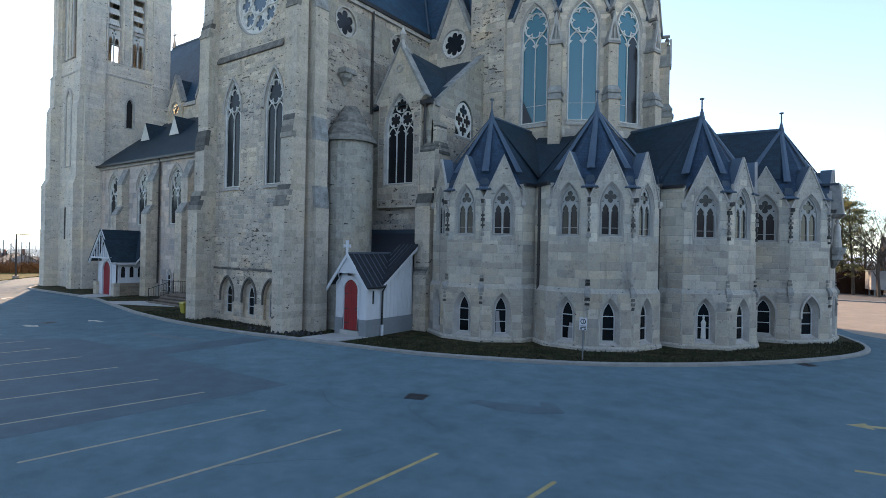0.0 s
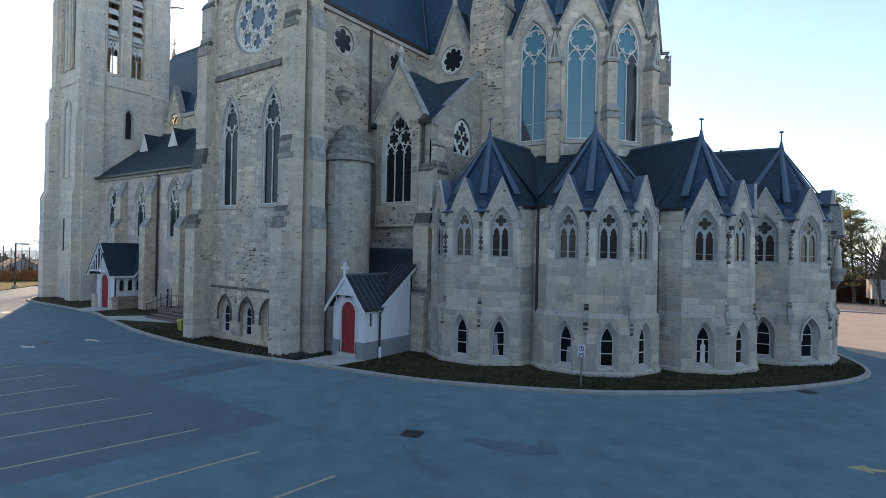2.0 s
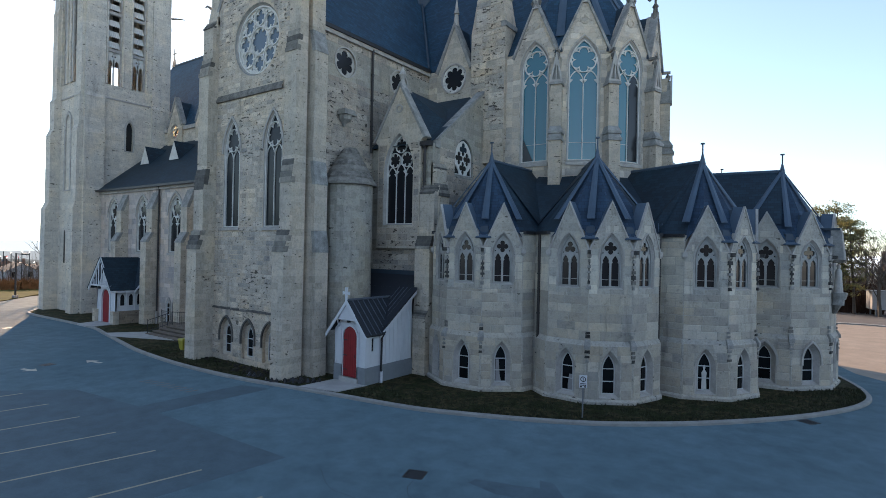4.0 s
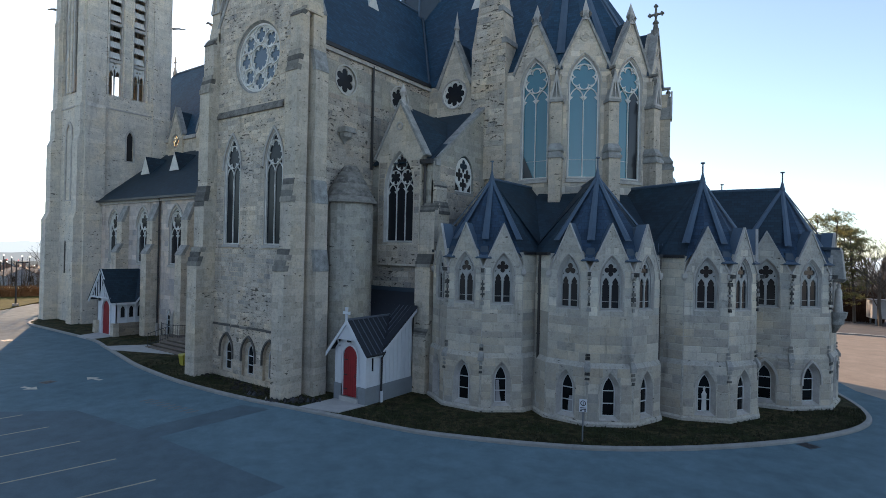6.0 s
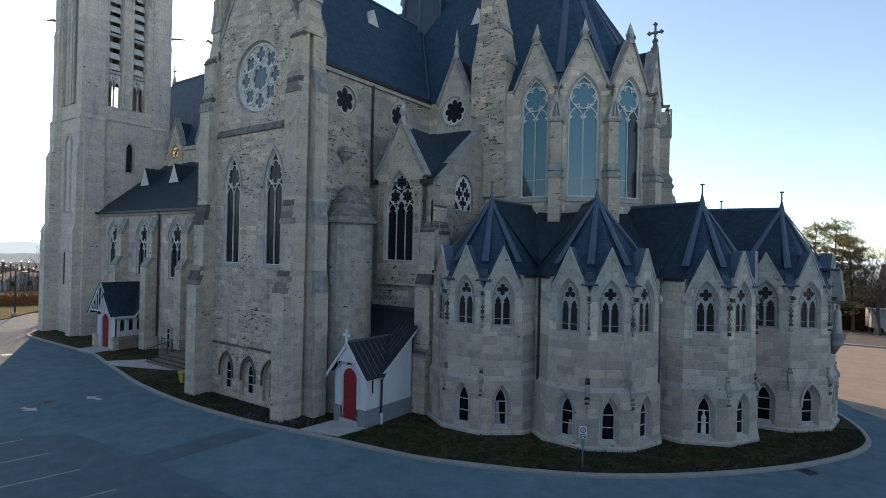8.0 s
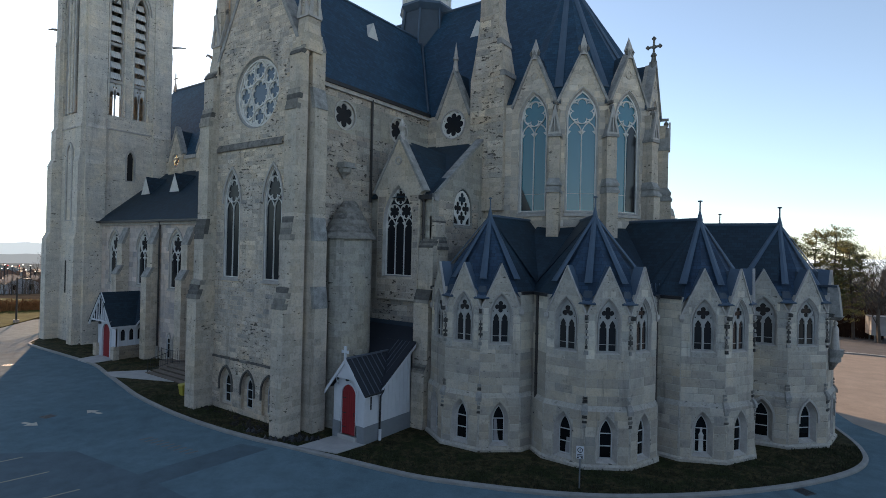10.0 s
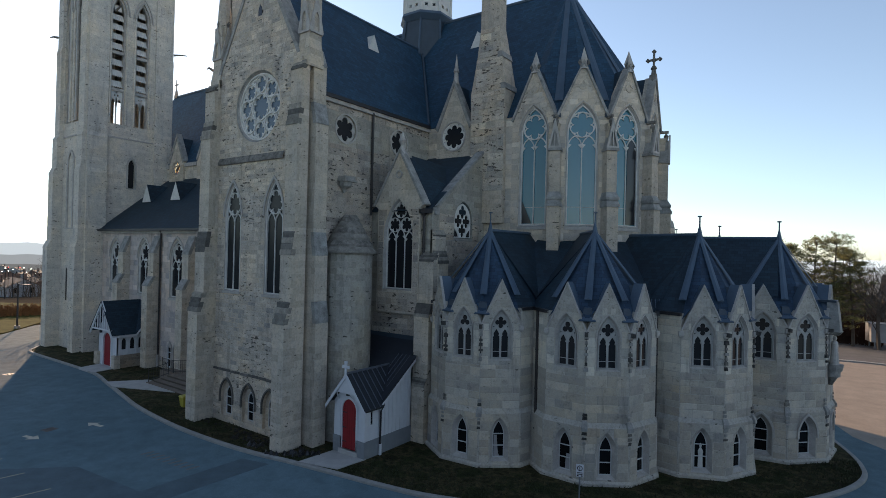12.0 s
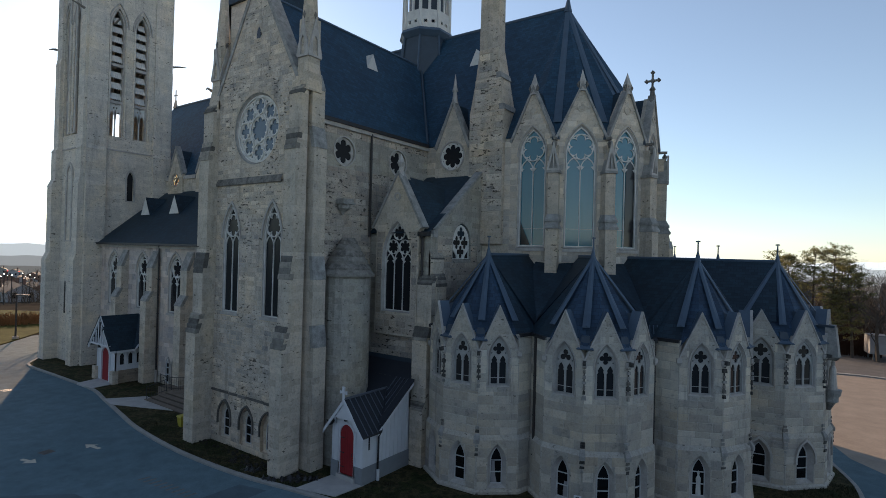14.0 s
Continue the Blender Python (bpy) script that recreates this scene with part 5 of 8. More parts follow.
def buttress(m, w, stages, mat=STONE, cap=None, smooth_caps=False, rise_by=1.2):
    """Stages: (z0, z1, depth); each is narrowed by a weathering, of rough stepped stones or of one smooth slope with a drip edge."""
    h = w / 2
    prof = [(0.1, stages[0][0])]
    for i, (z0, z1, d) in enumerate(stages):
        prof += [(-d, z0), (-d, z1)]
    prof += [(0.02, stages[-1][1] + stages[-1][2] * rise_by), (0.1, stages[-1][1] + stages[-1][2] * rise_by)]
    n = len(prof)
    b = Build().add([(-h, y, z) for y, z in prof] + [(h, y, z) for y, z in prof], [tuple(range(n))[::-1], tuple(range(n, 2 * n))] + [(i, (i + 1) % n, n + (i + 1) % n, n + i) for i in range(n)])
    ob = part("buttress", b, mat, church, "stepped stone buttress", m)
    rng = random.Random(int(w * 1000 + stages[0][2] * 77))
    for i, (z0, z1, d) in enumerate(stages):
        nd = stages[i + 1][2] if i + 1 < len(stages) else 0.1
        z2 = stages[i + 1][0] if i + 1 < len(stages) else z1 + d * rise_by
        n = 1 if smooth_caps else 4
        for k in range(n):
            f0, f1 = k / n, (k + 1) / n
            y0, y1, za, zb = -d + (d - nd) * f0, -d + (d - nd) * f1, z1 + (z2 - z1) * f0, z1 + (z2 - z1) * f1
            o, rise, e = (0.035, 0.06, 0.012) if smooth_caps else (rng.uniform(0.03, 0.07), (zb - za) * rng.uniform(0.62, 0.92), rng.uniform(-0.02, 0.02))
            p = [(-h - e, y0 - o, za - 0.02), (h + e, y0 - o, za - 0.02), (h + e, y0 - o + 0.01, za + rise), (-h - e, y0 - o + 0.01, za + rise), (h + e, y1 - 0.01, zb), (-h - e, y1 - 0.01, zb), (h + e, y0 + 0.22, za - 0.02), (-h - e, y0 + 0.22, za - 0.02), (h + e, y1 + 0.22, zb), (-h - e, y1 + 0.22, zb)]
            part("weathering_stone", Build().add(p, [(0, 1, 2, 3), (3, 2, 4, 5), (1, 6, 8, 4, 2), (0, 3, 5, 9, 7), (0, 7, 6, 1), (5, 4, 8, 9)]), cap or (CAP_STONES[rng.randrange(3)] if not smooth_caps else BLUE_STONE), ob, "", m)
    return ob


B0 = GZ - 0.1
ST = [(B0, 6.3, 1.16), (7.4, 9.8, 0.80), (11.0, 16.5, 0.62), (17.6, 19.4, 0.40)]
buttress(wall_at(-30.42, TY, 0), 1.0, ST)
buttress(wall_at(-22.50, TY, 0), 0.88, ST)
buttress(wall_at(TX1, 19.42, 90), 0.85, [(B0, 6.3, 1.0), (7.4, 9.8, 0.84), (11.0, 16.7, 0.67), (17.8, 19.8, 0.42)], cap=BLUE_STONE, smooth_caps=True, rise_by=2.2)
buttress(wall_at(TX0, 19.42, 270), 0.85, [(B0, 6.3, 0.9), (7.4, 9.8, 0.7), (11.0, 16.7, 0.55), (17.8, 19.8, 0.42)], smooth_caps=True, rise_by=2.2)
block("corner_mass", -23.0, TX1 + 0.08, TY - 0.2, TY + 1.3, B0, 20.1, STONE, "transept corner masonry")
block("corner_mass", TX0 - 0.08, -29.9, TY - 0.2, TY + 1.3, B0, 20.1, STONE, "transept corner masonry")
for x in (-30.40, -22.45):
    cy = TY + 0.40
    sq = lambda r: [(x - r, cy - r), (x + r, cy - r), (x + r, cy + r), (x - r, cy + r)]
    pin = part("pinnacle", Build().loft(sq(0.50), 19.6, sq(0.50), 20.1).loft(sq(0.50), 20.1, sq(0.40), 20.9).loft(sq(0.40), 20.9, sq(0.38), 23.4), STONE, church, "tall stone corner pinnacle with gablets")
    for t in (0, 90, 180, 270):
        gm = pose(x, cy, 0, 0, 0, t)
        part("pinnacle_gablet", Build().plate([(-0.46, 21.5), (-0.40, 21.38), (0.40, 21.38), (0.46, 21.5), (0, 23.5)], [arch(0, 0.17, 21.5, 22.1, 22.5, 4)], -0.48, -0.34), TRIM, pin, "", gm)
        part("pinnacle_crocket", Build().loft(gon(0, -0.40, 0.05, 6), 23.4, gon(0, -0.40, 0.10, 6), 23.6).cone(gon(0, -0.40, 0.10, 6), 23.6, (0, -0.40, 23.8)), WEATHERED, pin, "", gm)
    part("pinnacle_spire", Build().cone(gon(x, cy, 0.46, 8, 22.5), 23.0, (x, cy, 30.0)), STONE, pin)
    part("gargoyle", Build().tube([(x - 0.6, cy - 0.3, 20.9), (x - 0.9, cy - 0.4, 21.1), (x - 1.1, cy - 0.4, 21.05)], 0.1, 6, 0.03), WEATHERED, church)
part("parapet_web", Build().plate([(-3.6, 19.6), (-1.5, 19.6), (-1.5, 24.2), (-2.0, 24.55), (-2.7, 24.5), (-3.6, 24.7)], [], 0.62, 0.85), STONE, church, "stone web between pinnacle and gable", m)

# round stair turret with a stepped stone cone
tc = (-21.72, 21.5)
part("turret", Build().loft(gon(*tc, 1.32, 20), B0, gon(*tc, 1.32, 20), 9.96), SHADED_STONE, church, "round stair turret")
for k in range(6):
    r0, r1, z = 1.54 - 0.20 * k, 1.47 - 0.20 * k, 9.95 + k * 0.35
    part("roof_stone", Build().loft(gon(tc[0] - 0.02 * k, tc[1] + 0.03 * k, r0, 20), z, gon(tc[0] - 0.02 * k, tc[1] + 0.03 * k, r0 - 0.01, 20), z + 0.12).loft(gon(tc[0] - 0.02 * k, tc[1] + 0.03 * k, r0 - 0.01, 20), z + 0.12, gon(tc[0] - 0.02 * k, tc[1] + 0.03 * k, r1 - 0.12, 20), z + 0.35), WEATHERED if k % 2 else CAP_STONES[1], church)

# side chapel between transept and chancel
SX = -17.9
block("side_chapel_core", -22.6, SX - 0.5, 24.6, YW + 0.2, B0, 12.4, SHADED_STONE, "side chapel walls")
part("roof", Build().add([(-22.6, 23.85, 12.40), (SX - 0.1, 23.85, 12.40), (SX - 0.1, YW, 16.45), (-22.6, YW, 16.45), (SX - 0.1, YW, 12.3), (-22.6, YW, 12.3)], [(0, 1, 2, 3), (1, 4, 2), (0, 3, 5)]), SLATE, church, "lean-to slate roof")
m = wall_at(-20.1, 24.05, 0)
op = arch(0, 1.07, 7.9, 11.0, 13.12)
part("wall", Build().plate([(-2.3, B0), (2.205, B0), (2.205, 12.4), (1.75, 12.4), (0, 15.9), (-1.75, 12.4), (-2.3, 12.4)], [op], 0.0, 0.6), SHADED_STONE, church, "", m)
part("facade", Build().plate([(-1.55, 6.6), (1.55, 6.6), (1.55, 12.55), (1.85, 12.8), (0, 15.95), (-1.85, 12.8), (-1.55, 12.55)], [op], -0.3, 0.05), STONE, church, "gabled window bay", m)
window("gable", lambda: three_light(1.0, 7.97, 11.0, 13.02, 0.045), arch(0, 1.0, 7.97, 11.0, 13.02), m @ pose(0, -0.08, 0), church, PALE, GLASS, "three-light traceried window")
splay(1.0, 7.97, 11.0, 13.02, 0.07, m, -0.31, -0.08)
part("coping", Build().plate([(-1.92, 12.76), (-1.80, 12.68), (0, 15.78), (1.80, 12.68), (1.92, 12.76), (0, 16.02)], [], -0.36, 0.2), COPING, church, "", m)
part("roundel", Build().plate(ring(0, 14.5, 0.24, 16), [ring(0, 14.5, 0.16, 16)], -0.36, -0.29), TRIM, church, "", m)
part("finial", Build().loft(gon(0, -0.1, 0.2, 8), 15.7, gon(0, -0.1, 0.1, 8), 16.2).loft(gon(0, -0.1, 0.1, 8), 16.2, gon(0, -0.1, 0.22, 8), 16.45).cone(gon(0, -0.1, 0.22, 8), 16.45, (0, -0.1, 17.0)), TRIM, church, "", m)
STONES.append((m, [(B0 + 0.3, 6.5, 2.1, 0.0, None), (6.7, 12.5, 1.5, -0.3, op)], "side chapel"))
part("roof", Build(m).add([(-1.7, 0.1, 12.7), (0, 0.1, 15.75), (1.7, 0.1, 12.7), (-1.7, 2.2, 13.9), (0, 4.3, 15.6), (1.7, 2.2, 13.9)], [(0, 1, 4, 3), (1, 2, 5, 4)]), SLATE, church, "slate gable roof")
# its flank with the raked top
fm = wall_at(SX, 26.8, 90)
op = arch(0.35, 0.95, 10.95, 12.0, 13.15)
part("flank_wall", Build().plate([(-2.15, B0), (2.75, B0), (2.75, 16.75), (-2.15, 12.9)], [op], 0, 0.5), SHADED_STONE, church, "", fm)
window("flank", lambda: Build().plate(arch(0, 0.88, 11.0, 12.0, 13.05), [foil(0, 12.53, 4, 0.40), foil(-0.42, 11.98, 4, 0.40), foil(0.42, 11.98, 4, 0.40), foil(0, 11.43, 4, 0.40), [(-0.83, 11.05), (-0.40, 11.05), (-0.46, 11.22), (-0.83, 11.58)], [(0.83, 11.05), (0.83, 11.58), (0.46, 11.22), (0.40, 11.05)]], 0, 0.12), arch(0, 0.88, 11.0, 12.0, 13.05), fm @ pose(0.35, 0.08, 0), church, PALE, GLASS, "pointed window of four quatrefoils")
part("coping", Build().plate([(-2.45, 12.66), (-2.3, 12.55), (2.75, 16.62), (2.75, 16.82)], [], -0.06, 0.5), COPING, church, "", fm)
part("kneeler", Build().box(-2.6, -2.2, -0.1, 0.5, 12.2, 12.6), COPING, church, "", fm)
STONES.append((fm, [(8.0, 12.3, 2.1, 0.0, op)], "flank"))
buttress(wall_at(SX + 0.0, 24.5, 90), 0.9, [(B0, 4.6, 0.65), (5.4, 9.5, 0.5), (10.2, 11.0, 0.3)])
buttress(wall_at(-17.95, 24.05, 0), 1.0, [(B0, 2.9, 0.98), (3.3, 6.6, 0.72), (7.3, 9.6, 0.4)])
downpipe(-18.35, 23.9, 4.5, 12.2, shoe=False, head=True)
block("gutter", -18.9, -17.9, 23.75, 24.05, 12.25, 12.5, DARK_METAL)

# stone chimney stack and small gable on the chancel
ck = Build()
STACK = ((12.0, -18.9, -16.45, 30.7), (20.25, -18.9, -16.45, 30.7), (22.35, -18.5, -16.72, 30.4), (24.25, -18.28, -16.95, 30.05), (33.0, -18.2, -17.0, 30.0))
YS = 29.2
for (z0, a0, b0, d0), (z1, a1, b1, d1) in zip(STACK, STACK[1:]):
    ck.loft([(a0, YS), (b0, YS), (b0, d0), (a0, d0)], z0, [(a1, YS), (b1, YS), (b1, d1), (a1, d1)], z1)
stack = part("chimney", ck, RUBBLE, church, "tall rock-faced stone chimney stack")
for z, xr, d in ((20.3, -16.44, 30.7), (22.3, -16.71, 30.42)):
    part("drip_stone", Build().loft([(xr - 0.3, YS - 0.03), (xr + 0.07, YS - 0.03), (xr + 0.07, d + 0.03), (xr - 0.3, d + 0.03)], z, [(xr - 0.32, YS - 0.02), (xr - 0.02, YS - 0.02), (xr - 0.02, d), (xr - 0.32, d)], z + 0.36), COPING, stack)
STONES.append((wall_at(-17.68, YS, 0), [(14.0, 20.2, 1.22, 0.0, None)], "stack"))
STONES.append((wall_at(-17.62, YS, 0), [(20.3, 22.3, 0.95, 0.0, None)], "stack"))
STONES.append((wall_at(-17.60, YS, 0), [(22.4, 24.2, 0.70, 0.0, None)], "stack"))
part("dormer", Build(pose(-21.05, 33.1, 0)).add([(-0.55, 0, 24.95), (0.55, 0, 24.95), (0, 0, 26.1), (0, 0.75, 26.1), (-0.55, 0.1, 24.95), (0.55, 0.1, 24.95)], [(0, 1, 2), (1, 5, 3, 2), (0, 2, 3, 4)]), PALE, church, "small triangular roof vent")
m = wall_at(-20.3, YW, 0)
part("facade", Build().plate([(-1.35, 15.6), (1.35, 15.6), (1.35, 18.3), (0, 21.3), (-1.35, 18.3)], [ring(0, 17.72, 0.92, 28)], -0.15, 0.3), STONE, church, "small gable with a round window", m)
window("rosette", lambda: Build().plate(ring(0, 17.72, 0.92, 28), [foil(0, 17.72, 8, 0.76), *[foil(0.815 * math.sin(radians(45 * k + 22.5)), 17.72 + 0.815 * math.cos(radians(45 * k + 22.5)), 3, 0.06) for k in range(8)]], 0, 0.1), ring(0, 17.72, 0.92, 28), m @ pose(0, -0.1, 0), church, PALE, GLASS, "round eight-foil window")
part("surround", Build().plate(ring(0, 17.72, 0.99, 28), [ring(0, 17.72, 0.91, 28)], -0.2, -0.1), TRIM, church, "", m)
part("coping", Build().plate([(-1.45, 18.3), (-1.25, 18.15), (0, 21.1), (1.25, 18.15), (1.45, 18.3), (0, 21.45)], [], -0.25, 0.3), COPING, church, "", m)
part("finial", Build().loft(gon(0, 0, 0.2, 8), 21.2, gon(0, 0, 0.12, 8), 22.0).loft(gon(0, 0, 0.2, 8), 22.0, gon(0, 0, 0.16, 8), 22.2).cone(gon(0, 0, 0.14, 8), 22.2, (0, 0, 23.2)), TRIM, church, "", m)
part("gablet_roof", Build(m).add([(-1.3, 0.2, 18.3), (0, 0.2, 21.2), (1.3, 0.2, 18.3), (-1.3, 0.6, 18.4), (0, 1.8, 21.2), (1.3, 0.6, 18.4)], [(0, 1, 4, 3), (1, 2, 5, 4)]), SLATE, church)

# fleche over the crossing
FX, FD = XT - 0.7, -0.6
fb = Build().loft(gon(FX, YC, 2.25, 8, 22.5), 25.5, gon(FX, YC, 1.9, 8, 22.5), 29.0)
part("fleche_base", fb, LEAD_DARK, church, "lead-clad eight-sided fleche base", pose(0, 0, FD))
part("fleche_cornice", Build().loft(gon(FX, YC, 1.95, 8, 22.5), 28.9, gon(FX, YC, 2.25, 8, 22.5), 29.3).loft(gon(FX, YC, 2.25, 8, 22.5), 29.3, gon(FX, YC, 2.1, 8, 22.5), 29.55), LEAD, church, "", pose(0, 0, FD))
for i in range(8):
    t = 45 * i
    fm = wall_at(FX + 1.78 * math.sin(radians(t)), YC - 1.78 * math.cos(radians(t)), t) @ pose(0, 0, FD)
    part("fleche_panel", Build().plate([(-0.74, 29.5), (0.74, 29.5), (0.74, 36), (-0.74, 36)], [foil(-0.3, 30.1, 4, 0.16, 45), foil(0.3, 30.1, 4, 0.16, 45), arch(-0.35, 0.24, 31.0, 33, 33.6, 4), arch(0.35, 0.24, 31.0, 33, 33.6, 4)], 0, 0.1), PALE, church, "", fm)
    part("fleche_post", Build().loft(gon(0.74, 0.0, 0.14, 6), 29.4, gon(0.74, 0.0, 0.1, 6), 36), PALE, church, "", fm)
    part("fleche_rib", Build().tube([(0.90, -0.36, 25.6), (0.78, -0.02, 28.95)], 0.08, 6), LEAD, church, "", fm)
part("fleche_core", Build().loft(gon(FX, YC, 1.4, 8, 22.5), 29, gon(FX, YC, 1.4, 8, 22.5), 36).cone(gon(FX, YC, 1.9, 8, 22.5), 36, (FX, YC, 46)), LEAD_DARK, church, "", pose(0, 0, FD))
part("dormer", Build().add([(-25.02, 26.08, 23.42), (-25.02, 27.1, 23.42), (-25.02, 26.6, 24.48), (-25.72, 26.6, 24.48)], [(0, 1, 2), (1, 3, 2), (0, 2, 3)]), PALE, church, "small triangular roof vent")
for x, y, z, t in ((-54.6, 26.4, 14.28, 0), (-49.35, 26.45, 14.32, 0)):
    dm = part("dormer", Build(pose(x, y, 0, 0, 0, t)).add([(-0.85, -0.1, z), (0.85, -0.1, z), (0, -0.1, z + 1.7)], [(0, 1, 2)]), PALE, church, "small triangular roof vent")
    part("dormer_roof", Build(pose(x, y, 0, 0, 0, t)).add([(-0.87, -0.08, z - 0.03), (0.87, -0.08, z - 0.03), (0, -0.08, z + 1.73), (0, 2.0, z + 1.73), (-0.87, 0.3, z - 0.03), (0.87, 0.3, z - 0.03)], [(1, 5, 3, 2), (0, 2, 3, 4)]), SLATE, dm)

# nave aisle
AY = 23.45
m = wall_at(-44, AY, 0)
WX = (-54.2, -48.8, -43.35)
ops = [[(x + 44 + u, z) for u, z in arch(0, 1.08, 5.82, 8.9, 10.52)] for x in WX]
part("aisle_wall", Build().plate([(-13.3, B0), (14.0, B0), (14.0, 11.5), (-13.3, 11.5)], ops, 0, 0.6), STONE, church, "nave aisle wall", m)
STONES.append((m, [(0.5, 11.3, 13.0, 0.0, ops)], "aisle"))
for x in WX:
    wm = wall_at(x, AY, 0)
    window("aisle", lambda: tracery(1.02, 5.9, 8.9, 10.42, 2, 5, 0.06, cusp=True, size=0.70, up=0.34), arch(0, 1.02, 5.9, 8.9, 10.42), wm @ pose(0, 0.14, 0), church, PALE, GLASS, "pointed aisle window with a quatrefoil")
    splay(1.02, 5.9, 8.9, 10.42, 0.06, wm, 0.0, 0.14)
    hood(1.15, 8.9, 10.75, wm, 0.12)
    part("window_sill", Build().box(-1.1, 1.1, -0.1, 0.2, 5.65, 5.82), TRIM, church, "", wm)
for x in (-51.8, -46.4, -41.0, -35.6):
    buttress(wall_at(x, AY, 0), 0.92, [(B0, 6.7, 1.05), (7.5, 9.45, 0.62)], cap=COPING, smooth_caps=True, rise_by=2.3)
part("roof", Build().add([(-57.2, 23.05, 11.45), (TX0 + 0.5, 23.05, 11.45), (TX0 + 0.5, YW, 16.85), (-57.2, YW, 16.85)], [(0, 1, 2, 3)]), SLATE, church, "slate aisle roof")
part("gutter", Build().box(-57.1, TX0, 22.92, 23.12, 11.32, 11.5), DARK_METAL, church)
part("cornice", Build().box(-57.1, TX0, 23.25, 23.45, 11.1, 11.36), TRIM, church)
downpipe(-45.75, 23.3, B0 + 0.2, 11.3)
for x, half in ((-44.05, 0.36), (-43.15, 0.36), (-42.30, 0.36)):
    fm = wall_at(x, AY, 0)
    part("blind_arch", Build().plate(arch(0, half, 0.05, 1.55, 2.25), [arch(0, half - 0.10, 0.15, 1.55, 2.08)], -0.10, 0.05), TRIM, church, "", fm)
    if x < -44:
        window("low aisle", lambda: bars(0.26, 0.15, 1.55, 2.08, (0.8, 1.35), 0.04), arch(0, 0.26, 0.15, 1.55, 2.08), fm @ pose(0, -0.07, 0), church, WHITE, GLASS_LOW, depth=0.06)
# clerestory gablets
for x in (-54.8, -49.6, -44.4, -39.2):
    m = wall_at(x, YW, 0)
    part("gablet", Build().plate([(-1.35, 16.5), (1.35, 16.5), (1.35, 18.7), (0, 21.3), (-1.35, 18.7)], [ring(0, 18.05, 0.72, 20)], -0.2, 0.2), STONE, church, "", m)
    window("clerestory", lambda: Build().plate(ring(0, 18.05, 0.72, 20), [foil(0, 18.05, 8, 0.6)], 0, 0.08), ring(0, 18.05, 0.72, 20), m @ pose(0, -0.12, 0), church, COPING, GLASS_AMBER, "round window with amber glass")
    part("coping", Build().plate([(-1.45, 18.7), (-1.25, 18.5), (0, 21.0), (1.25, 18.5), (1.45, 18.7), (0, 21.6)], [], -0.26, 0.3), COPING, church, "", m)
    part("gablet_roof", Build(m).add([(-1.3, 0.2, 18.6), (0, 0.2, 21.2), (1.3, 0.2, 18.6), (-1.3, 0.6, 18.5), (0, 1.8, 21.2), (1.3, 0.6, 18.5)], [(0, 1, 4, 3), (1, 2, 5, 4)]), SLATE, church)
for x0, x1 in ((-57, -56.3), (-53.3, -51.1), (-48.1, -45.9), (-42.9, -40.7), (-37.7, TX0)):
    part("cornice", Build().box(x0, x1, YW - 0.18, YW, 18.1, 18.45), TRIM, church)
nx = -65.9
part("finial", Build().loft(gon(nx, YC, 0.3, 6), 28.2, gon(nx, YC, 0.1, 6), 29.2).box(nx - 0.05, nx + 0.05, YC - 0.05, YC + 0.05, 29.2, 30.5).box(nx - 0.4, nx + 0.4, YC - 0.05, YC + 0.05, 29.75, 29.87), TRIM, church, "stone cross on the roof ridge")


# -- west towers --
LIGHTS = (-1.32, 0.94)


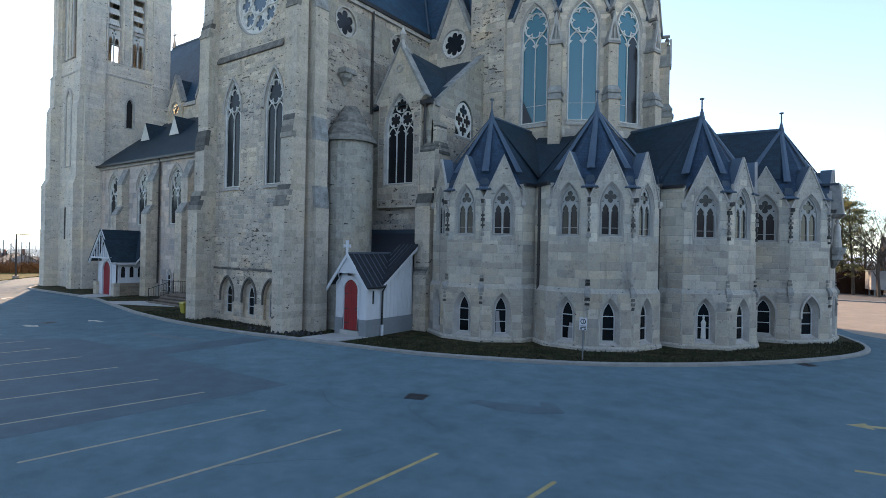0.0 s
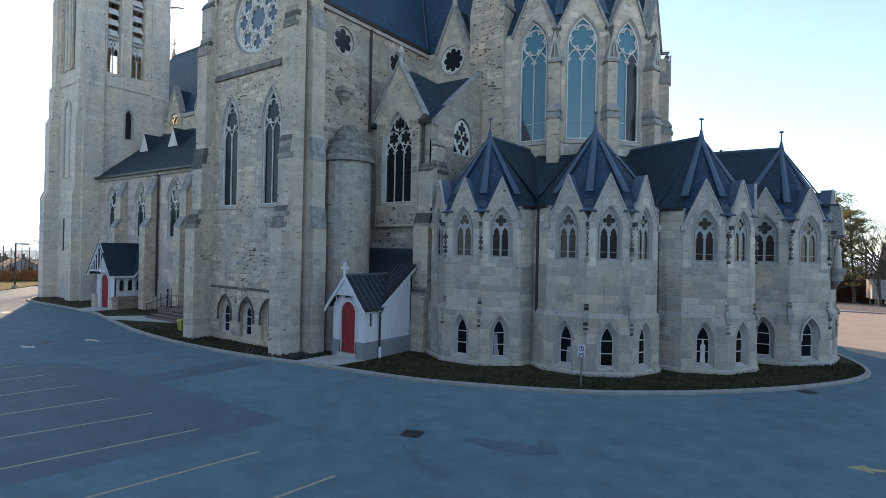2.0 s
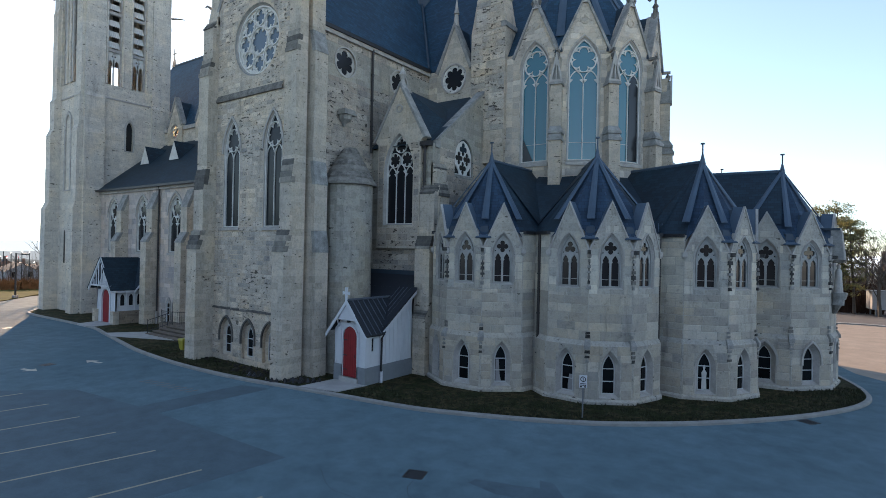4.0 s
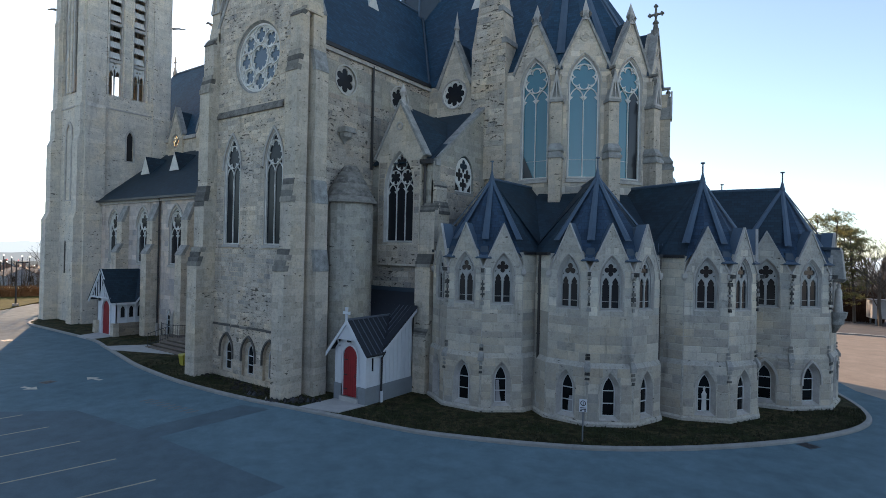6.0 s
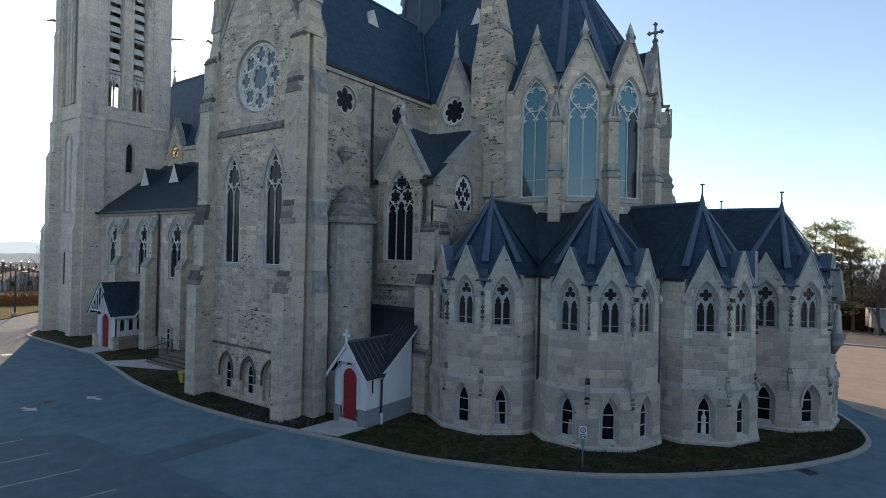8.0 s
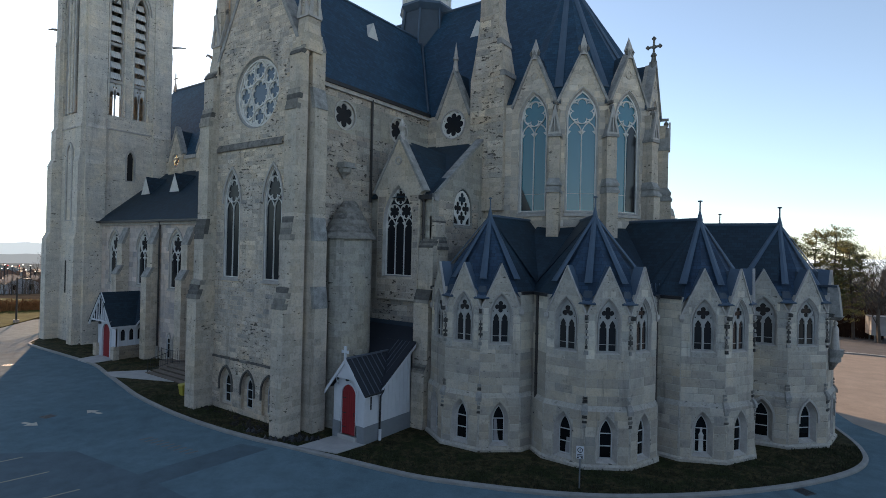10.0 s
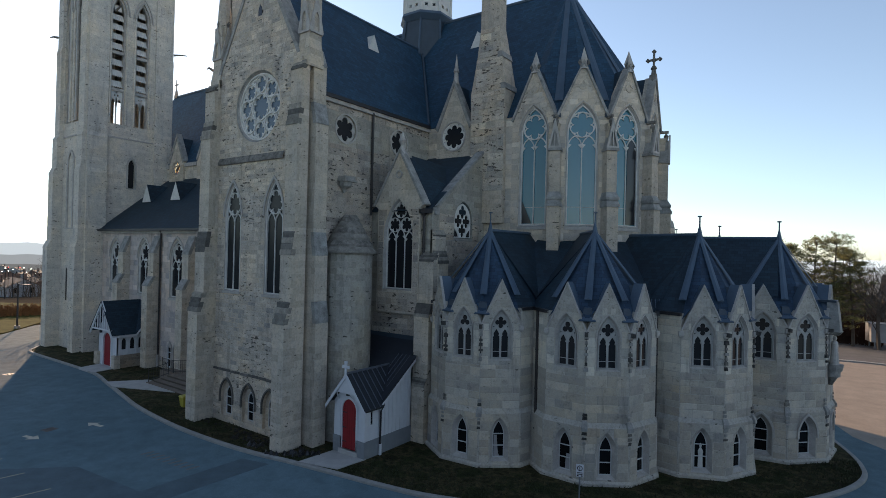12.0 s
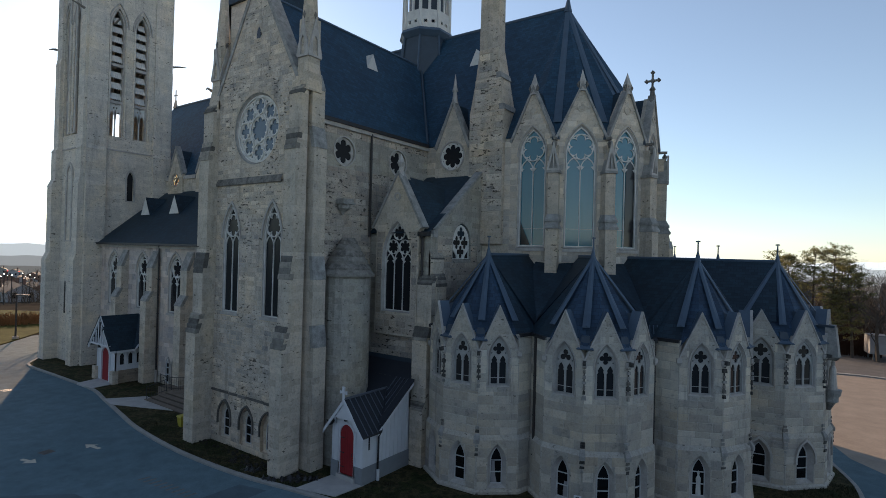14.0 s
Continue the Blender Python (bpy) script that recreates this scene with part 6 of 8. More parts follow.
def tower(y0, y1, near):
    x0, x1 = -63.6, -57.25
    w = 0.9
    top = 42
    ym, xm = (y0 + y1) / 2, (x0 + x1) / 2
    for t, half, cx, cy in ((90, (y1 - y0) / 2, x1, ym), (0, (x1 - x0) / 2, xm, y0), (270, (y1 - y0) / 2, x0, ym), (180, (x1 - x0) / 2, xm, y1)):
        m = wall_at(cx, cy, t)
        lv = [arch(u, 0.66, 21.9, 32.7, 34.5) for u in LIGHTS]
        slit = arch(0.15, 0.32, 15.7, 17.9, 18.6)
        holes = [*lv] + ([slit] if t == 90 else [])
        part("tower_wall", Build().plate([(-half, B0), (half, B0), (half, top), (-half, top)], holes, 0, w), HAZY_TOWER_STONE, church, "tall square stone west tower wall", m)
        if t == 90:
            part("slit_window", Build().plate(slit, [], 0.2, 0.22), GLASS, church, "", m)
            part("surround", Build().plate(arch(0.15, 0.48, 15.6, 17.9, 18.85), [slit], -0.05, 0.03), TRIM, church, "", m)
        for u in LIGHTS:
            if not near or t == 180:
                part("louvre_board", Build().plate(arch(u, 0.66, 21.9, 32.7, 34.5), [], 0.5, 0.55), WEATHERED, church, "", m)
                continue
            hood(0.66, 32.7, 34.5, m @ pose(u, 0, 0), 0.14)
            hood(0.88, 32.7, 34.95, m @ pose(u, 0, 0), 0.10, -0.12)
            for e in (-0.75, 0.75):
                part("shaft", Build().tube([(u + e, -0.05, 21.9), (u + e, -0.05, 32.8)], 0.10, 8), HAZY_TOWER_STONE, church, "", m)
            part("surround", Build().plate(arch(u, 0.68, 21.9, 32.7, 34.5), [arch(u, 0.54, 21.9, 32.7, 34.25)], 0.15, 0.4), TRIM, church, "", m)
            if t == 270:
                part("louvre_board", Build().plate(arch(u, 0.66, 25.4, 32.7, 34.5), [], 0.5, 0.55), WEATHERED, church, "", m)
                continue
            for z in (25.55, 26.6, 27.65, 29.25, 30.2, 31.15, 32.1, 33.0):
                w2 = 0.53 if z < 32.5 else 0.34
                scal = [(u + w2 - 2 * w2 * j / 12, z + (0.0 if j % 2 else 0.09)) for j in range(13)]
                back = [(x, z + 0.72) for x, q in scal]
                b = Build(m).add([(x, 0.28, q) for x, q in scal] + [(x, 0.60, q) for x, q in back] + [(x, 0.31, q - 0.01) for x, q in scal] + [(x, 0.63, q - 0.01) for x, q in back],
                                 [(i + 1, i, 13 + i, 14 + i) for i in range(12)] + [(26 + i, 27 + i, 40 + i, 39 + i) for i in range(12)] + [(i, i + 1, 27 + i, 26 + i) for i in range(12)])
                part("louvre_board", b, PALE, church)
            for z in (25.15, 28.8):
                part("transom", Build().box(u - 0.56, u + 0.56, 0.15, 0.5, z, z + 0.28), TRIM, church, "", m)
            part("mullion", Build().box(u - 0.06, u + 0.06, 0.3, 0.42, 21.9, 25.2), PALE, church, "", m)
            part("tracery", Build().plate([(u - 0.55, 23.7), (u + 0.55, 23.7), (u + 0.55, 25.2), (u - 0.55, 25.2)], [arch(u - 0.29, 0.2, 23.72, 23.9, 24.4, 4), arch(u + 0.29, 0.2, 23.72, 23.9, 24.4, 4), foil(u, 24.75, 4, 0.22)], 0.3, 0.4), PALE, church, "", m)
        part("string_course", Build().box(-half, half, -0.07, 0.1, 20.48, 20.62), TRIM, church, "", m)
        if near:
            for s in (-1, 1):
                # clasping corner buttresses that step in with height
                bw = 1.15 if t == 0 else 1.75
                u = s * (half - bw / 2)
                big = (1.16 if s < 0 else 0.7) if t == 0 else 0.46
                buttress(m @ pose(u, 0, 0), bw, [(B0, 9.6, big), (10.4, 16.9, big * 0.73), (17.6, 20.35, big * 0.5), (20.7, 29.0, big * 0.35), (29.6, top - 2, big * 0.27)], mat=HAZY_TOWER_STONE, cap=HAZY_TOWER_STONE, smooth_caps=True)
    if near:
        for x, y, z, dx, dy in ((x0, y0 - 0.4, 30.7, -1, -0.2), (x1 + 0.3, y1, 30.2, 0.4, 1.0), (x1 + 0.2, y0 + 2.2, 32.8, 1, 0), (x1, y0 - 0.4, 33.4, 0.3, -1)):
            part("gargoyle", Build().tube([(x, y, z), (x + dx * 0.6, y + dy * 0.6, z + 0.15), (x + dx * 1.2, y + dy * 1.2, z + 0.2)], 0.13, 6, 0.05), WEATHERED, church)
        bm = wall_at(xm, y0, 0)
        part("blind_lancet", Build().plate(arch(0, 0.8, 11.5, 18.0, 19.2), [arch(0, 0.55, 11.6, 18.0, 18.9)], -0.12, 0.02), TRIM, church, "", bm)
        part("blind_lancet", Build().plate(arch(0, 0.9, 22, 34, 36), [arch(0, 0.6, 22.1, 34, 35.6)], -0.12, 0.02), TRIM, church, "", bm)
        part("slit_window", Build().plate(arch(-0.5, 0.17, 4.5, 7.4, 7.7), [], -0.01, 0.02), GLASS, church, "", bm)
    part("tower_roof", Build().cone([(x0 - 0.4, y0 - 0.4), (x1 + 0.4, y0 - 0.4), (x1 + 0.4, y1 + 0.4), (x0 - 0.4, y1 + 0.4)], top, (xm, ym, top + 16)), SLATE, church, "slate tower spire")


tower(21.9, 29.85, True)
tower(2 * YC - 29.85, 2 * YC - 21.9, False)
downpipe(-57.1, 28.4, 16.9, 20.3, shoe=False, head=False)

# ---- white annex with the red door ----
def annex():
    t = thing("annex", "white clapboard church annex with a red arched door", "annex", pose(-19.4, 20.5, GZ))
    x0, x1, yf, yl, yb = -20.42, -18.30, 19.5, 20.45, 23.1
    xc = (x0 + x1) / 2
    zb = GZ + 0.05
    m = wall_at(xc, yf, 0)
    half = (x1 - x0) / 2
    dr = arch(0.0, 0.50, 0.18, 2.15, 2.72, 10)
    part("front_wall", Build().plate([(-half, 0.75), (-0.5, 0.75), *arch(0, 0.5, 0.75, 2.15, 2.72, 10)[2:][::-1], (0.5, 0.75), (half, 0.75), (half, 2.5), (0, 3.75), (-half, 2.5)], [], 0, 0.12), WHITE, t, "", m)
    for u0, u1 in ((-half - 0.03, -0.5), (0.5, half + 0.03)):
        part("plinth", Build().box(u0, u1, -0.03, 0.12, zb, 0.75), GREY_WOOD, t, "grey painted plinth", m)
    door = part("door", Build().plate(arch(0, 0.48, 0.18, 2.15, 2.68, 10), [], 0.04, 0.09), RED, t, "red painted arched wooden door", m)
    for k in range(1, 6):
        part("door_groove", Build().box(-0.48 + k * 0.16 - 0.006, -0.48 + k * 0.16 + 0.006, 0.034, 0.045, 0.2, 2.3), RED_DARK, door, "", m)
    part("door_handle", Build().tube([(0.36, 0.04, 1.15), (0.36, -0.03, 1.17), (0.36, -0.03, 1.3), (0.36, 0.04, 1.32)], 0.012, 6), DARK_METAL, door, "", m)
    for z in (0.5, 1.2, 1.95):
        part("hinge", Build().box(-0.47, -0.22, 0.028, 0.045, z, z + 0.045), DARK_METAL, door, "", m)
    part("door_frame", Build().plate(arch(0, 0.57, 0.16, 2.15, 2.82, 10), [arch(0, 0.48, 0.17, 2.15, 2.68, 10)], -0.03, 0.05), WHITE, t, "", m)
    part("door_sill", Build().box(-0.62, 0.62, -0.12, 0.1, zb, 0.17), PAVING, t, "", m)
    # side wall, with the rear part rising under the lean-to
    sm = wall_at(x1, (yf + yb) / 2, 90)
    ym = (yf + yb) / 2
    part("side_wall", Build().plate([(yf - ym, 0.75), (yb - ym, 0.75), (yb - ym, 4.43), (yl - ym, 2.45), (yf - ym, 2.45)], [[(yf + 0.42 - ym, 1.5), (yf + 0.56 - ym, 1.5), (yf + 0.56 - ym, 2.15), (yf + 0.42 - ym, 2.15)]], 0, 0.12), WHITE, t, "", sm)
    part("window", Build().box(yf + 0.42 - ym, yf + 0.56 - ym, 0.04, 0.06, 1.5, 2.15), GLASS, t, "narrow slit window", sm)
    part("plinth", Build().box(yf - ym, yb - ym, -0.03, 0.12, zb, 0.75), GREY_WOOD, t, "grey painted plinth", sm)
    for k in range(12):
        y = yl + 0.2 + k * 0.3
        if y < yb - 0.1:
            part("batten", Build().box(y - ym - 0.02, y - ym + 0.02, -0.018, 0.01, 0.76, 2.35 + (y - yl) * 0.746), WHITE, t, "", sm)
    for k in range(7):
        u = -half + 0.12 + k * (2 * half - 0.24) / 6
        if abs(u) > 0.6:
            part("batten", Build().box(u - 0.02, u + 0.02, -0.018, 0.01, 0.76, 2.5), WHITE, t, "", m)
    part("back_wall", Build().box(x0 + 0.11, x1, yb - 0.1, yb, zb, 4.3), WHITE, t)
    part("side_wall", Build().box(x0, x0 + 0.1, yf + 0.13, yb, zb, 2.5), WHITE, t)
    # front roof with standing seams
    e, zr, ze = half + 0.30, 3.98, 2.36
    yr = 22.4
    for s in (-1, 1):
        part("roof_slope", Build().add([(xc + s * e, yf - 0.3, ze), (xc, yf - 0.3, zr), (xc, yr, zr), (xc + s * e, yl + 0.15, ze), (xc + s * e, yf - 0.3, ze - 0.06), (xc, yf - 0.3, zr - 0.06)],
                                       [(0, 1, 2, 3) if s < 0 else (3, 2, 1, 0), (0, 4, 5, 1) if s < 0 else (1, 5, 4, 0)]), METAL_ROOF, t, "dark standing-seam roof")
        part("bargeboard", Build().add([(xc + s * (e + 0.05), yf - 0.34, ze - 0.10), (xc, yf - 0.34, zr + 0.03), (xc, yf - 0.34, zr - 0.2), (xc + s * (e + 0.05), yf - 0.34, ze - 0.3), (xc + s * (e + 0.05), yf - 0.28, ze - 0.10), (xc, yf - 0.28, zr + 0.03), (xc, yf - 0.28, zr - 0.2), (xc + s * (e + 0.05), yf - 0.28, ze - 0.3)],
                                       [(0, 1, 2, 3), (4, 7, 6, 5), (0, 4, 5, 1), (3, 2, 6, 7), (0, 3, 7, 4)]), WHITE, t)
        for k in range(1, 8):
            y = yf - 0.3 + k * 0.36
            f = max(0.0, min(1.0, (yr - y) / (yr - yl - 0.15)))
            lo = (xc + s * e * f, y, zr + (ze - zr) * f)
            part("roof_seam", Build().tube([(lo[0], y, lo[2] + 0.03), (xc, y, zr + 0.03)], 0.026, 4), SEAM, t)
    part("gable_board", Build().plate([(-0.62, 3.0), (0.62, 3.0), (0, 3.86)], [], -0.27, -0.22), WHITE, t, "", m)
    for s in (-1, 1):
        part("bracket", Build().tube([(s * 0.62, -0.28, 3.05), (s * 0.72, -0.15, 2.8), (s * 0.74, -0.02, 2.6)], 0.03, 6), WHITE, t, "", m)
    # lean-to roof
    part("lean_to_roof", Build().add([(x0 - 0.3, yl - 0.1, 2.42), (x1 + 0.22, yl - 0.1, 2.42), (x1 + 0.22, yb, 4.46), (-22.3, yb, 4.46), (-22.3, 22.75, 4.20), (x0 - 0.3, 22.3, 3.867), (x1 + 0.22, yl - 0.1, 2.34), (x1 + 0.22, yb, 4.38)], [(0, 1, 2, 3, 4, 5), (1, 6, 7, 2)]), METAL_ROOF, t, "dark standing-seam roof")
    part("rake_board", Build().add([(x1 + 0.2, yl - 0.1, 2.36), (x1 + 0.2, yb, 4.40), (x1 + 0.2, yb, 4.20), (x1 + 0.2, yl - 0.1, 2.18), (x1 + 0.25, yl - 0.1, 2.36), (x1 + 0.25, yb, 4.40), (x1 + 0.25, yb, 4.20), (x1 + 0.25, yl - 0.1, 2.18)], [(0, 3, 2, 1), (4, 5, 6, 7), (0, 1, 5, 4), (3, 7, 6, 2), (0, 4, 7, 3)]), WHITE, t)
    for k in range(6):
        x = xc + 0.1 + k * 0.27
        if x < x1 + 0.15:
            part("roof_seam", Build().tube([(x, yl + 0.6 + (x1 - x) * 1.2, 2.98 + (x1 - x) * 0.86), (x, yb, 4.49)], 0.022, 4), SEAM, t)
    part("lean_to_roof", Build().add([(-22.3, yb + 0.004, 4.46), (x1 - 0.12, yb + 0.004, 4.46), (x1 - 0.12, 24.04, 5.15), (-22.3, 24.04, 5.15), (x1 - 0.12, yb + 0.004, 4.36), (x1 - 0.12, 24.04, 5.05)], [(0, 1, 2, 3), (1, 4, 5, 2)]), METAL_ROOF, t, "dark standing-seam roof")
    part("ridge_cap", Build().tube([(xc, yf - 0.32, zr + 0.02), (xc, yr, zr + 0.02)], 0.06, 6), SEAM, t)
    part("flashing", Build().add([(-22.3, 23.99, 5.02), (x1 - 0.10, 23.99, 5.02), (x1 - 0.10, 24.03, 5.36), (-22.3, 24.03, 5.36), (x1 - 0.10, 24.07, 5.02), (x1 - 0.10, 24.07, 5.36)], [(0, 1, 2, 3), (1, 4, 5, 2)]), LEAD_DARK, t, "lead flashing against the wall")
    part("rake_flashing", Build().add([(x1 - 0.12, yl + 0.15, 2.70), (x1 + 0.27, yl + 0.15, 2.70), (x1 + 0.27, yb, 4.53), (x1 - 0.12, yb, 4.53), (x1 + 0.27, yl + 0.15, 2.58), (x1 + 0.27, yb, 4.41)], [(0, 1, 2, 3), (1, 4, 5, 2)]), METAL_ROOF, t)
    part("valley_flashing", Build().tube([(x1 + 0.2, yl + 0.08, 2.46), (xc + 0.05, 22.3, 4.0)], 0.04, 6), METAL_ROOF, t)
    part("corner_board", Build().box(x1 - 0.10, x1 + 0.015, yf - 0.015, yf + 0.10, 0.75, 2.47), WHITE, t)
    part("gutter", Build().tube([(x1 + 0.26, yf - 0.25, 2.33), (x1 + 0.26, yl + 0.1, 2.33)], 0.06, 8), DARK_METAL, t)
    pp = part("downpipe", Build().tube([(x1 + 0.26, yl + 0.05, 2.3), (x1 + 0.12, yl + 0.08, 2.1), (x1 + 0.10, yl + 0.08, 0.2)], 0.05, 8), DARK_METAL, t)
    part("pipe_shoe", Build().loft(gon(x1 + 0.12, yl + 0.08, 0.08, 8), GZ + 0.1, gon(x1 + 0.12, yl + 0.08, 0.08, 8), GZ + 0.65), WHITE, pp)
    cr = Build(m)
    cr.plate([(-0.05, 3.9), (0.05, 3.9), (0.05, 4.3), (0.22, 4.26), (0.22, 4.42), (0.06, 4.39), (0.08, 4.62), (-0.08, 4.62), (-0.06, 4.39), (-0.22, 4.42), (-0.22, 4.26), (-0.05, 4.3)], [], -0.36, -0.28)
    part("cross", cr, WHITE, t, "white painted wooden cross")
    part("lantern", Build(m).box(-0.06, 0.06, -0.2, -0.05, 2.88, 3.08).cone(gon(0, -0.12, 0.11, 4, 45), 3.08, (0, -0.12, 3.2)), DARK_METAL, t, "small black door lantern")


annex()


# ---- wooden entrance porch by the tower ----
def porch():
    t = thing("entrance_porch", "white timber gothic entrance porch with a red door", "porch", pose(-49.2, 21.5, GZ))
    x0, x1, yf, yb = -50.9, -47.55, 20.85, 23.4
    xc = (x0 + x1) / 2
    half = (x1 - x0) / 2
    m = wall_at(xc, yf, 0)
    part("front_wall", Build().plate([(-half, GZ), (half, GZ), (half, 2.8), (0, 4.9), (-half, 2.8)], [arch(0.05, 0.72, GZ + 0.02, 2.0, 2.72)], 0, 0.15), WHITE, t, "", m)
    door = part("door", Build().plate(arch(0.05, 0.70, GZ + 0.1, 2.0, 2.70), [], 0.05, 0.1), RED, t, "red painted pointed door", m)
    part("door_frame", Build().plate(arch(0.05, 0.86, GZ + 0.08, 2.0, 2.95), [arch(0.05, 0.70, GZ + 0.1, 2.0, 2.70)], -0.08, 0.05), WHITE, t, "", m)
    for s in (-1, 1):
        part("stone_base", Build().box(s * (half - 0.05) - 0.28, s * (half - 0.05) + 0.28, -0.25, 0.2, GZ, 0.95), STONE, t, "stone porch base", m)
        part("bargeboard", Build().add([(s * (half + 0.45), -0.55, 2.72), (0, -0.55, 5.36), (0, -0.55, 5.1), (s * (half + 0.38), -0.55, 2.52), (s * (half + 0.45), -0.45, 2.72), (0, -0.45, 5.36), (0, -0.45, 5.1), (s * (half + 0.38), -0.45, 2.52)], [(0, 1, 2, 3), (4, 7, 6, 5), (0, 4, 5, 1), (3, 2, 6, 7)]), WHITE, t, "", m)
        for k in range(3):
            part("gable_strut", Build().tube([(s * (0.25 + 0.42 * k), -0.5, 3.05), (s * (0.25 + 0.42 * k), -0.5, 4.75 - 0.62 * k)], 0.05, 6), WHITE, t, "", m)
        part("roof_slope", Build().add([(s * (half + 0.5), -0.6, 2.68), (0, -0.6, 5.35), (0, yb - yf, 5.35), (s * (half + 0.5), yb - yf, 2.68)], [(0, 1, 2, 3)]), SLATE, t, "dark slate porch roof", m)
    part("gable_beam", Build().box(-half - 0.2, half + 0.2, -0.55, -0.45, 2.95, 3.08), WHITE, t, "", m)
    sm = wall_at(x1, (yf + yb) / 2, 90)
    ops = [arch(u, 0.17, 1.4, 2.05, 2.35, 4) for u in (-0.72, -0.05, 0.62)]
    part("side_wall", Build().plate([(-1.27, 0.95), (1.27, 0.95), (1.27, 2.8), (-1.27, 2.8)], ops, 0, 0.15), WHITE, t, "", sm)
    for o in ops:
        part("window", Build().plate(o, [], 0.06, 0.08), GLASS, t, "small pointed porch window", sm)
    for u in (-1.1, -0.38, 0.28, 0.95):
        part("batten", Build().box(u - 0.06, u + 0.06, -0.04, 0.02, 0.95, 2.75), WHITE, t, "", sm)
    part("stone_base", Build().box(-1.27, 1.27, -0.1, 0.2, GZ, 0.95), PORCH_BASE, t, "brown stone porch base", sm)
    part("back_wall", Build().box(x0, x0 + 0.1, yf, yb, GZ, 2.8), WHITE, t)
    # raking end of the roof against the aisle
    part("roof_slope", Build().add([(half + 0.5, 1.25, 2.68), (half + 0.5, yb - yf, 4.35), (0.05, yb - yf, 5.36), (half + 0.5, 1.25, 2.60), (half + 0.5, yb - yf, 4.27)], [(0, 1, 2), (0, 3, 4, 1)]), SLATE, t, "", m)
    part("rake_board", Build().add([(half + 0.51, 1.25, 2.62), (half + 0.51, yb - yf, 4.27), (half + 0.51, yb - yf, 4.07), (half + 0.51, 1.25, 2.42), (half + 0.56, 1.25, 2.62), (half + 0.56, yb - yf, 4.27), (half + 0.56, yb - yf, 4.07), (half + 0.56, 1.25, 2.42)], [(0, 3, 2, 1), (4, 5, 6, 7), (0, 1, 5, 4), (3, 7, 6, 2), (0, 4, 7, 3)]), WHITE, t, "", m)
    part("eave_board", Build().box(half + 0.46, half + 0.52, -0.55, 1.27, 2.50, 2.64), WHITE, t, "", m)
    part("side_wall", Build().plate([(0.05, 2.8), (1.27, 2.8), (1.27, 4.1)], [], -0.02, 0.12), WHITE, t, "", sm)
    part("lantern", Build(m).box(-0.1, 0.1, -0.6, -0.45, 2.75, 2.98), DARK_METAL, t, "small black porch lantern")


porch()

# ---- stone steps with iron railings ----
steps = thing("stone_steps", "brown-grey stone steps up to a side door", "steps", pose(-39, 21.3, GZ))
for k in range(4):
    x0, y0, z0 = -40.9 + 0.28 * k, 20.05 + 0.36 * k, GZ + 0.04 + 0.17 * k
    step = part("step", Build().box(x0 + 0.03, -33.2, y0 + 0.03, 23.4, z0, z0 + 0.12), SHADED_RISER, steps)
    part("tread", Build().box(x0, -33.2, y0, 23.4, z0 + 0.12, z0 + 0.17), STEP_STONE, step)


def railing(points, label):
    """An iron railing with balusters along a line of (x, y, z)."""
    t = thing("iron_railing", label, "railing", pose(*points[0]), "step railings")
    for h in (0.12, 0.92):
        part("rail", Build().tube([(x, y, z + h) for x, y, z in points], 0.022, 6), DARK_METAL, t)
    for (ax, ay, az), (bx, by, bz) in zip(points, points[1:]):
        n = max(2, int(math.dist((ax, ay, az), (bx, by, bz)) / 0.16))
        for k in range(n + 1):
            f = k / n
            x, y, z = ax + (bx - ax) * f, ay + (by - ay) * f, az + (bz - az) * f
            part("post" if k in (0, n) else "baluster", Build().tube([(x, y, z), (x, y, z + (1.0 if k in (0, n) else 0.92))], 0.025 if k in (0, n) else 0.011, 5), DARK_METAL, t)


part("landing", Build().box(-41.7, -33.2, 21.45, 23.4, GZ + 0.04, 0.57), STEP_STONE, steps)
railing([(-40.75, 20.15, GZ + 0.21), (-39.95, 21.2, 0.50)], "black iron railing beside the stone steps")
railing([(-41.5, 21.52, 0.57), (-39.9, 21.55, 0.57), (-38.6, 22.75, 0.57)], "black iron landing railing with thin balusters")

# ---- grass tufts on the lawn ----
rng = random.Random(17)
gt = Build()
for k in range(5200):
    i = rng.randrange(30, len(KIN) - 30)
    f, dpt = rng.random(), 0.05 + 2.6 * rng.random() ** 1.6
    (ax, ay), (bx, by) = KIN[i], KIN[i + 1]
    t = Vector((bx - ax, by - ay)).normalized()
    x, y = ax + (bx - ax) * f - t.y * dpt, ay + (by - ay) * f + t.x * dpt
    if -20.7 < x < -18.1 or -51 < x < -47 or -43.6 < x < -35.5 or y > 36:
        continue
    for j in range(3):
        a, h = rng.uniform(0, 6.28), rng.uniform(0.05, 0.13)
        w = rng.uniform(0.012, 0.03)
        gt.add([(x - w * math.cos(a), y - w * math.sin(a), GZ + 0.095), (x + w * math.cos(a), y + w * math.sin(a), GZ + 0.095), (x + rng.uniform(-0.06, 0.06), y + rng.uniform(-0.06, 0.06), GZ + 0.1 + h)], [(0, 1, 2)])
tagged(part("grass", gt, BLADES, None), "short uneven tufts of winter grass", "grass", kind="stuff")

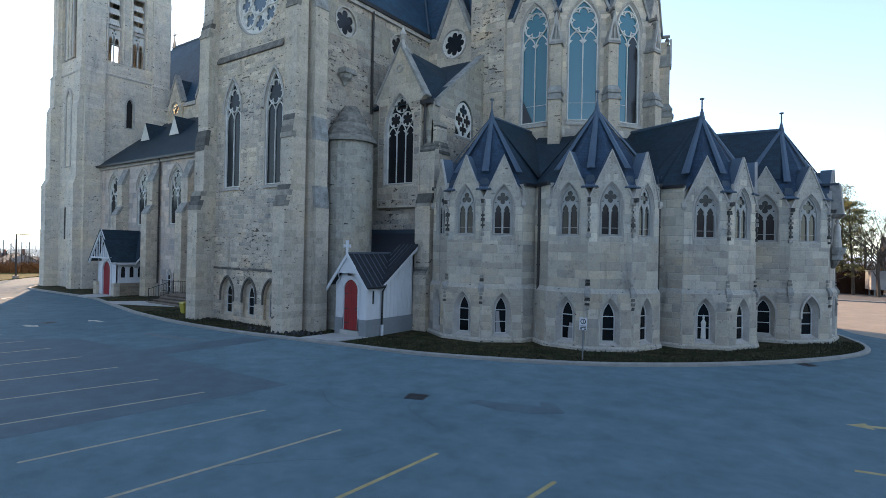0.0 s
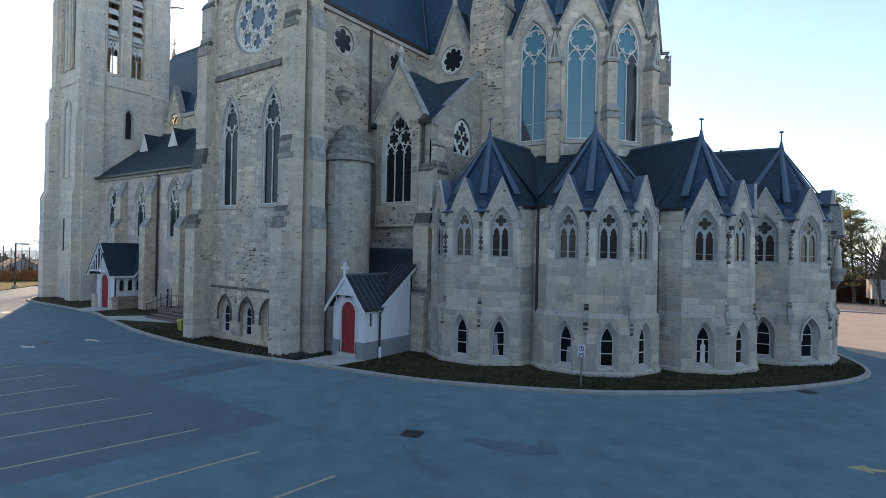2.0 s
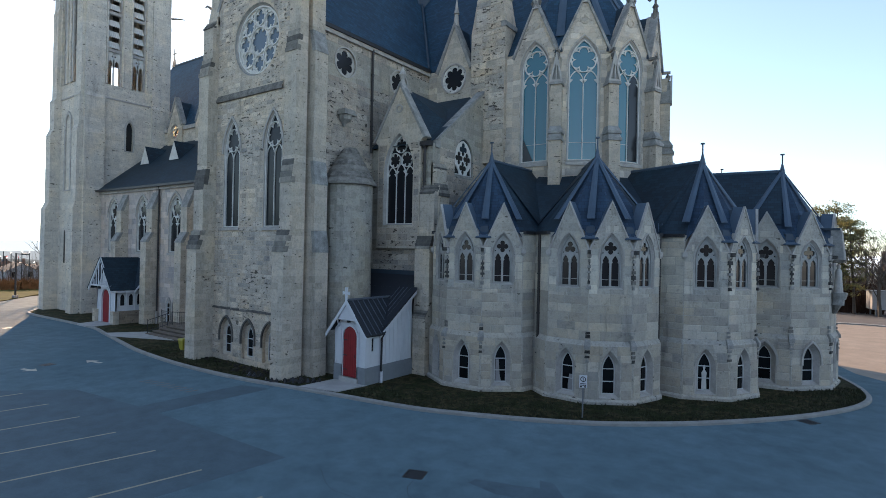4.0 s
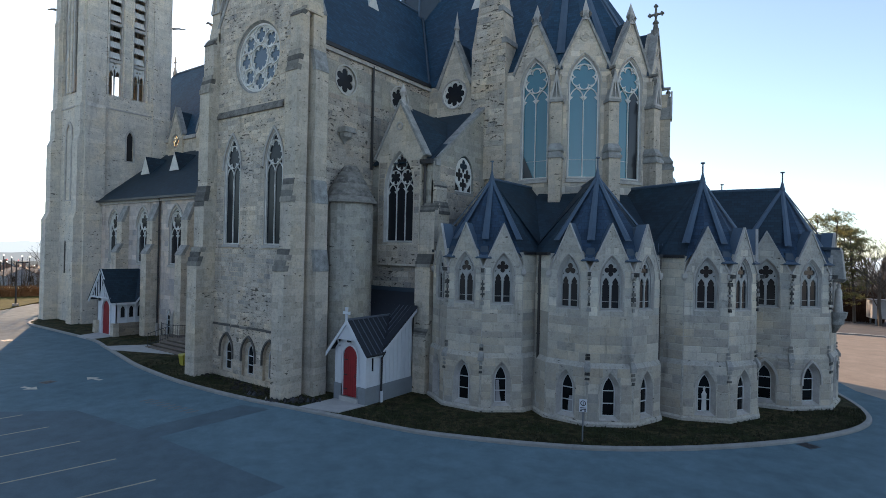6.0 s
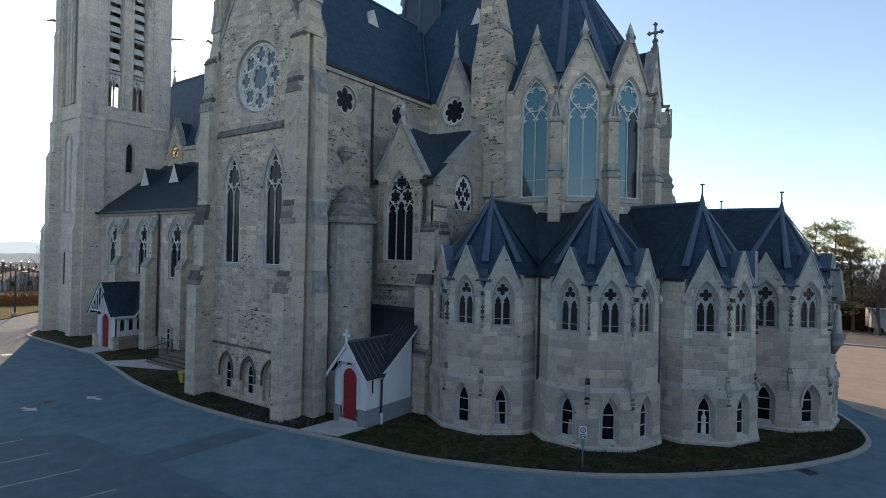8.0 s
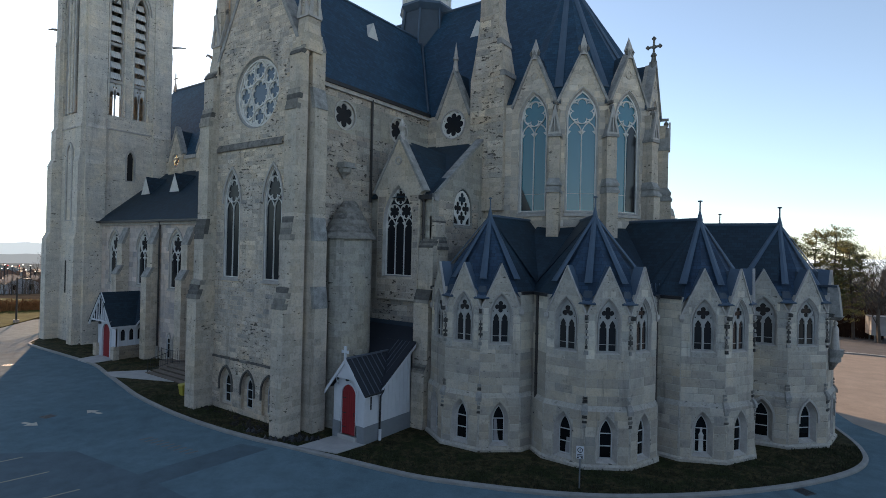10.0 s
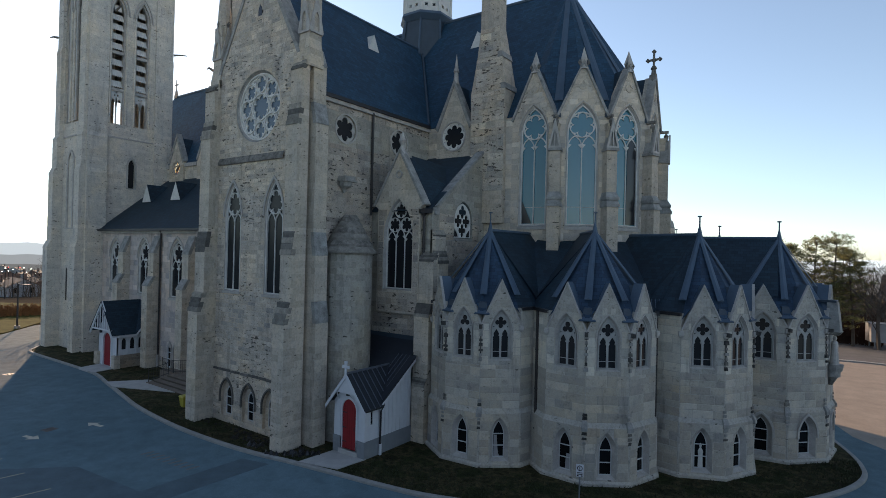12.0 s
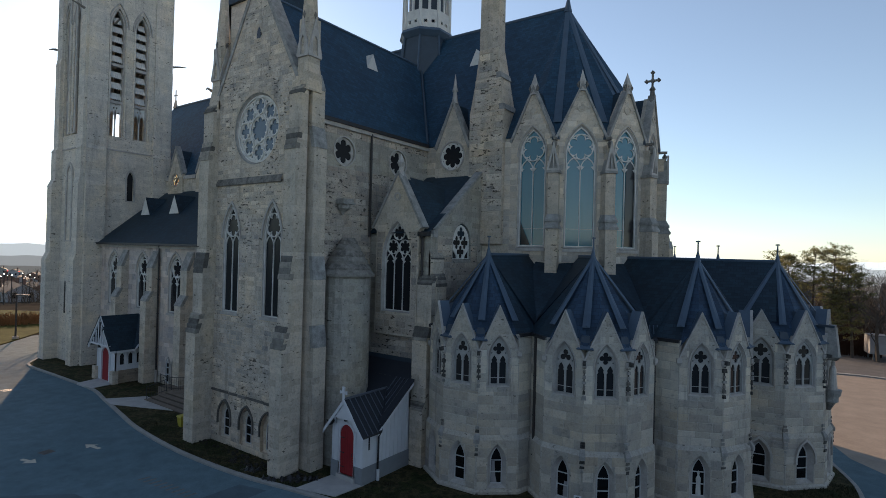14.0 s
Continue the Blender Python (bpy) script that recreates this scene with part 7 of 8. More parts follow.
# ---- loose things near the church ----
def street_sign():
    m = pose(-8.15, 21.5, GZ + 0.1, 0, 0, 20)
    t = thing("parking_sign", "small white no-parking sign on a thin steel post", "sign", m)
    part("post", Build().box(-0.03, 0.03, -0.02, 0.02, -0.15, 1.72), GALV, t, "", m)
    part("sign_plate", Build().box(-0.15, 0.15, -0.04, -0.03, 1.21, 1.72), WHITE, t, "white sign plate", m)
    part("symbol", Build().plate(ring(0, 1.56, 0.11, 20), [ring(0, 1.56, 0.08, 20)], -0.046, -0.041).box(-0.015, 0.015, -0.046, -0.041, 1.5, 1.62), SIGN_DARK, t, "", m)
    for k in range(2):
        part("text_bar", Build().box(-0.11, 0.11, -0.046, -0.041, 1.36 - k * 0.06, 1.39 - k * 0.06), SIGN_DARK, t, "", m)
    for s in (-1, 1):
        part("arrow_mark", Build().box(s * 0.08 - 0.035, s * 0.08 + 0.035, -0.046, -0.041, 1.23, 1.28), SIGN_DARK, t, "", m)


street_sign()
bm_ = pose(-33.32, 18.8, GZ + 0.1) @ Matrix.Diagonal((0.8, 0.8, 0.9, 1))
bn = thing("grit_bin", "yellow plastic bin standing by the buttress", "bin", bm_)
part("body", Build().loft([(-0.24, -0.24), (0.24, -0.24), (0.24, 0.24), (-0.24, 0.24)], 0, [(-0.32, -0.32), (0.32, -0.32), (0.32, 0.32), (-0.32, 0.32)], 0.68), YELLOW, bn, "", bm_)
part("lid", Build().loft([(-0.36, -0.36), (0.36, -0.36), (0.36, 0.36), (-0.36, 0.36)], 0.68, [(-0.3, -0.3), (0.3, -0.3), (0.3, 0.3), (-0.3, 0.3)], 0.78), YELLOW, bn, "", bm_)

rng = random.Random(4)
db = Build()
for x0, x1, y0, y1, n in ((-26.2, -23.4, 17.2, 18.3, 46), (-22.2, -20.9, 17.7, 18.7, 34), (-30, -26, 17.9, 18.4, 20)):
    for k in range(n):
        x, y, s = rng.uniform(x0, x1), rng.uniform(y0, y1), rng.uniform(0.05, 0.16)
        db.loft([(x + s * math.cos(a) * rng.uniform(0.6, 1), y + s * math.sin(a) * rng.uniform(0.6, 1)) for a in (0.3, 1.5, 2.8, 4.1, 5.4)], GZ + 0.08, [(x + s * 0.4 * math.cos(a), y + s * 0.4 * math.sin(a)) for a in (0.3, 1.5, 2.8, 4.1, 5.4)], GZ + 0.12 + s * 0.5)
tagged(part("plant_bed_clods", db, SOIL, None), "dark bare soil and dead plants at the wall foot", "soil", kind="stuff")



def plastic_sheet(x, y, w, d, turn, seed):
    """A crumpled sheet lying on the bed, with folds and a ragged edge."""
    rng = random.Random(seed)
    m = pose(x, y, GZ + 0.10, 0, 0, turn)
    n, k = 12, 7
    grid = [[(w * (i / n - 0.5) + rng.uniform(-0.04, 0.04), d * (j / k - 0.5) * (0.75 + 0.35 * math.sin(i * 1.7 + seed)) + rng.uniform(-0.03, 0.03), 0.0 if i in (0, n) or j in (0, k) else rng.uniform(0.01, 0.05) + 0.16 * max(0.0, math.sin(i * 1.3 + j * 0.9 + seed)) ** 2) for i in range(n + 1)] for j in range(k + 1)]
    b = Build()
    for j in range(k):
        for i in range(n):
            b.add([grid[j][i], grid[j][i + 1], grid[j + 1][i + 1], grid[j + 1][i]], [(0, 1, 2, 3)])
    tagged(part("plastic_sheet", b, BLACK_SHEET, None, "", m), "crumpled black plastic sheet on bare soil", "plastic sheet", "sheets on the bed")


plastic_sheet(-24.1, 17.35, 0.9, 0.5, 10, 1)
plastic_sheet(-22.4, 17.15, 0.9, 0.45, 5, 2)
plastic_sheet(-21.55, 17.85, 1.1, 0.7, 35, 3)
plastic_sheet(-20.75, 18.5, 0.8, 0.55, 20, 4)

# ---- street lamp, yard and far surroundings ----
lm = pose(-78.4, 23.2, GZ)
lamp = thing("street_lamp", "dark steel street lamp with a flat head", "street lamp", lm)
part("pole", Build().loft(gon(0, 0, 0.11, 8), 0, gon(0, 0, 0.085, 8), 5.3), DARK_METAL, lamp, "", lm)
part("base", Build().loft(gon(0, 0, 0.3, 10), -0.05, gon(0, 0, 0.3, 10), 0.35), CONCRETE, lamp, "concrete lamp footing", lm)
part("arm", Build().box(0, 0.9, -0.05, 0.05, 5.15, 5.25), DARK_METAL, lamp, "", lm @ pose(0, 0, 0, 0, 0, 35))
part("lamp_head", Build().box(0.7, 1.5, -0.18, 0.18, 5.12, 5.27), DARK_METAL, lamp, "", lm @ pose(0, 0, 0, 0, 0, 35))
flat("verge", [(-81.5, 26.2), (-75.2, 20.9), (-110, 3), (-130, 20), (-100, 40)], GZ - 0.04, GZ + 0.03, GRASS_SUN, "olive green grass verge beyond the road", "grass")

tm = pose(5.2, 84.8, GZ, 0, 0, 12)
tr = thing("site_trailer", "grey-white box trailer standing on short legs", "trailer", tm)
part("body", Build().box(-1.6, 5.0, -1.2, 1.2, 0.75, 2.9), TRAILER, tr, "", tm)
part("roof", Build().box(-1.7, 5.1, -1.3, 1.3, 2.9, 3.0), GALV, tr, "", tm)
for x, y in ((-1.2, -1.0), (1.8, -1.0), (4.6, -1.0), (-1.2, 1.0), (1.8, 1.0), (4.6, 1.0)):
    part("leg", Build().box(x - 0.07, x + 0.07, y - 0.07, y + 0.07, 0, 0.75), GALV, tr, "", tm)
for x in (0.0, 1.6, 3.2):
    part("wall_rib", Build().box(x - 0.03, x + 0.03, -1.23, -1.2, 0.8, 2.9), GALV, tr, "", tm)


def limb(b, p, d, length, r, depth, rng, tips, bend=0.25, n=4):
    """A tapering branch that forks."""
    q = p + d * length * 0.5 + Vector((rng.uniform(-1, 1), rng.uniform(-1, 1), rng.uniform(-0.3, 0.6))) * length * bend * 0.3
    e = q + (d + Vector((rng.uniform(-1, 1), rng.uniform(-1, 1), rng.uniform(-0.2, 0.7))) * bend).normalized() * length * 0.5
    b.tube([p, q, e], r, n, r * 0.55)
    if depth == 0:
        tips.append((e, d))
        return
    for k in range(rng.choice((2, 3, 3))):
        a = (d + Vector((rng.uniform(-1, 1), rng.uniform(-1, 1), rng.uniform(-0.15, 0.8))) * 0.75).normalized()
        s = p.lerp(e, rng.uniform(0.55, 1.0))
        limb(b, s, a, length * rng.uniform(0.55, 0.78), r * 0.5, depth - 1, rng, tips, bend, 3)


def bare_tree(x, y, h, seed, label="leafless grey-brown deciduous tree"):
    rng = random.Random(seed)
    m = pose(x, y, GZ)
    t = thing("bare_tree", label, "tree", m, "leafless trees")
    tb, cb, tips = Build(), Build(), []
    p = Vector((0, 0, -0.3))
    top = Vector((rng.uniform(-0.4, 0.4), rng.uniform(-0.4, 0.4), h * 0.45))
    tb.tube([p, p.lerp(top, 0.5) + Vector((rng.uniform(-0.2, 0.2), 0, 0)), top], h * 0.022, 7, h * 0.012)
    part("trunk", tb, BARK, t, "", m)
    for k in range(9):
        z = rng.uniform(0.4, 1.0)
        a = rng.uniform(0, 6.28)
        limb(cb, p.lerp(top, z), Vector((math.cos(a) * 0.7, math.sin(a) * 0.7, rng.uniform(0.5, 1.2))).normalized(), h * rng.uniform(0.22, 0.34), h * 0.008, 3, rng, tips)
    part("crown", cb, BARK, t, "", m)


def pine(x, y, h, seed, low=0.46, wide=0.165, full=1.25):
    """A pine with level, cloud-like plates of needles and gaps between them; the crown starts at low."""
    rng = random.Random(seed)
    m = pose(x, y, GZ)
    t = thing("pine_tree", "olive green pine with a ragged open crown" if low > 0.3 else "dark dense evergreen with a low crown", "tree", m, "pines beyond the yard")
    tb, nb, lb = Build(), Build(), Build()
    lean = Vector((rng.uniform(-0.05, 0.05), rng.uniform(-0.05, 0.05), 1))
    tb.tube([lean * z * h + Vector((rng.uniform(-0.1, 0.1), 0, 0)) for z in (-0.02, 0.3, 0.6, 0.97)], h * 0.017, 7, 0.04)
    part("trunk", tb, BARK, t, "", m)
    n = int(30 * full)
    for k in range(n):
        f = low + (0.98 - low) * ((k + rng.random()) / n) ** 0.85
        p = lean * f * h
        a = k * 2.4 + rng.uniform(-0.5, 0.5)
        ln = h * (0.05 + wide * math.sin(min(1.0, (1.03 - f) * 3.2) * 1.5)) * rng.uniform(0.4, 1.25)
        e = p + Vector((math.cos(a), math.sin(a), rng.uniform(0.1, 0.6))) * ln
        mid = p.lerp(e, 0.55) - Vector((0, 0, 0.08 * ln))
        lb.tube([p, mid, e], 0.05, 4, 0.02)
        for j in range(int(rng.randint(3, 5) * full)):
            g = rng.uniform(0.5, 1.08)
            c = p.lerp(e, g) + Vector((rng.gauss(0, 0.24), rng.gauss(0, 0.24), rng.uniform(0.0, 0.25)))
            lb.tube([p.lerp(e, max(0.2, g - 0.2)), c], 0.018, 3, 0.008)
            for i in range(rng.randint(15, 24)):
                s = c + Vector((rng.gauss(0, 0.25), rng.gauss(0, 0.25), rng.gauss(0.03, 0.11)))
                u = (Vector((rng.gauss(0, 1), rng.gauss(0, 1), rng.gauss(0.7, 0.6)))).normalized()
                v = u.orthogonal().normalized() * rng.uniform(0.025, 0.06)
                nb.add([s - v, s + v, s + u * rng.uniform(0.16, 0.34)], [(0, 1, 2)])
    part("branchwork", lb, BARK, t, "", m)
    part("crown", nb, NEEDLES, t, "", m)


for k, (x, y, h) in enumerate(((-6.3, 86.0, 12.6), (-4.3, 84.5, 12.3), (-2.3, 87.0, 13.1), (-0.2, 84.6, 13.3), (0.9, 90.0, 12.0))):
    pine(x, y, h, 20 + k)
pine(2.2, 84.0, 11.4, 31, 0.22, 0.13, 1.6)
pine(0.4, 83.2, 7.4, 32, 0.24, 0.14, 1.2)
for k, (x, y, h) in enumerate(((4.6, 82.5, 11.0), (6.6, 83.0, 11.5), (3.2, 91.0, 12.4), (8.5, 90.0, 12.5), (-8.5, 92.0, 11), (5.4, 94.0, 12.0), (-1.4, 95.0, 11.0), (-76.9, 26.6, 10.4), (-73.5, 35.0, 11.0))):
    bare_tree(x, y, h, 60 + k)

# brown thicket of bare saplings under the pines
rng = random.Random(77)
kb = Build()
for k in range(1200):
    b0 = Vector((rng.uniform(-9.0, 5.2), rng.uniform(85.5, 89.5), GZ - 0.1))
    e = b0 + Vector((rng.uniform(-0.5, 0.5), rng.uniform(-0.4, 0.4), rng.uniform(1.2, 4.6)))
    q = Vector((rng.uniform(0.02, 0.05), 0, 0))
    kb.add([b0 - q, b0 + q, e], [(0, 1, 2)])
    for j in range(6):
        p = b0.lerp(e, rng.uniform(0.2, 0.95))
        kb.add([p - q * 0.5, p + q * 0.5, p + Vector((rng.uniform(-0.8, 0.8), rng.uniform(-0.5, 0.5), rng.uniform(0.1, 0.8)))], [(0, 1, 2)])
tagged(part("thicket", kb, THICKET, None), "reddish-brown leafless thicket under the pines", "thicket", kind="stuff")

# far woods: thin leafless stems and twigs in uneven belts
rng = random.Random(9)
wb = Build()
for n, rad0, rad1, a0, a1, hh in ((2300, 112, 150, -30, 40, 10.0), (1800, 150, 320, 60, 90, 8.0), (1500, 160, 300, -30, 45, 10.0)):
    for k in range(n):
        az, rad = radians(rng.uniform(a0, a1)), rng.uniform(rad0, rad1)
        x, y = -math.sin(az) * rad, math.cos(az) * rad
        drop = -max(0.0, rad - 110) / 240 * 14 if rad < 350 else -14
        h = hh * rng.uniform(0.45, 1.05) * (0.8 + 0.3 * math.sin(az * 23 + rad * 0.05))
        s = rng.uniform(0.06, 0.16)
        q = Vector((math.cos(az), math.sin(az), 0)) * s
        b0 = Vector((x, y, drop - 0.6))
        e = b0 + Vector((rng.uniform(-0.8, 0.8), rng.uniform(-0.8, 0.8), h))
        wb.add([b0 - q, b0 + q, e], [(0, 1, 2)])
        for j in range(7):
            p = b0.lerp(e, rng.uniform(0.25, 0.95))
            u = Vector((rng.uniform(-1, 1), rng.uniform(-1, 1), rng.uniform(0.1, 1.2))).normalized() * rng.uniform(0.8, 2.4)
            wb.add([p - q * 0.45, p + q * 0.45, p + u], [(0, 1, 2)])
tagged(part("far_woods", wb, TWIGS, None), "distant belt of leafless brown woods", "woods", kind="stuff")
hb = Build()
for k in range(2600):
    az, rad = radians(rng.uniform(62, 84)), rng.uniform(95, 99)
    b0 = Vector((-math.sin(az) * rad, math.cos(az) * rad, GZ - 0.3))
    e = b0 + Vector((rng.uniform(-0.5, 0.5), rng.uniform(-0.5, 0.5), rng.uniform(1.2, 2.0)))
    q = Vector((math.cos(az), math.sin(az), 0)) * rng.uniform(0.05, 0.12)
    hb.add([b0 - q, b0 + q, e], [(0, 1, 2)])
    for j in range(2):
        p = b0.lerp(e, rng.uniform(0.3, 0.9))
        hb.add([p - q * 0.5, p + q * 0.5, p + Vector((rng.uniform(-0.5, 0.5), rng.uniform(-0.5, 0.5), rng.uniform(0.1, 0.5)))], [(0, 1, 2)])
tagged(part("hedge", hb, HEDGE, None), "rust-brown leafless hedge beyond the verge", "hedge", kind="stuff")


def house(x, y, z, w, d, h, turn, wallmat, label, pitch=0.36):
    m = pose(x, y, z, 0, 0, turn)
    t = thing("house", label, "house", m, "houses in the valley")
    part("wall", Build().plate([(-w / 2, -1), (w / 2, -1), (w / 2, h), (0, h + w * pitch), (-w / 2, h)], [], -d / 2, d / 2), wallmat, t, "", m)
    for s in (-1, 1):
        part("roof", Build().add([(0, -d / 2 - 0.3, h + w * pitch + 0.1), (s * (w / 2 + 0.4), -d / 2 - 0.3, h - 0.2), (s * (w / 2 + 0.4), d / 2 + 0.3, h - 0.2), (0, d / 2 + 0.3, h + w * pitch + 0.1)], [(0, 1, 2, 3)]), ROOF_FAR, t, "", m)
    part("chimney", Build().box(w * 0.15, w * 0.15 + 0.6, -0.3, 0.3, h, h + w * pitch + 1.2), BRICK_FAR, t, "", m)
    for u in (-w * 0.25, w * 0.25):
        for zz in (0.9, 3.5):
            if zz + 1.2 < h:
                part("window", Build().box(u - 0.45, u + 0.45, -d / 2 - 0.03, -d / 2 + 0.02, zz, zz + 1.3), GLASS_LOW, t, "", m)
    for u in (-d * 0.28, d * 0.28):
        for zz in (0.9, 3.5):
            if zz + 1.2 < h:
                part("window", Build().box(w / 2 - 0.02, w / 2 + 0.03, u - 0.45, u + 0.45, zz, zz + 1.3), GLASS_LOW, t, "", m)


def fall(rad):
    """Height of the land that far out."""
    return GZ - 0.05 if rad < 118 else -max(0.0, min(rad, 350) - 118) / 232 * 14 - max(0, rad - 350) / 550 * 6


rng = random.Random(12)
KINDS = ((TRAILER, "pale sided house with a grey roof"), (STONE_FAR, "grey stone house with a dark roof"), (BRICK_FAR, "red-brown brick house with a grey roof"))
for k, (az, rad, h) in enumerate(((73.5, 168, 2.5), (75.0, 182, 2.6), (72.2, 196, 2.8), (73.9, 205, 3.0), (72.9, 225, 3.0), (74.6, 240, 5.6), (73.4, 262, 5.6), (72.1, 285, 3.0), (74.3, 320, 5.8), (73.0, 350, 5.6), (74.9, 390, 5.8), (72.4, 430, 5.6), (73.7, 480, 5.8), (74.6, 540, 5.6))):
    az = radians(az)
    house(-math.sin(az) * rad, math.cos(az) * rad, fall(rad), rng.uniform(5.5, 7), rng.uniform(7, 10), h, rng.uniform(40, 110), *KINDS[k % 3], pitch=0.26)


def town_lamp(az, rad, h, lens, label):
    az = radians(az)
    m = pose(-math.sin(az) * rad, math.cos(az) * rad, fall(rad))
    t = thing("street_lamp", label, "street lamp", m, "lit lamps in the town")
    part("pole", Build().tube([(0, 0, -0.3), (0, 0, h)], 0.09, 6), DARK_METAL, t, "", m)
    part("lamp_head", Build().loft(gon(0, 0, 0.11, 8), h - 0.08, gon(0, 0, 0.08, 8), h + 0.1), lens, t, "", m)


for az, rad, h in ((74.4, 146, 6.2), (73.9, 152, 6.0), (73.2, 158, 6.5), (72.7, 150, 6.1), (74.6, 176, 6.0), (74.2, 196, 6.4), (73.0, 204, 6.2), (72.4, 222, 6.0), (74.5, 250, 6.5), (73.6, 300, 6.3), (72.9, 270, 6.2)):
    town_lamp(az, rad, h, LAMP_WHITE, "lit street lamp on a thin pole in the valley town")
for az, rad, h in ((74.2, 240, 8.5), (73.45, 246, 8.5)):
    town_lamp(az, rad, h, LAMP_RED, "glowing red traffic signal on a thin pole")
house(20, 118, -0.5, 11, 26, 4.5, 80, BRICK_FAR, "low brown building behind the trees")
house(-14, 122, -0.5, 10, 22, 4.5, 95, TRAILER, "low pale building behind the trees")

# hill lines along the horizon, with haze put into their glowing colour
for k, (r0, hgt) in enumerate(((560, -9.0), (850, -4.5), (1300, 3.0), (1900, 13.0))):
    mat, lab, s = HAZE[k], "wooded hill line along the horizon, haze painted in", 1.3 + 0.8 * k
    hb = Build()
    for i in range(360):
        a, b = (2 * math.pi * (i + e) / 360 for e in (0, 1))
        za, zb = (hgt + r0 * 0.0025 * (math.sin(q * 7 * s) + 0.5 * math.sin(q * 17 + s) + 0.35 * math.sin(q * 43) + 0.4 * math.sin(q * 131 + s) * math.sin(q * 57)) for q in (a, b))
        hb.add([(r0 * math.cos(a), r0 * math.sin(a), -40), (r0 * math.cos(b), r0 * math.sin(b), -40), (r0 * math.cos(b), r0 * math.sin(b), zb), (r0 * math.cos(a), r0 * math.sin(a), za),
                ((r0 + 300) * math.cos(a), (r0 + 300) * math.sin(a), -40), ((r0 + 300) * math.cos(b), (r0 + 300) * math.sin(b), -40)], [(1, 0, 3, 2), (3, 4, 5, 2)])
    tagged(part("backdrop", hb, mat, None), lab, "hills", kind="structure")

# unseen blocks added behind the camera: close the place, block low sky light
for k, (x0, x1, y0, y1, hgt) in enumerate(((52, 62, -70, 16, 15), (-50, 50, -72, -60, 17), (-118, -102, -66, 6, 13))):
    tagged(part("backdrop", Build().box(x0, x1, y0, y1, GZ - 0.2, hgt), DARK_MASS, None), "unseen plain dark block added to cut low sky light", "backdrop", kind="structure")

# ---- single stones of the walls, laid last ----
def spans(half, cuts):
    """What is left of -half..half outside the cuts."""
    out = [(-half, half)]
    for a, b in cuts:
        out = [(p, q) for x, y in out for p, q in ((x, min(y, a)), (max(x, b), y)) if q - p > 0.12]
    return out


def cut_of(outline, z0, z1, margin):
    xs = []
    n = len(outline)
    for i in range(n):
        (xa, za), (xb, zb) = outline[i - 1], outline[i]
        lo, hi = min(za, zb), max(za, zb)
        if hi < z0 - margin or lo > z1 + margin:
            continue
        for z in (z0 - margin, z1 + margin, za, zb):
            z = min(max(z, lo), hi)
            if z0 - margin - 1e-6 <= z <= z1 + margin + 1e-6:
                xs.append(xa if hi - lo < 1e-9 else xa + (xb - xa) * (z - za) / (zb - za))
    return (min(xs) - margin, max(xs) + margin) if xs else None


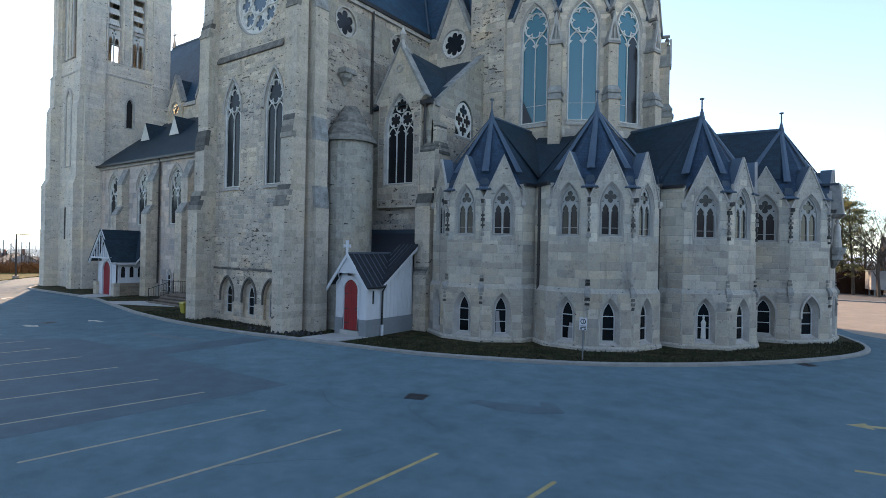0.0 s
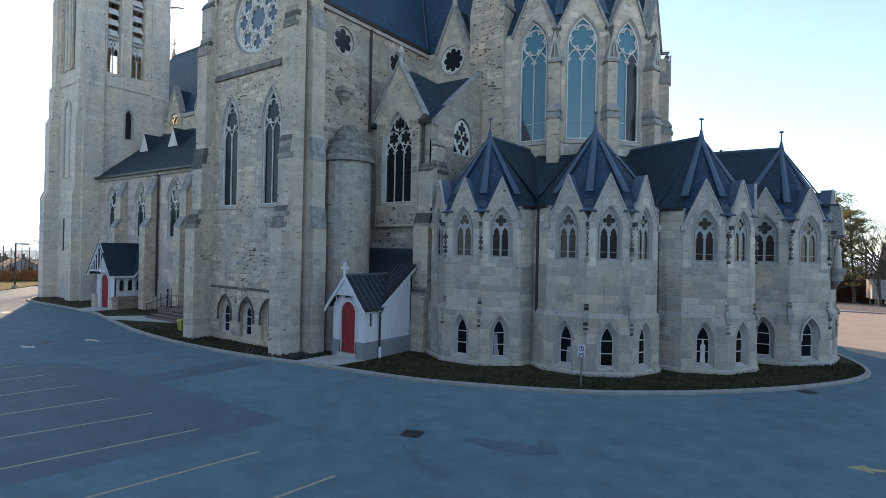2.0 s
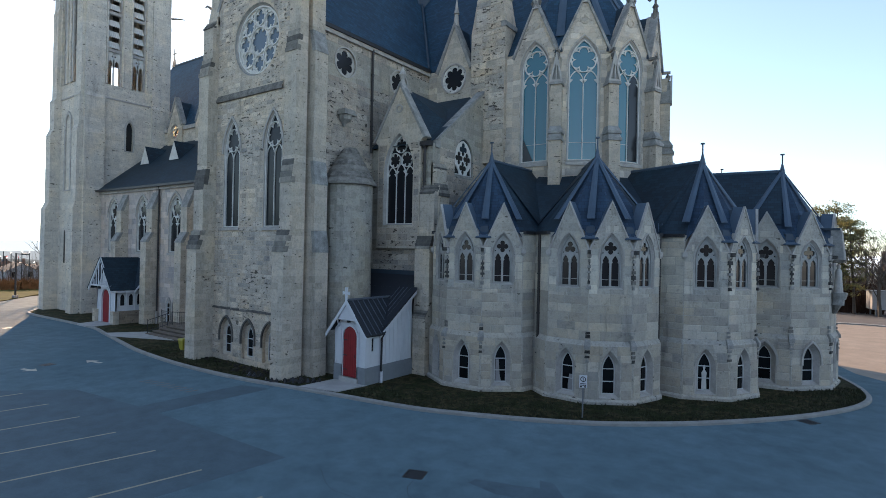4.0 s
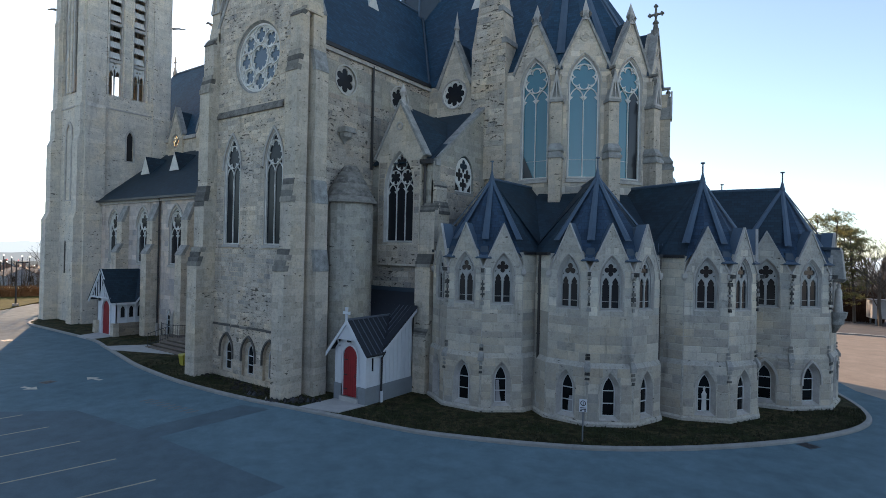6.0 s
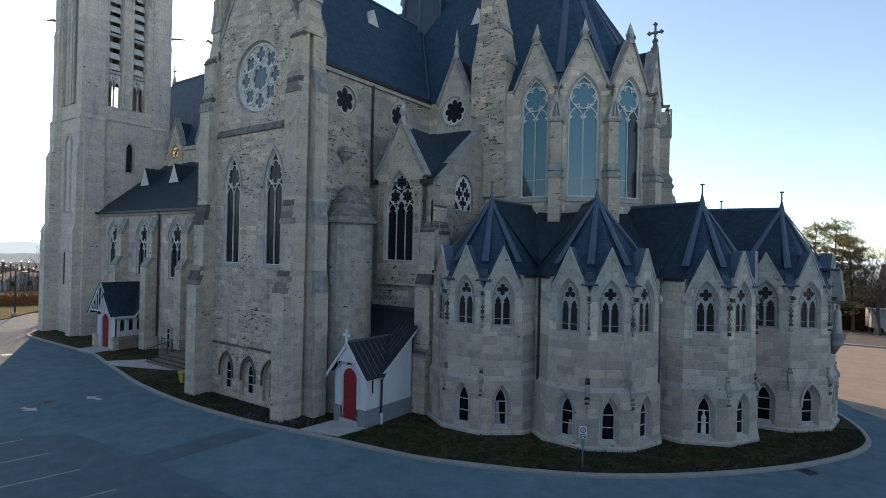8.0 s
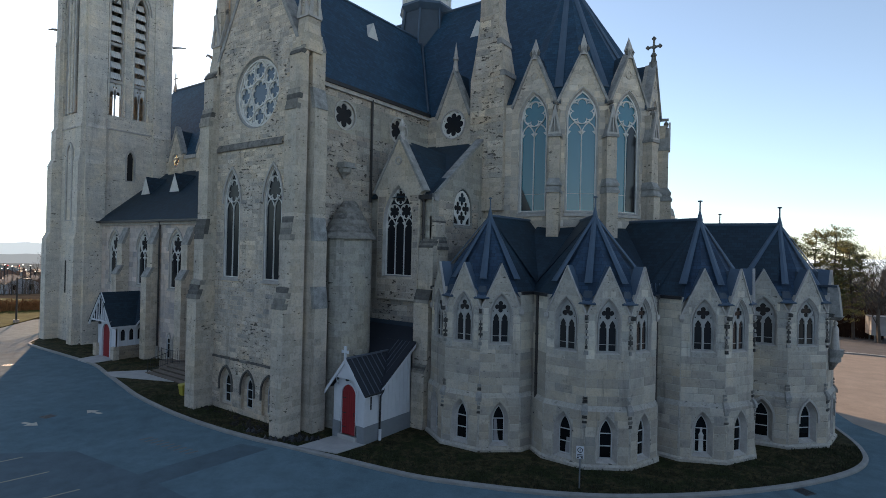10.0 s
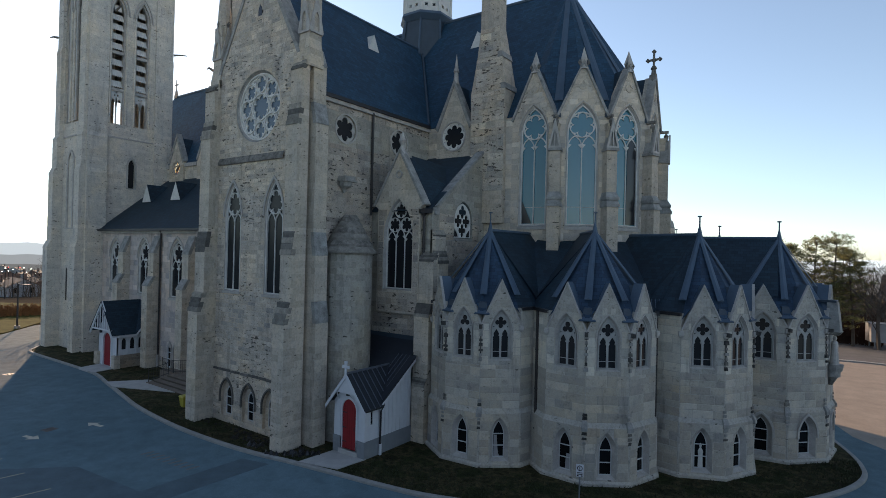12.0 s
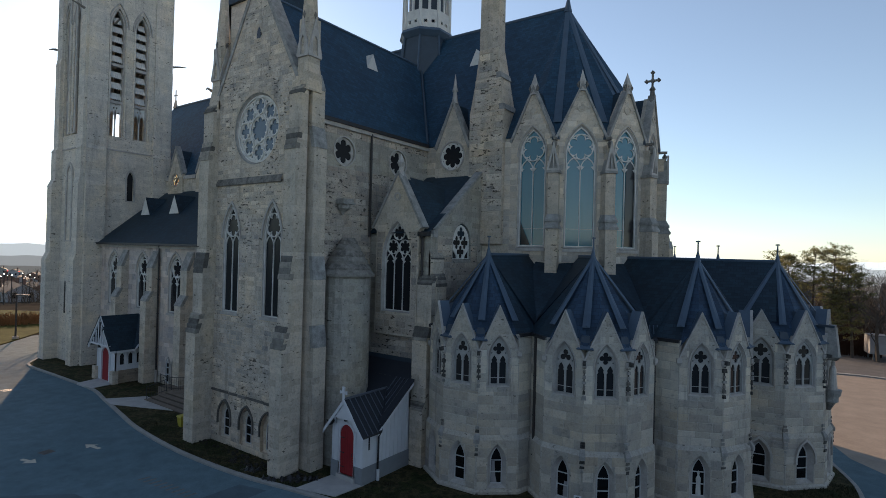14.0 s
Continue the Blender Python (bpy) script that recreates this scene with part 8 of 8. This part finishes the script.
def layout(rows, kind, rng):
    """Stones of a wall as (x, z, width, height, depth, proud)."""
    rough = kind in ("facade", "stack", "side", "flank")
    course = {"chapel": 0.37, "ashlar": 0.40, "facade": 0.25, "stack": 0.38, "aisle": 0.42}.get(kind, 0.34)
    top_of = {"ashlar": 8.70, "apse": 21.1, "facade": 26.9}.get(kind)
    out = []
    for n, (z0, z1, half, depth, openings) in enumerate(rows):
        ops = [] if openings is None else [openings] if isinstance(openings[0], tuple) else openings
        taper = top_of is not None and n == len(rows) - 1 and (kind != "ashlar" or n == 1)
        z = z0
        while z < z1 - 0.1:
            h = min(course * rng.choice((0.8, 1.0, 1.0, 1.15)), z1 - z)
            if z1 - z - h < 0.12:
                h = z1 - z
            hf = half if not taper else half * max(0.0, 1 - (z + h - z0) / (top_of - z0)) - 0.15
            if hf > 0.25:
                cuts = [c for c in (cut_of(o, z, z + h, 0.05) for o in ops) if c]
                for a, b in spans(hf - 0.01, cuts):
                    x = a
                    while x < b - 0.02:
                        w = rng.uniform(1.2, 2.9) * course
                        if b - x - w < course * 0.9:
                            w = b - x
                        if w > 3.6 * course:
                            w *= 0.5
                        if rng.random() > (0.02 if rough else 0.0):
                            out.append((x, z, w, h, depth, rng.uniform(0.012, 0.03) if kind == "stack" else rng.uniform(0.003, 0.014) if rough else rng.uniform(0.003, 0.012)))
                        x += w
            z += h
    return out


def stone_faces(b, x, z, w, h, depth, proud, rng=None, joint=0.005, rough=False):
    x0, x1, z0, z1 = x + joint, x + w - joint, z + joint, z + h - joint
    c = min(0.02 + proud * 0.5, w * 0.12)
    j = (lambda s: rng.uniform(-s, s) * (3 if proud > 0.02 else 1)) if rough else (lambda s: 0.0)
    o = [(x0, depth + 0.002, z0), (x1, depth + 0.002, z0), (x1, depth + 0.002, z1), (x0, depth + 0.002, z1)]
    i = [(x0 + c, depth - proud + j(0.006), z0 + c), (x1 - c, depth - proud + j(0.006), z0 + c), (x1 - c, depth - proud + j(0.006), z1 - c), (x0 + c, depth - proud + j(0.006), z1 - c)]
    b.add(o + i, [(4, 5, 6, 7), (0, 1, 5, 4), (1, 2, 6, 5), (2, 3, 7, 6), (3, 0, 4, 7)])


UNIT = Build()
stone_faces(UNIT, 0, 0, 1, 1, 0, 0.014, joint=0.008)
UNIT_PALE = UNIT.mesh("stone", STONE_PALE)
UNIT = UNIT.mesh("stone", STONE_PIECE)
rng = random.Random(31)
single = 0
by_kind = {}
FACING = {"chapel": STONE_CHAPEL, "ashlar": STONE_ASHLAR, "stack": STONE_STACK, "aisle": STONE_AISLE, "facade": STONE_ROUGH, "side": STONE_SHADED, "side chapel": STONE_SHADED, "flank": STONE_SHADED}
for m, rows, kind in STONES:
    stones = layout(rows, kind, rng)
    c = m.translation
    near = kind in ("chapel", "ashlar") and c.x > -12.5 and c.y < 27.5
    for x, z, w, h, depth, proud in stones:
        if near and single < 300:
            part("stone", UNIT_PALE if kind == "ashlar" else UNIT, None, church, "", m @ Matrix.Translation((x, depth, z)) @ Matrix.Diagonal((w, proud / 0.014, h, 1)))
            single += 1
        else:
            b = by_kind.setdefault(kind, Build())
            b.m = m
            stone_faces(b, x, z, w, h, depth, proud, rng, rough=kind in ("facade", "stack", "side", "flank"))
for kind, b in by_kind.items():
    tagged(part("stonework", b, FACING.get(kind, STONE_JOINED), church), "coursed limestone blocks", kind="stuff")
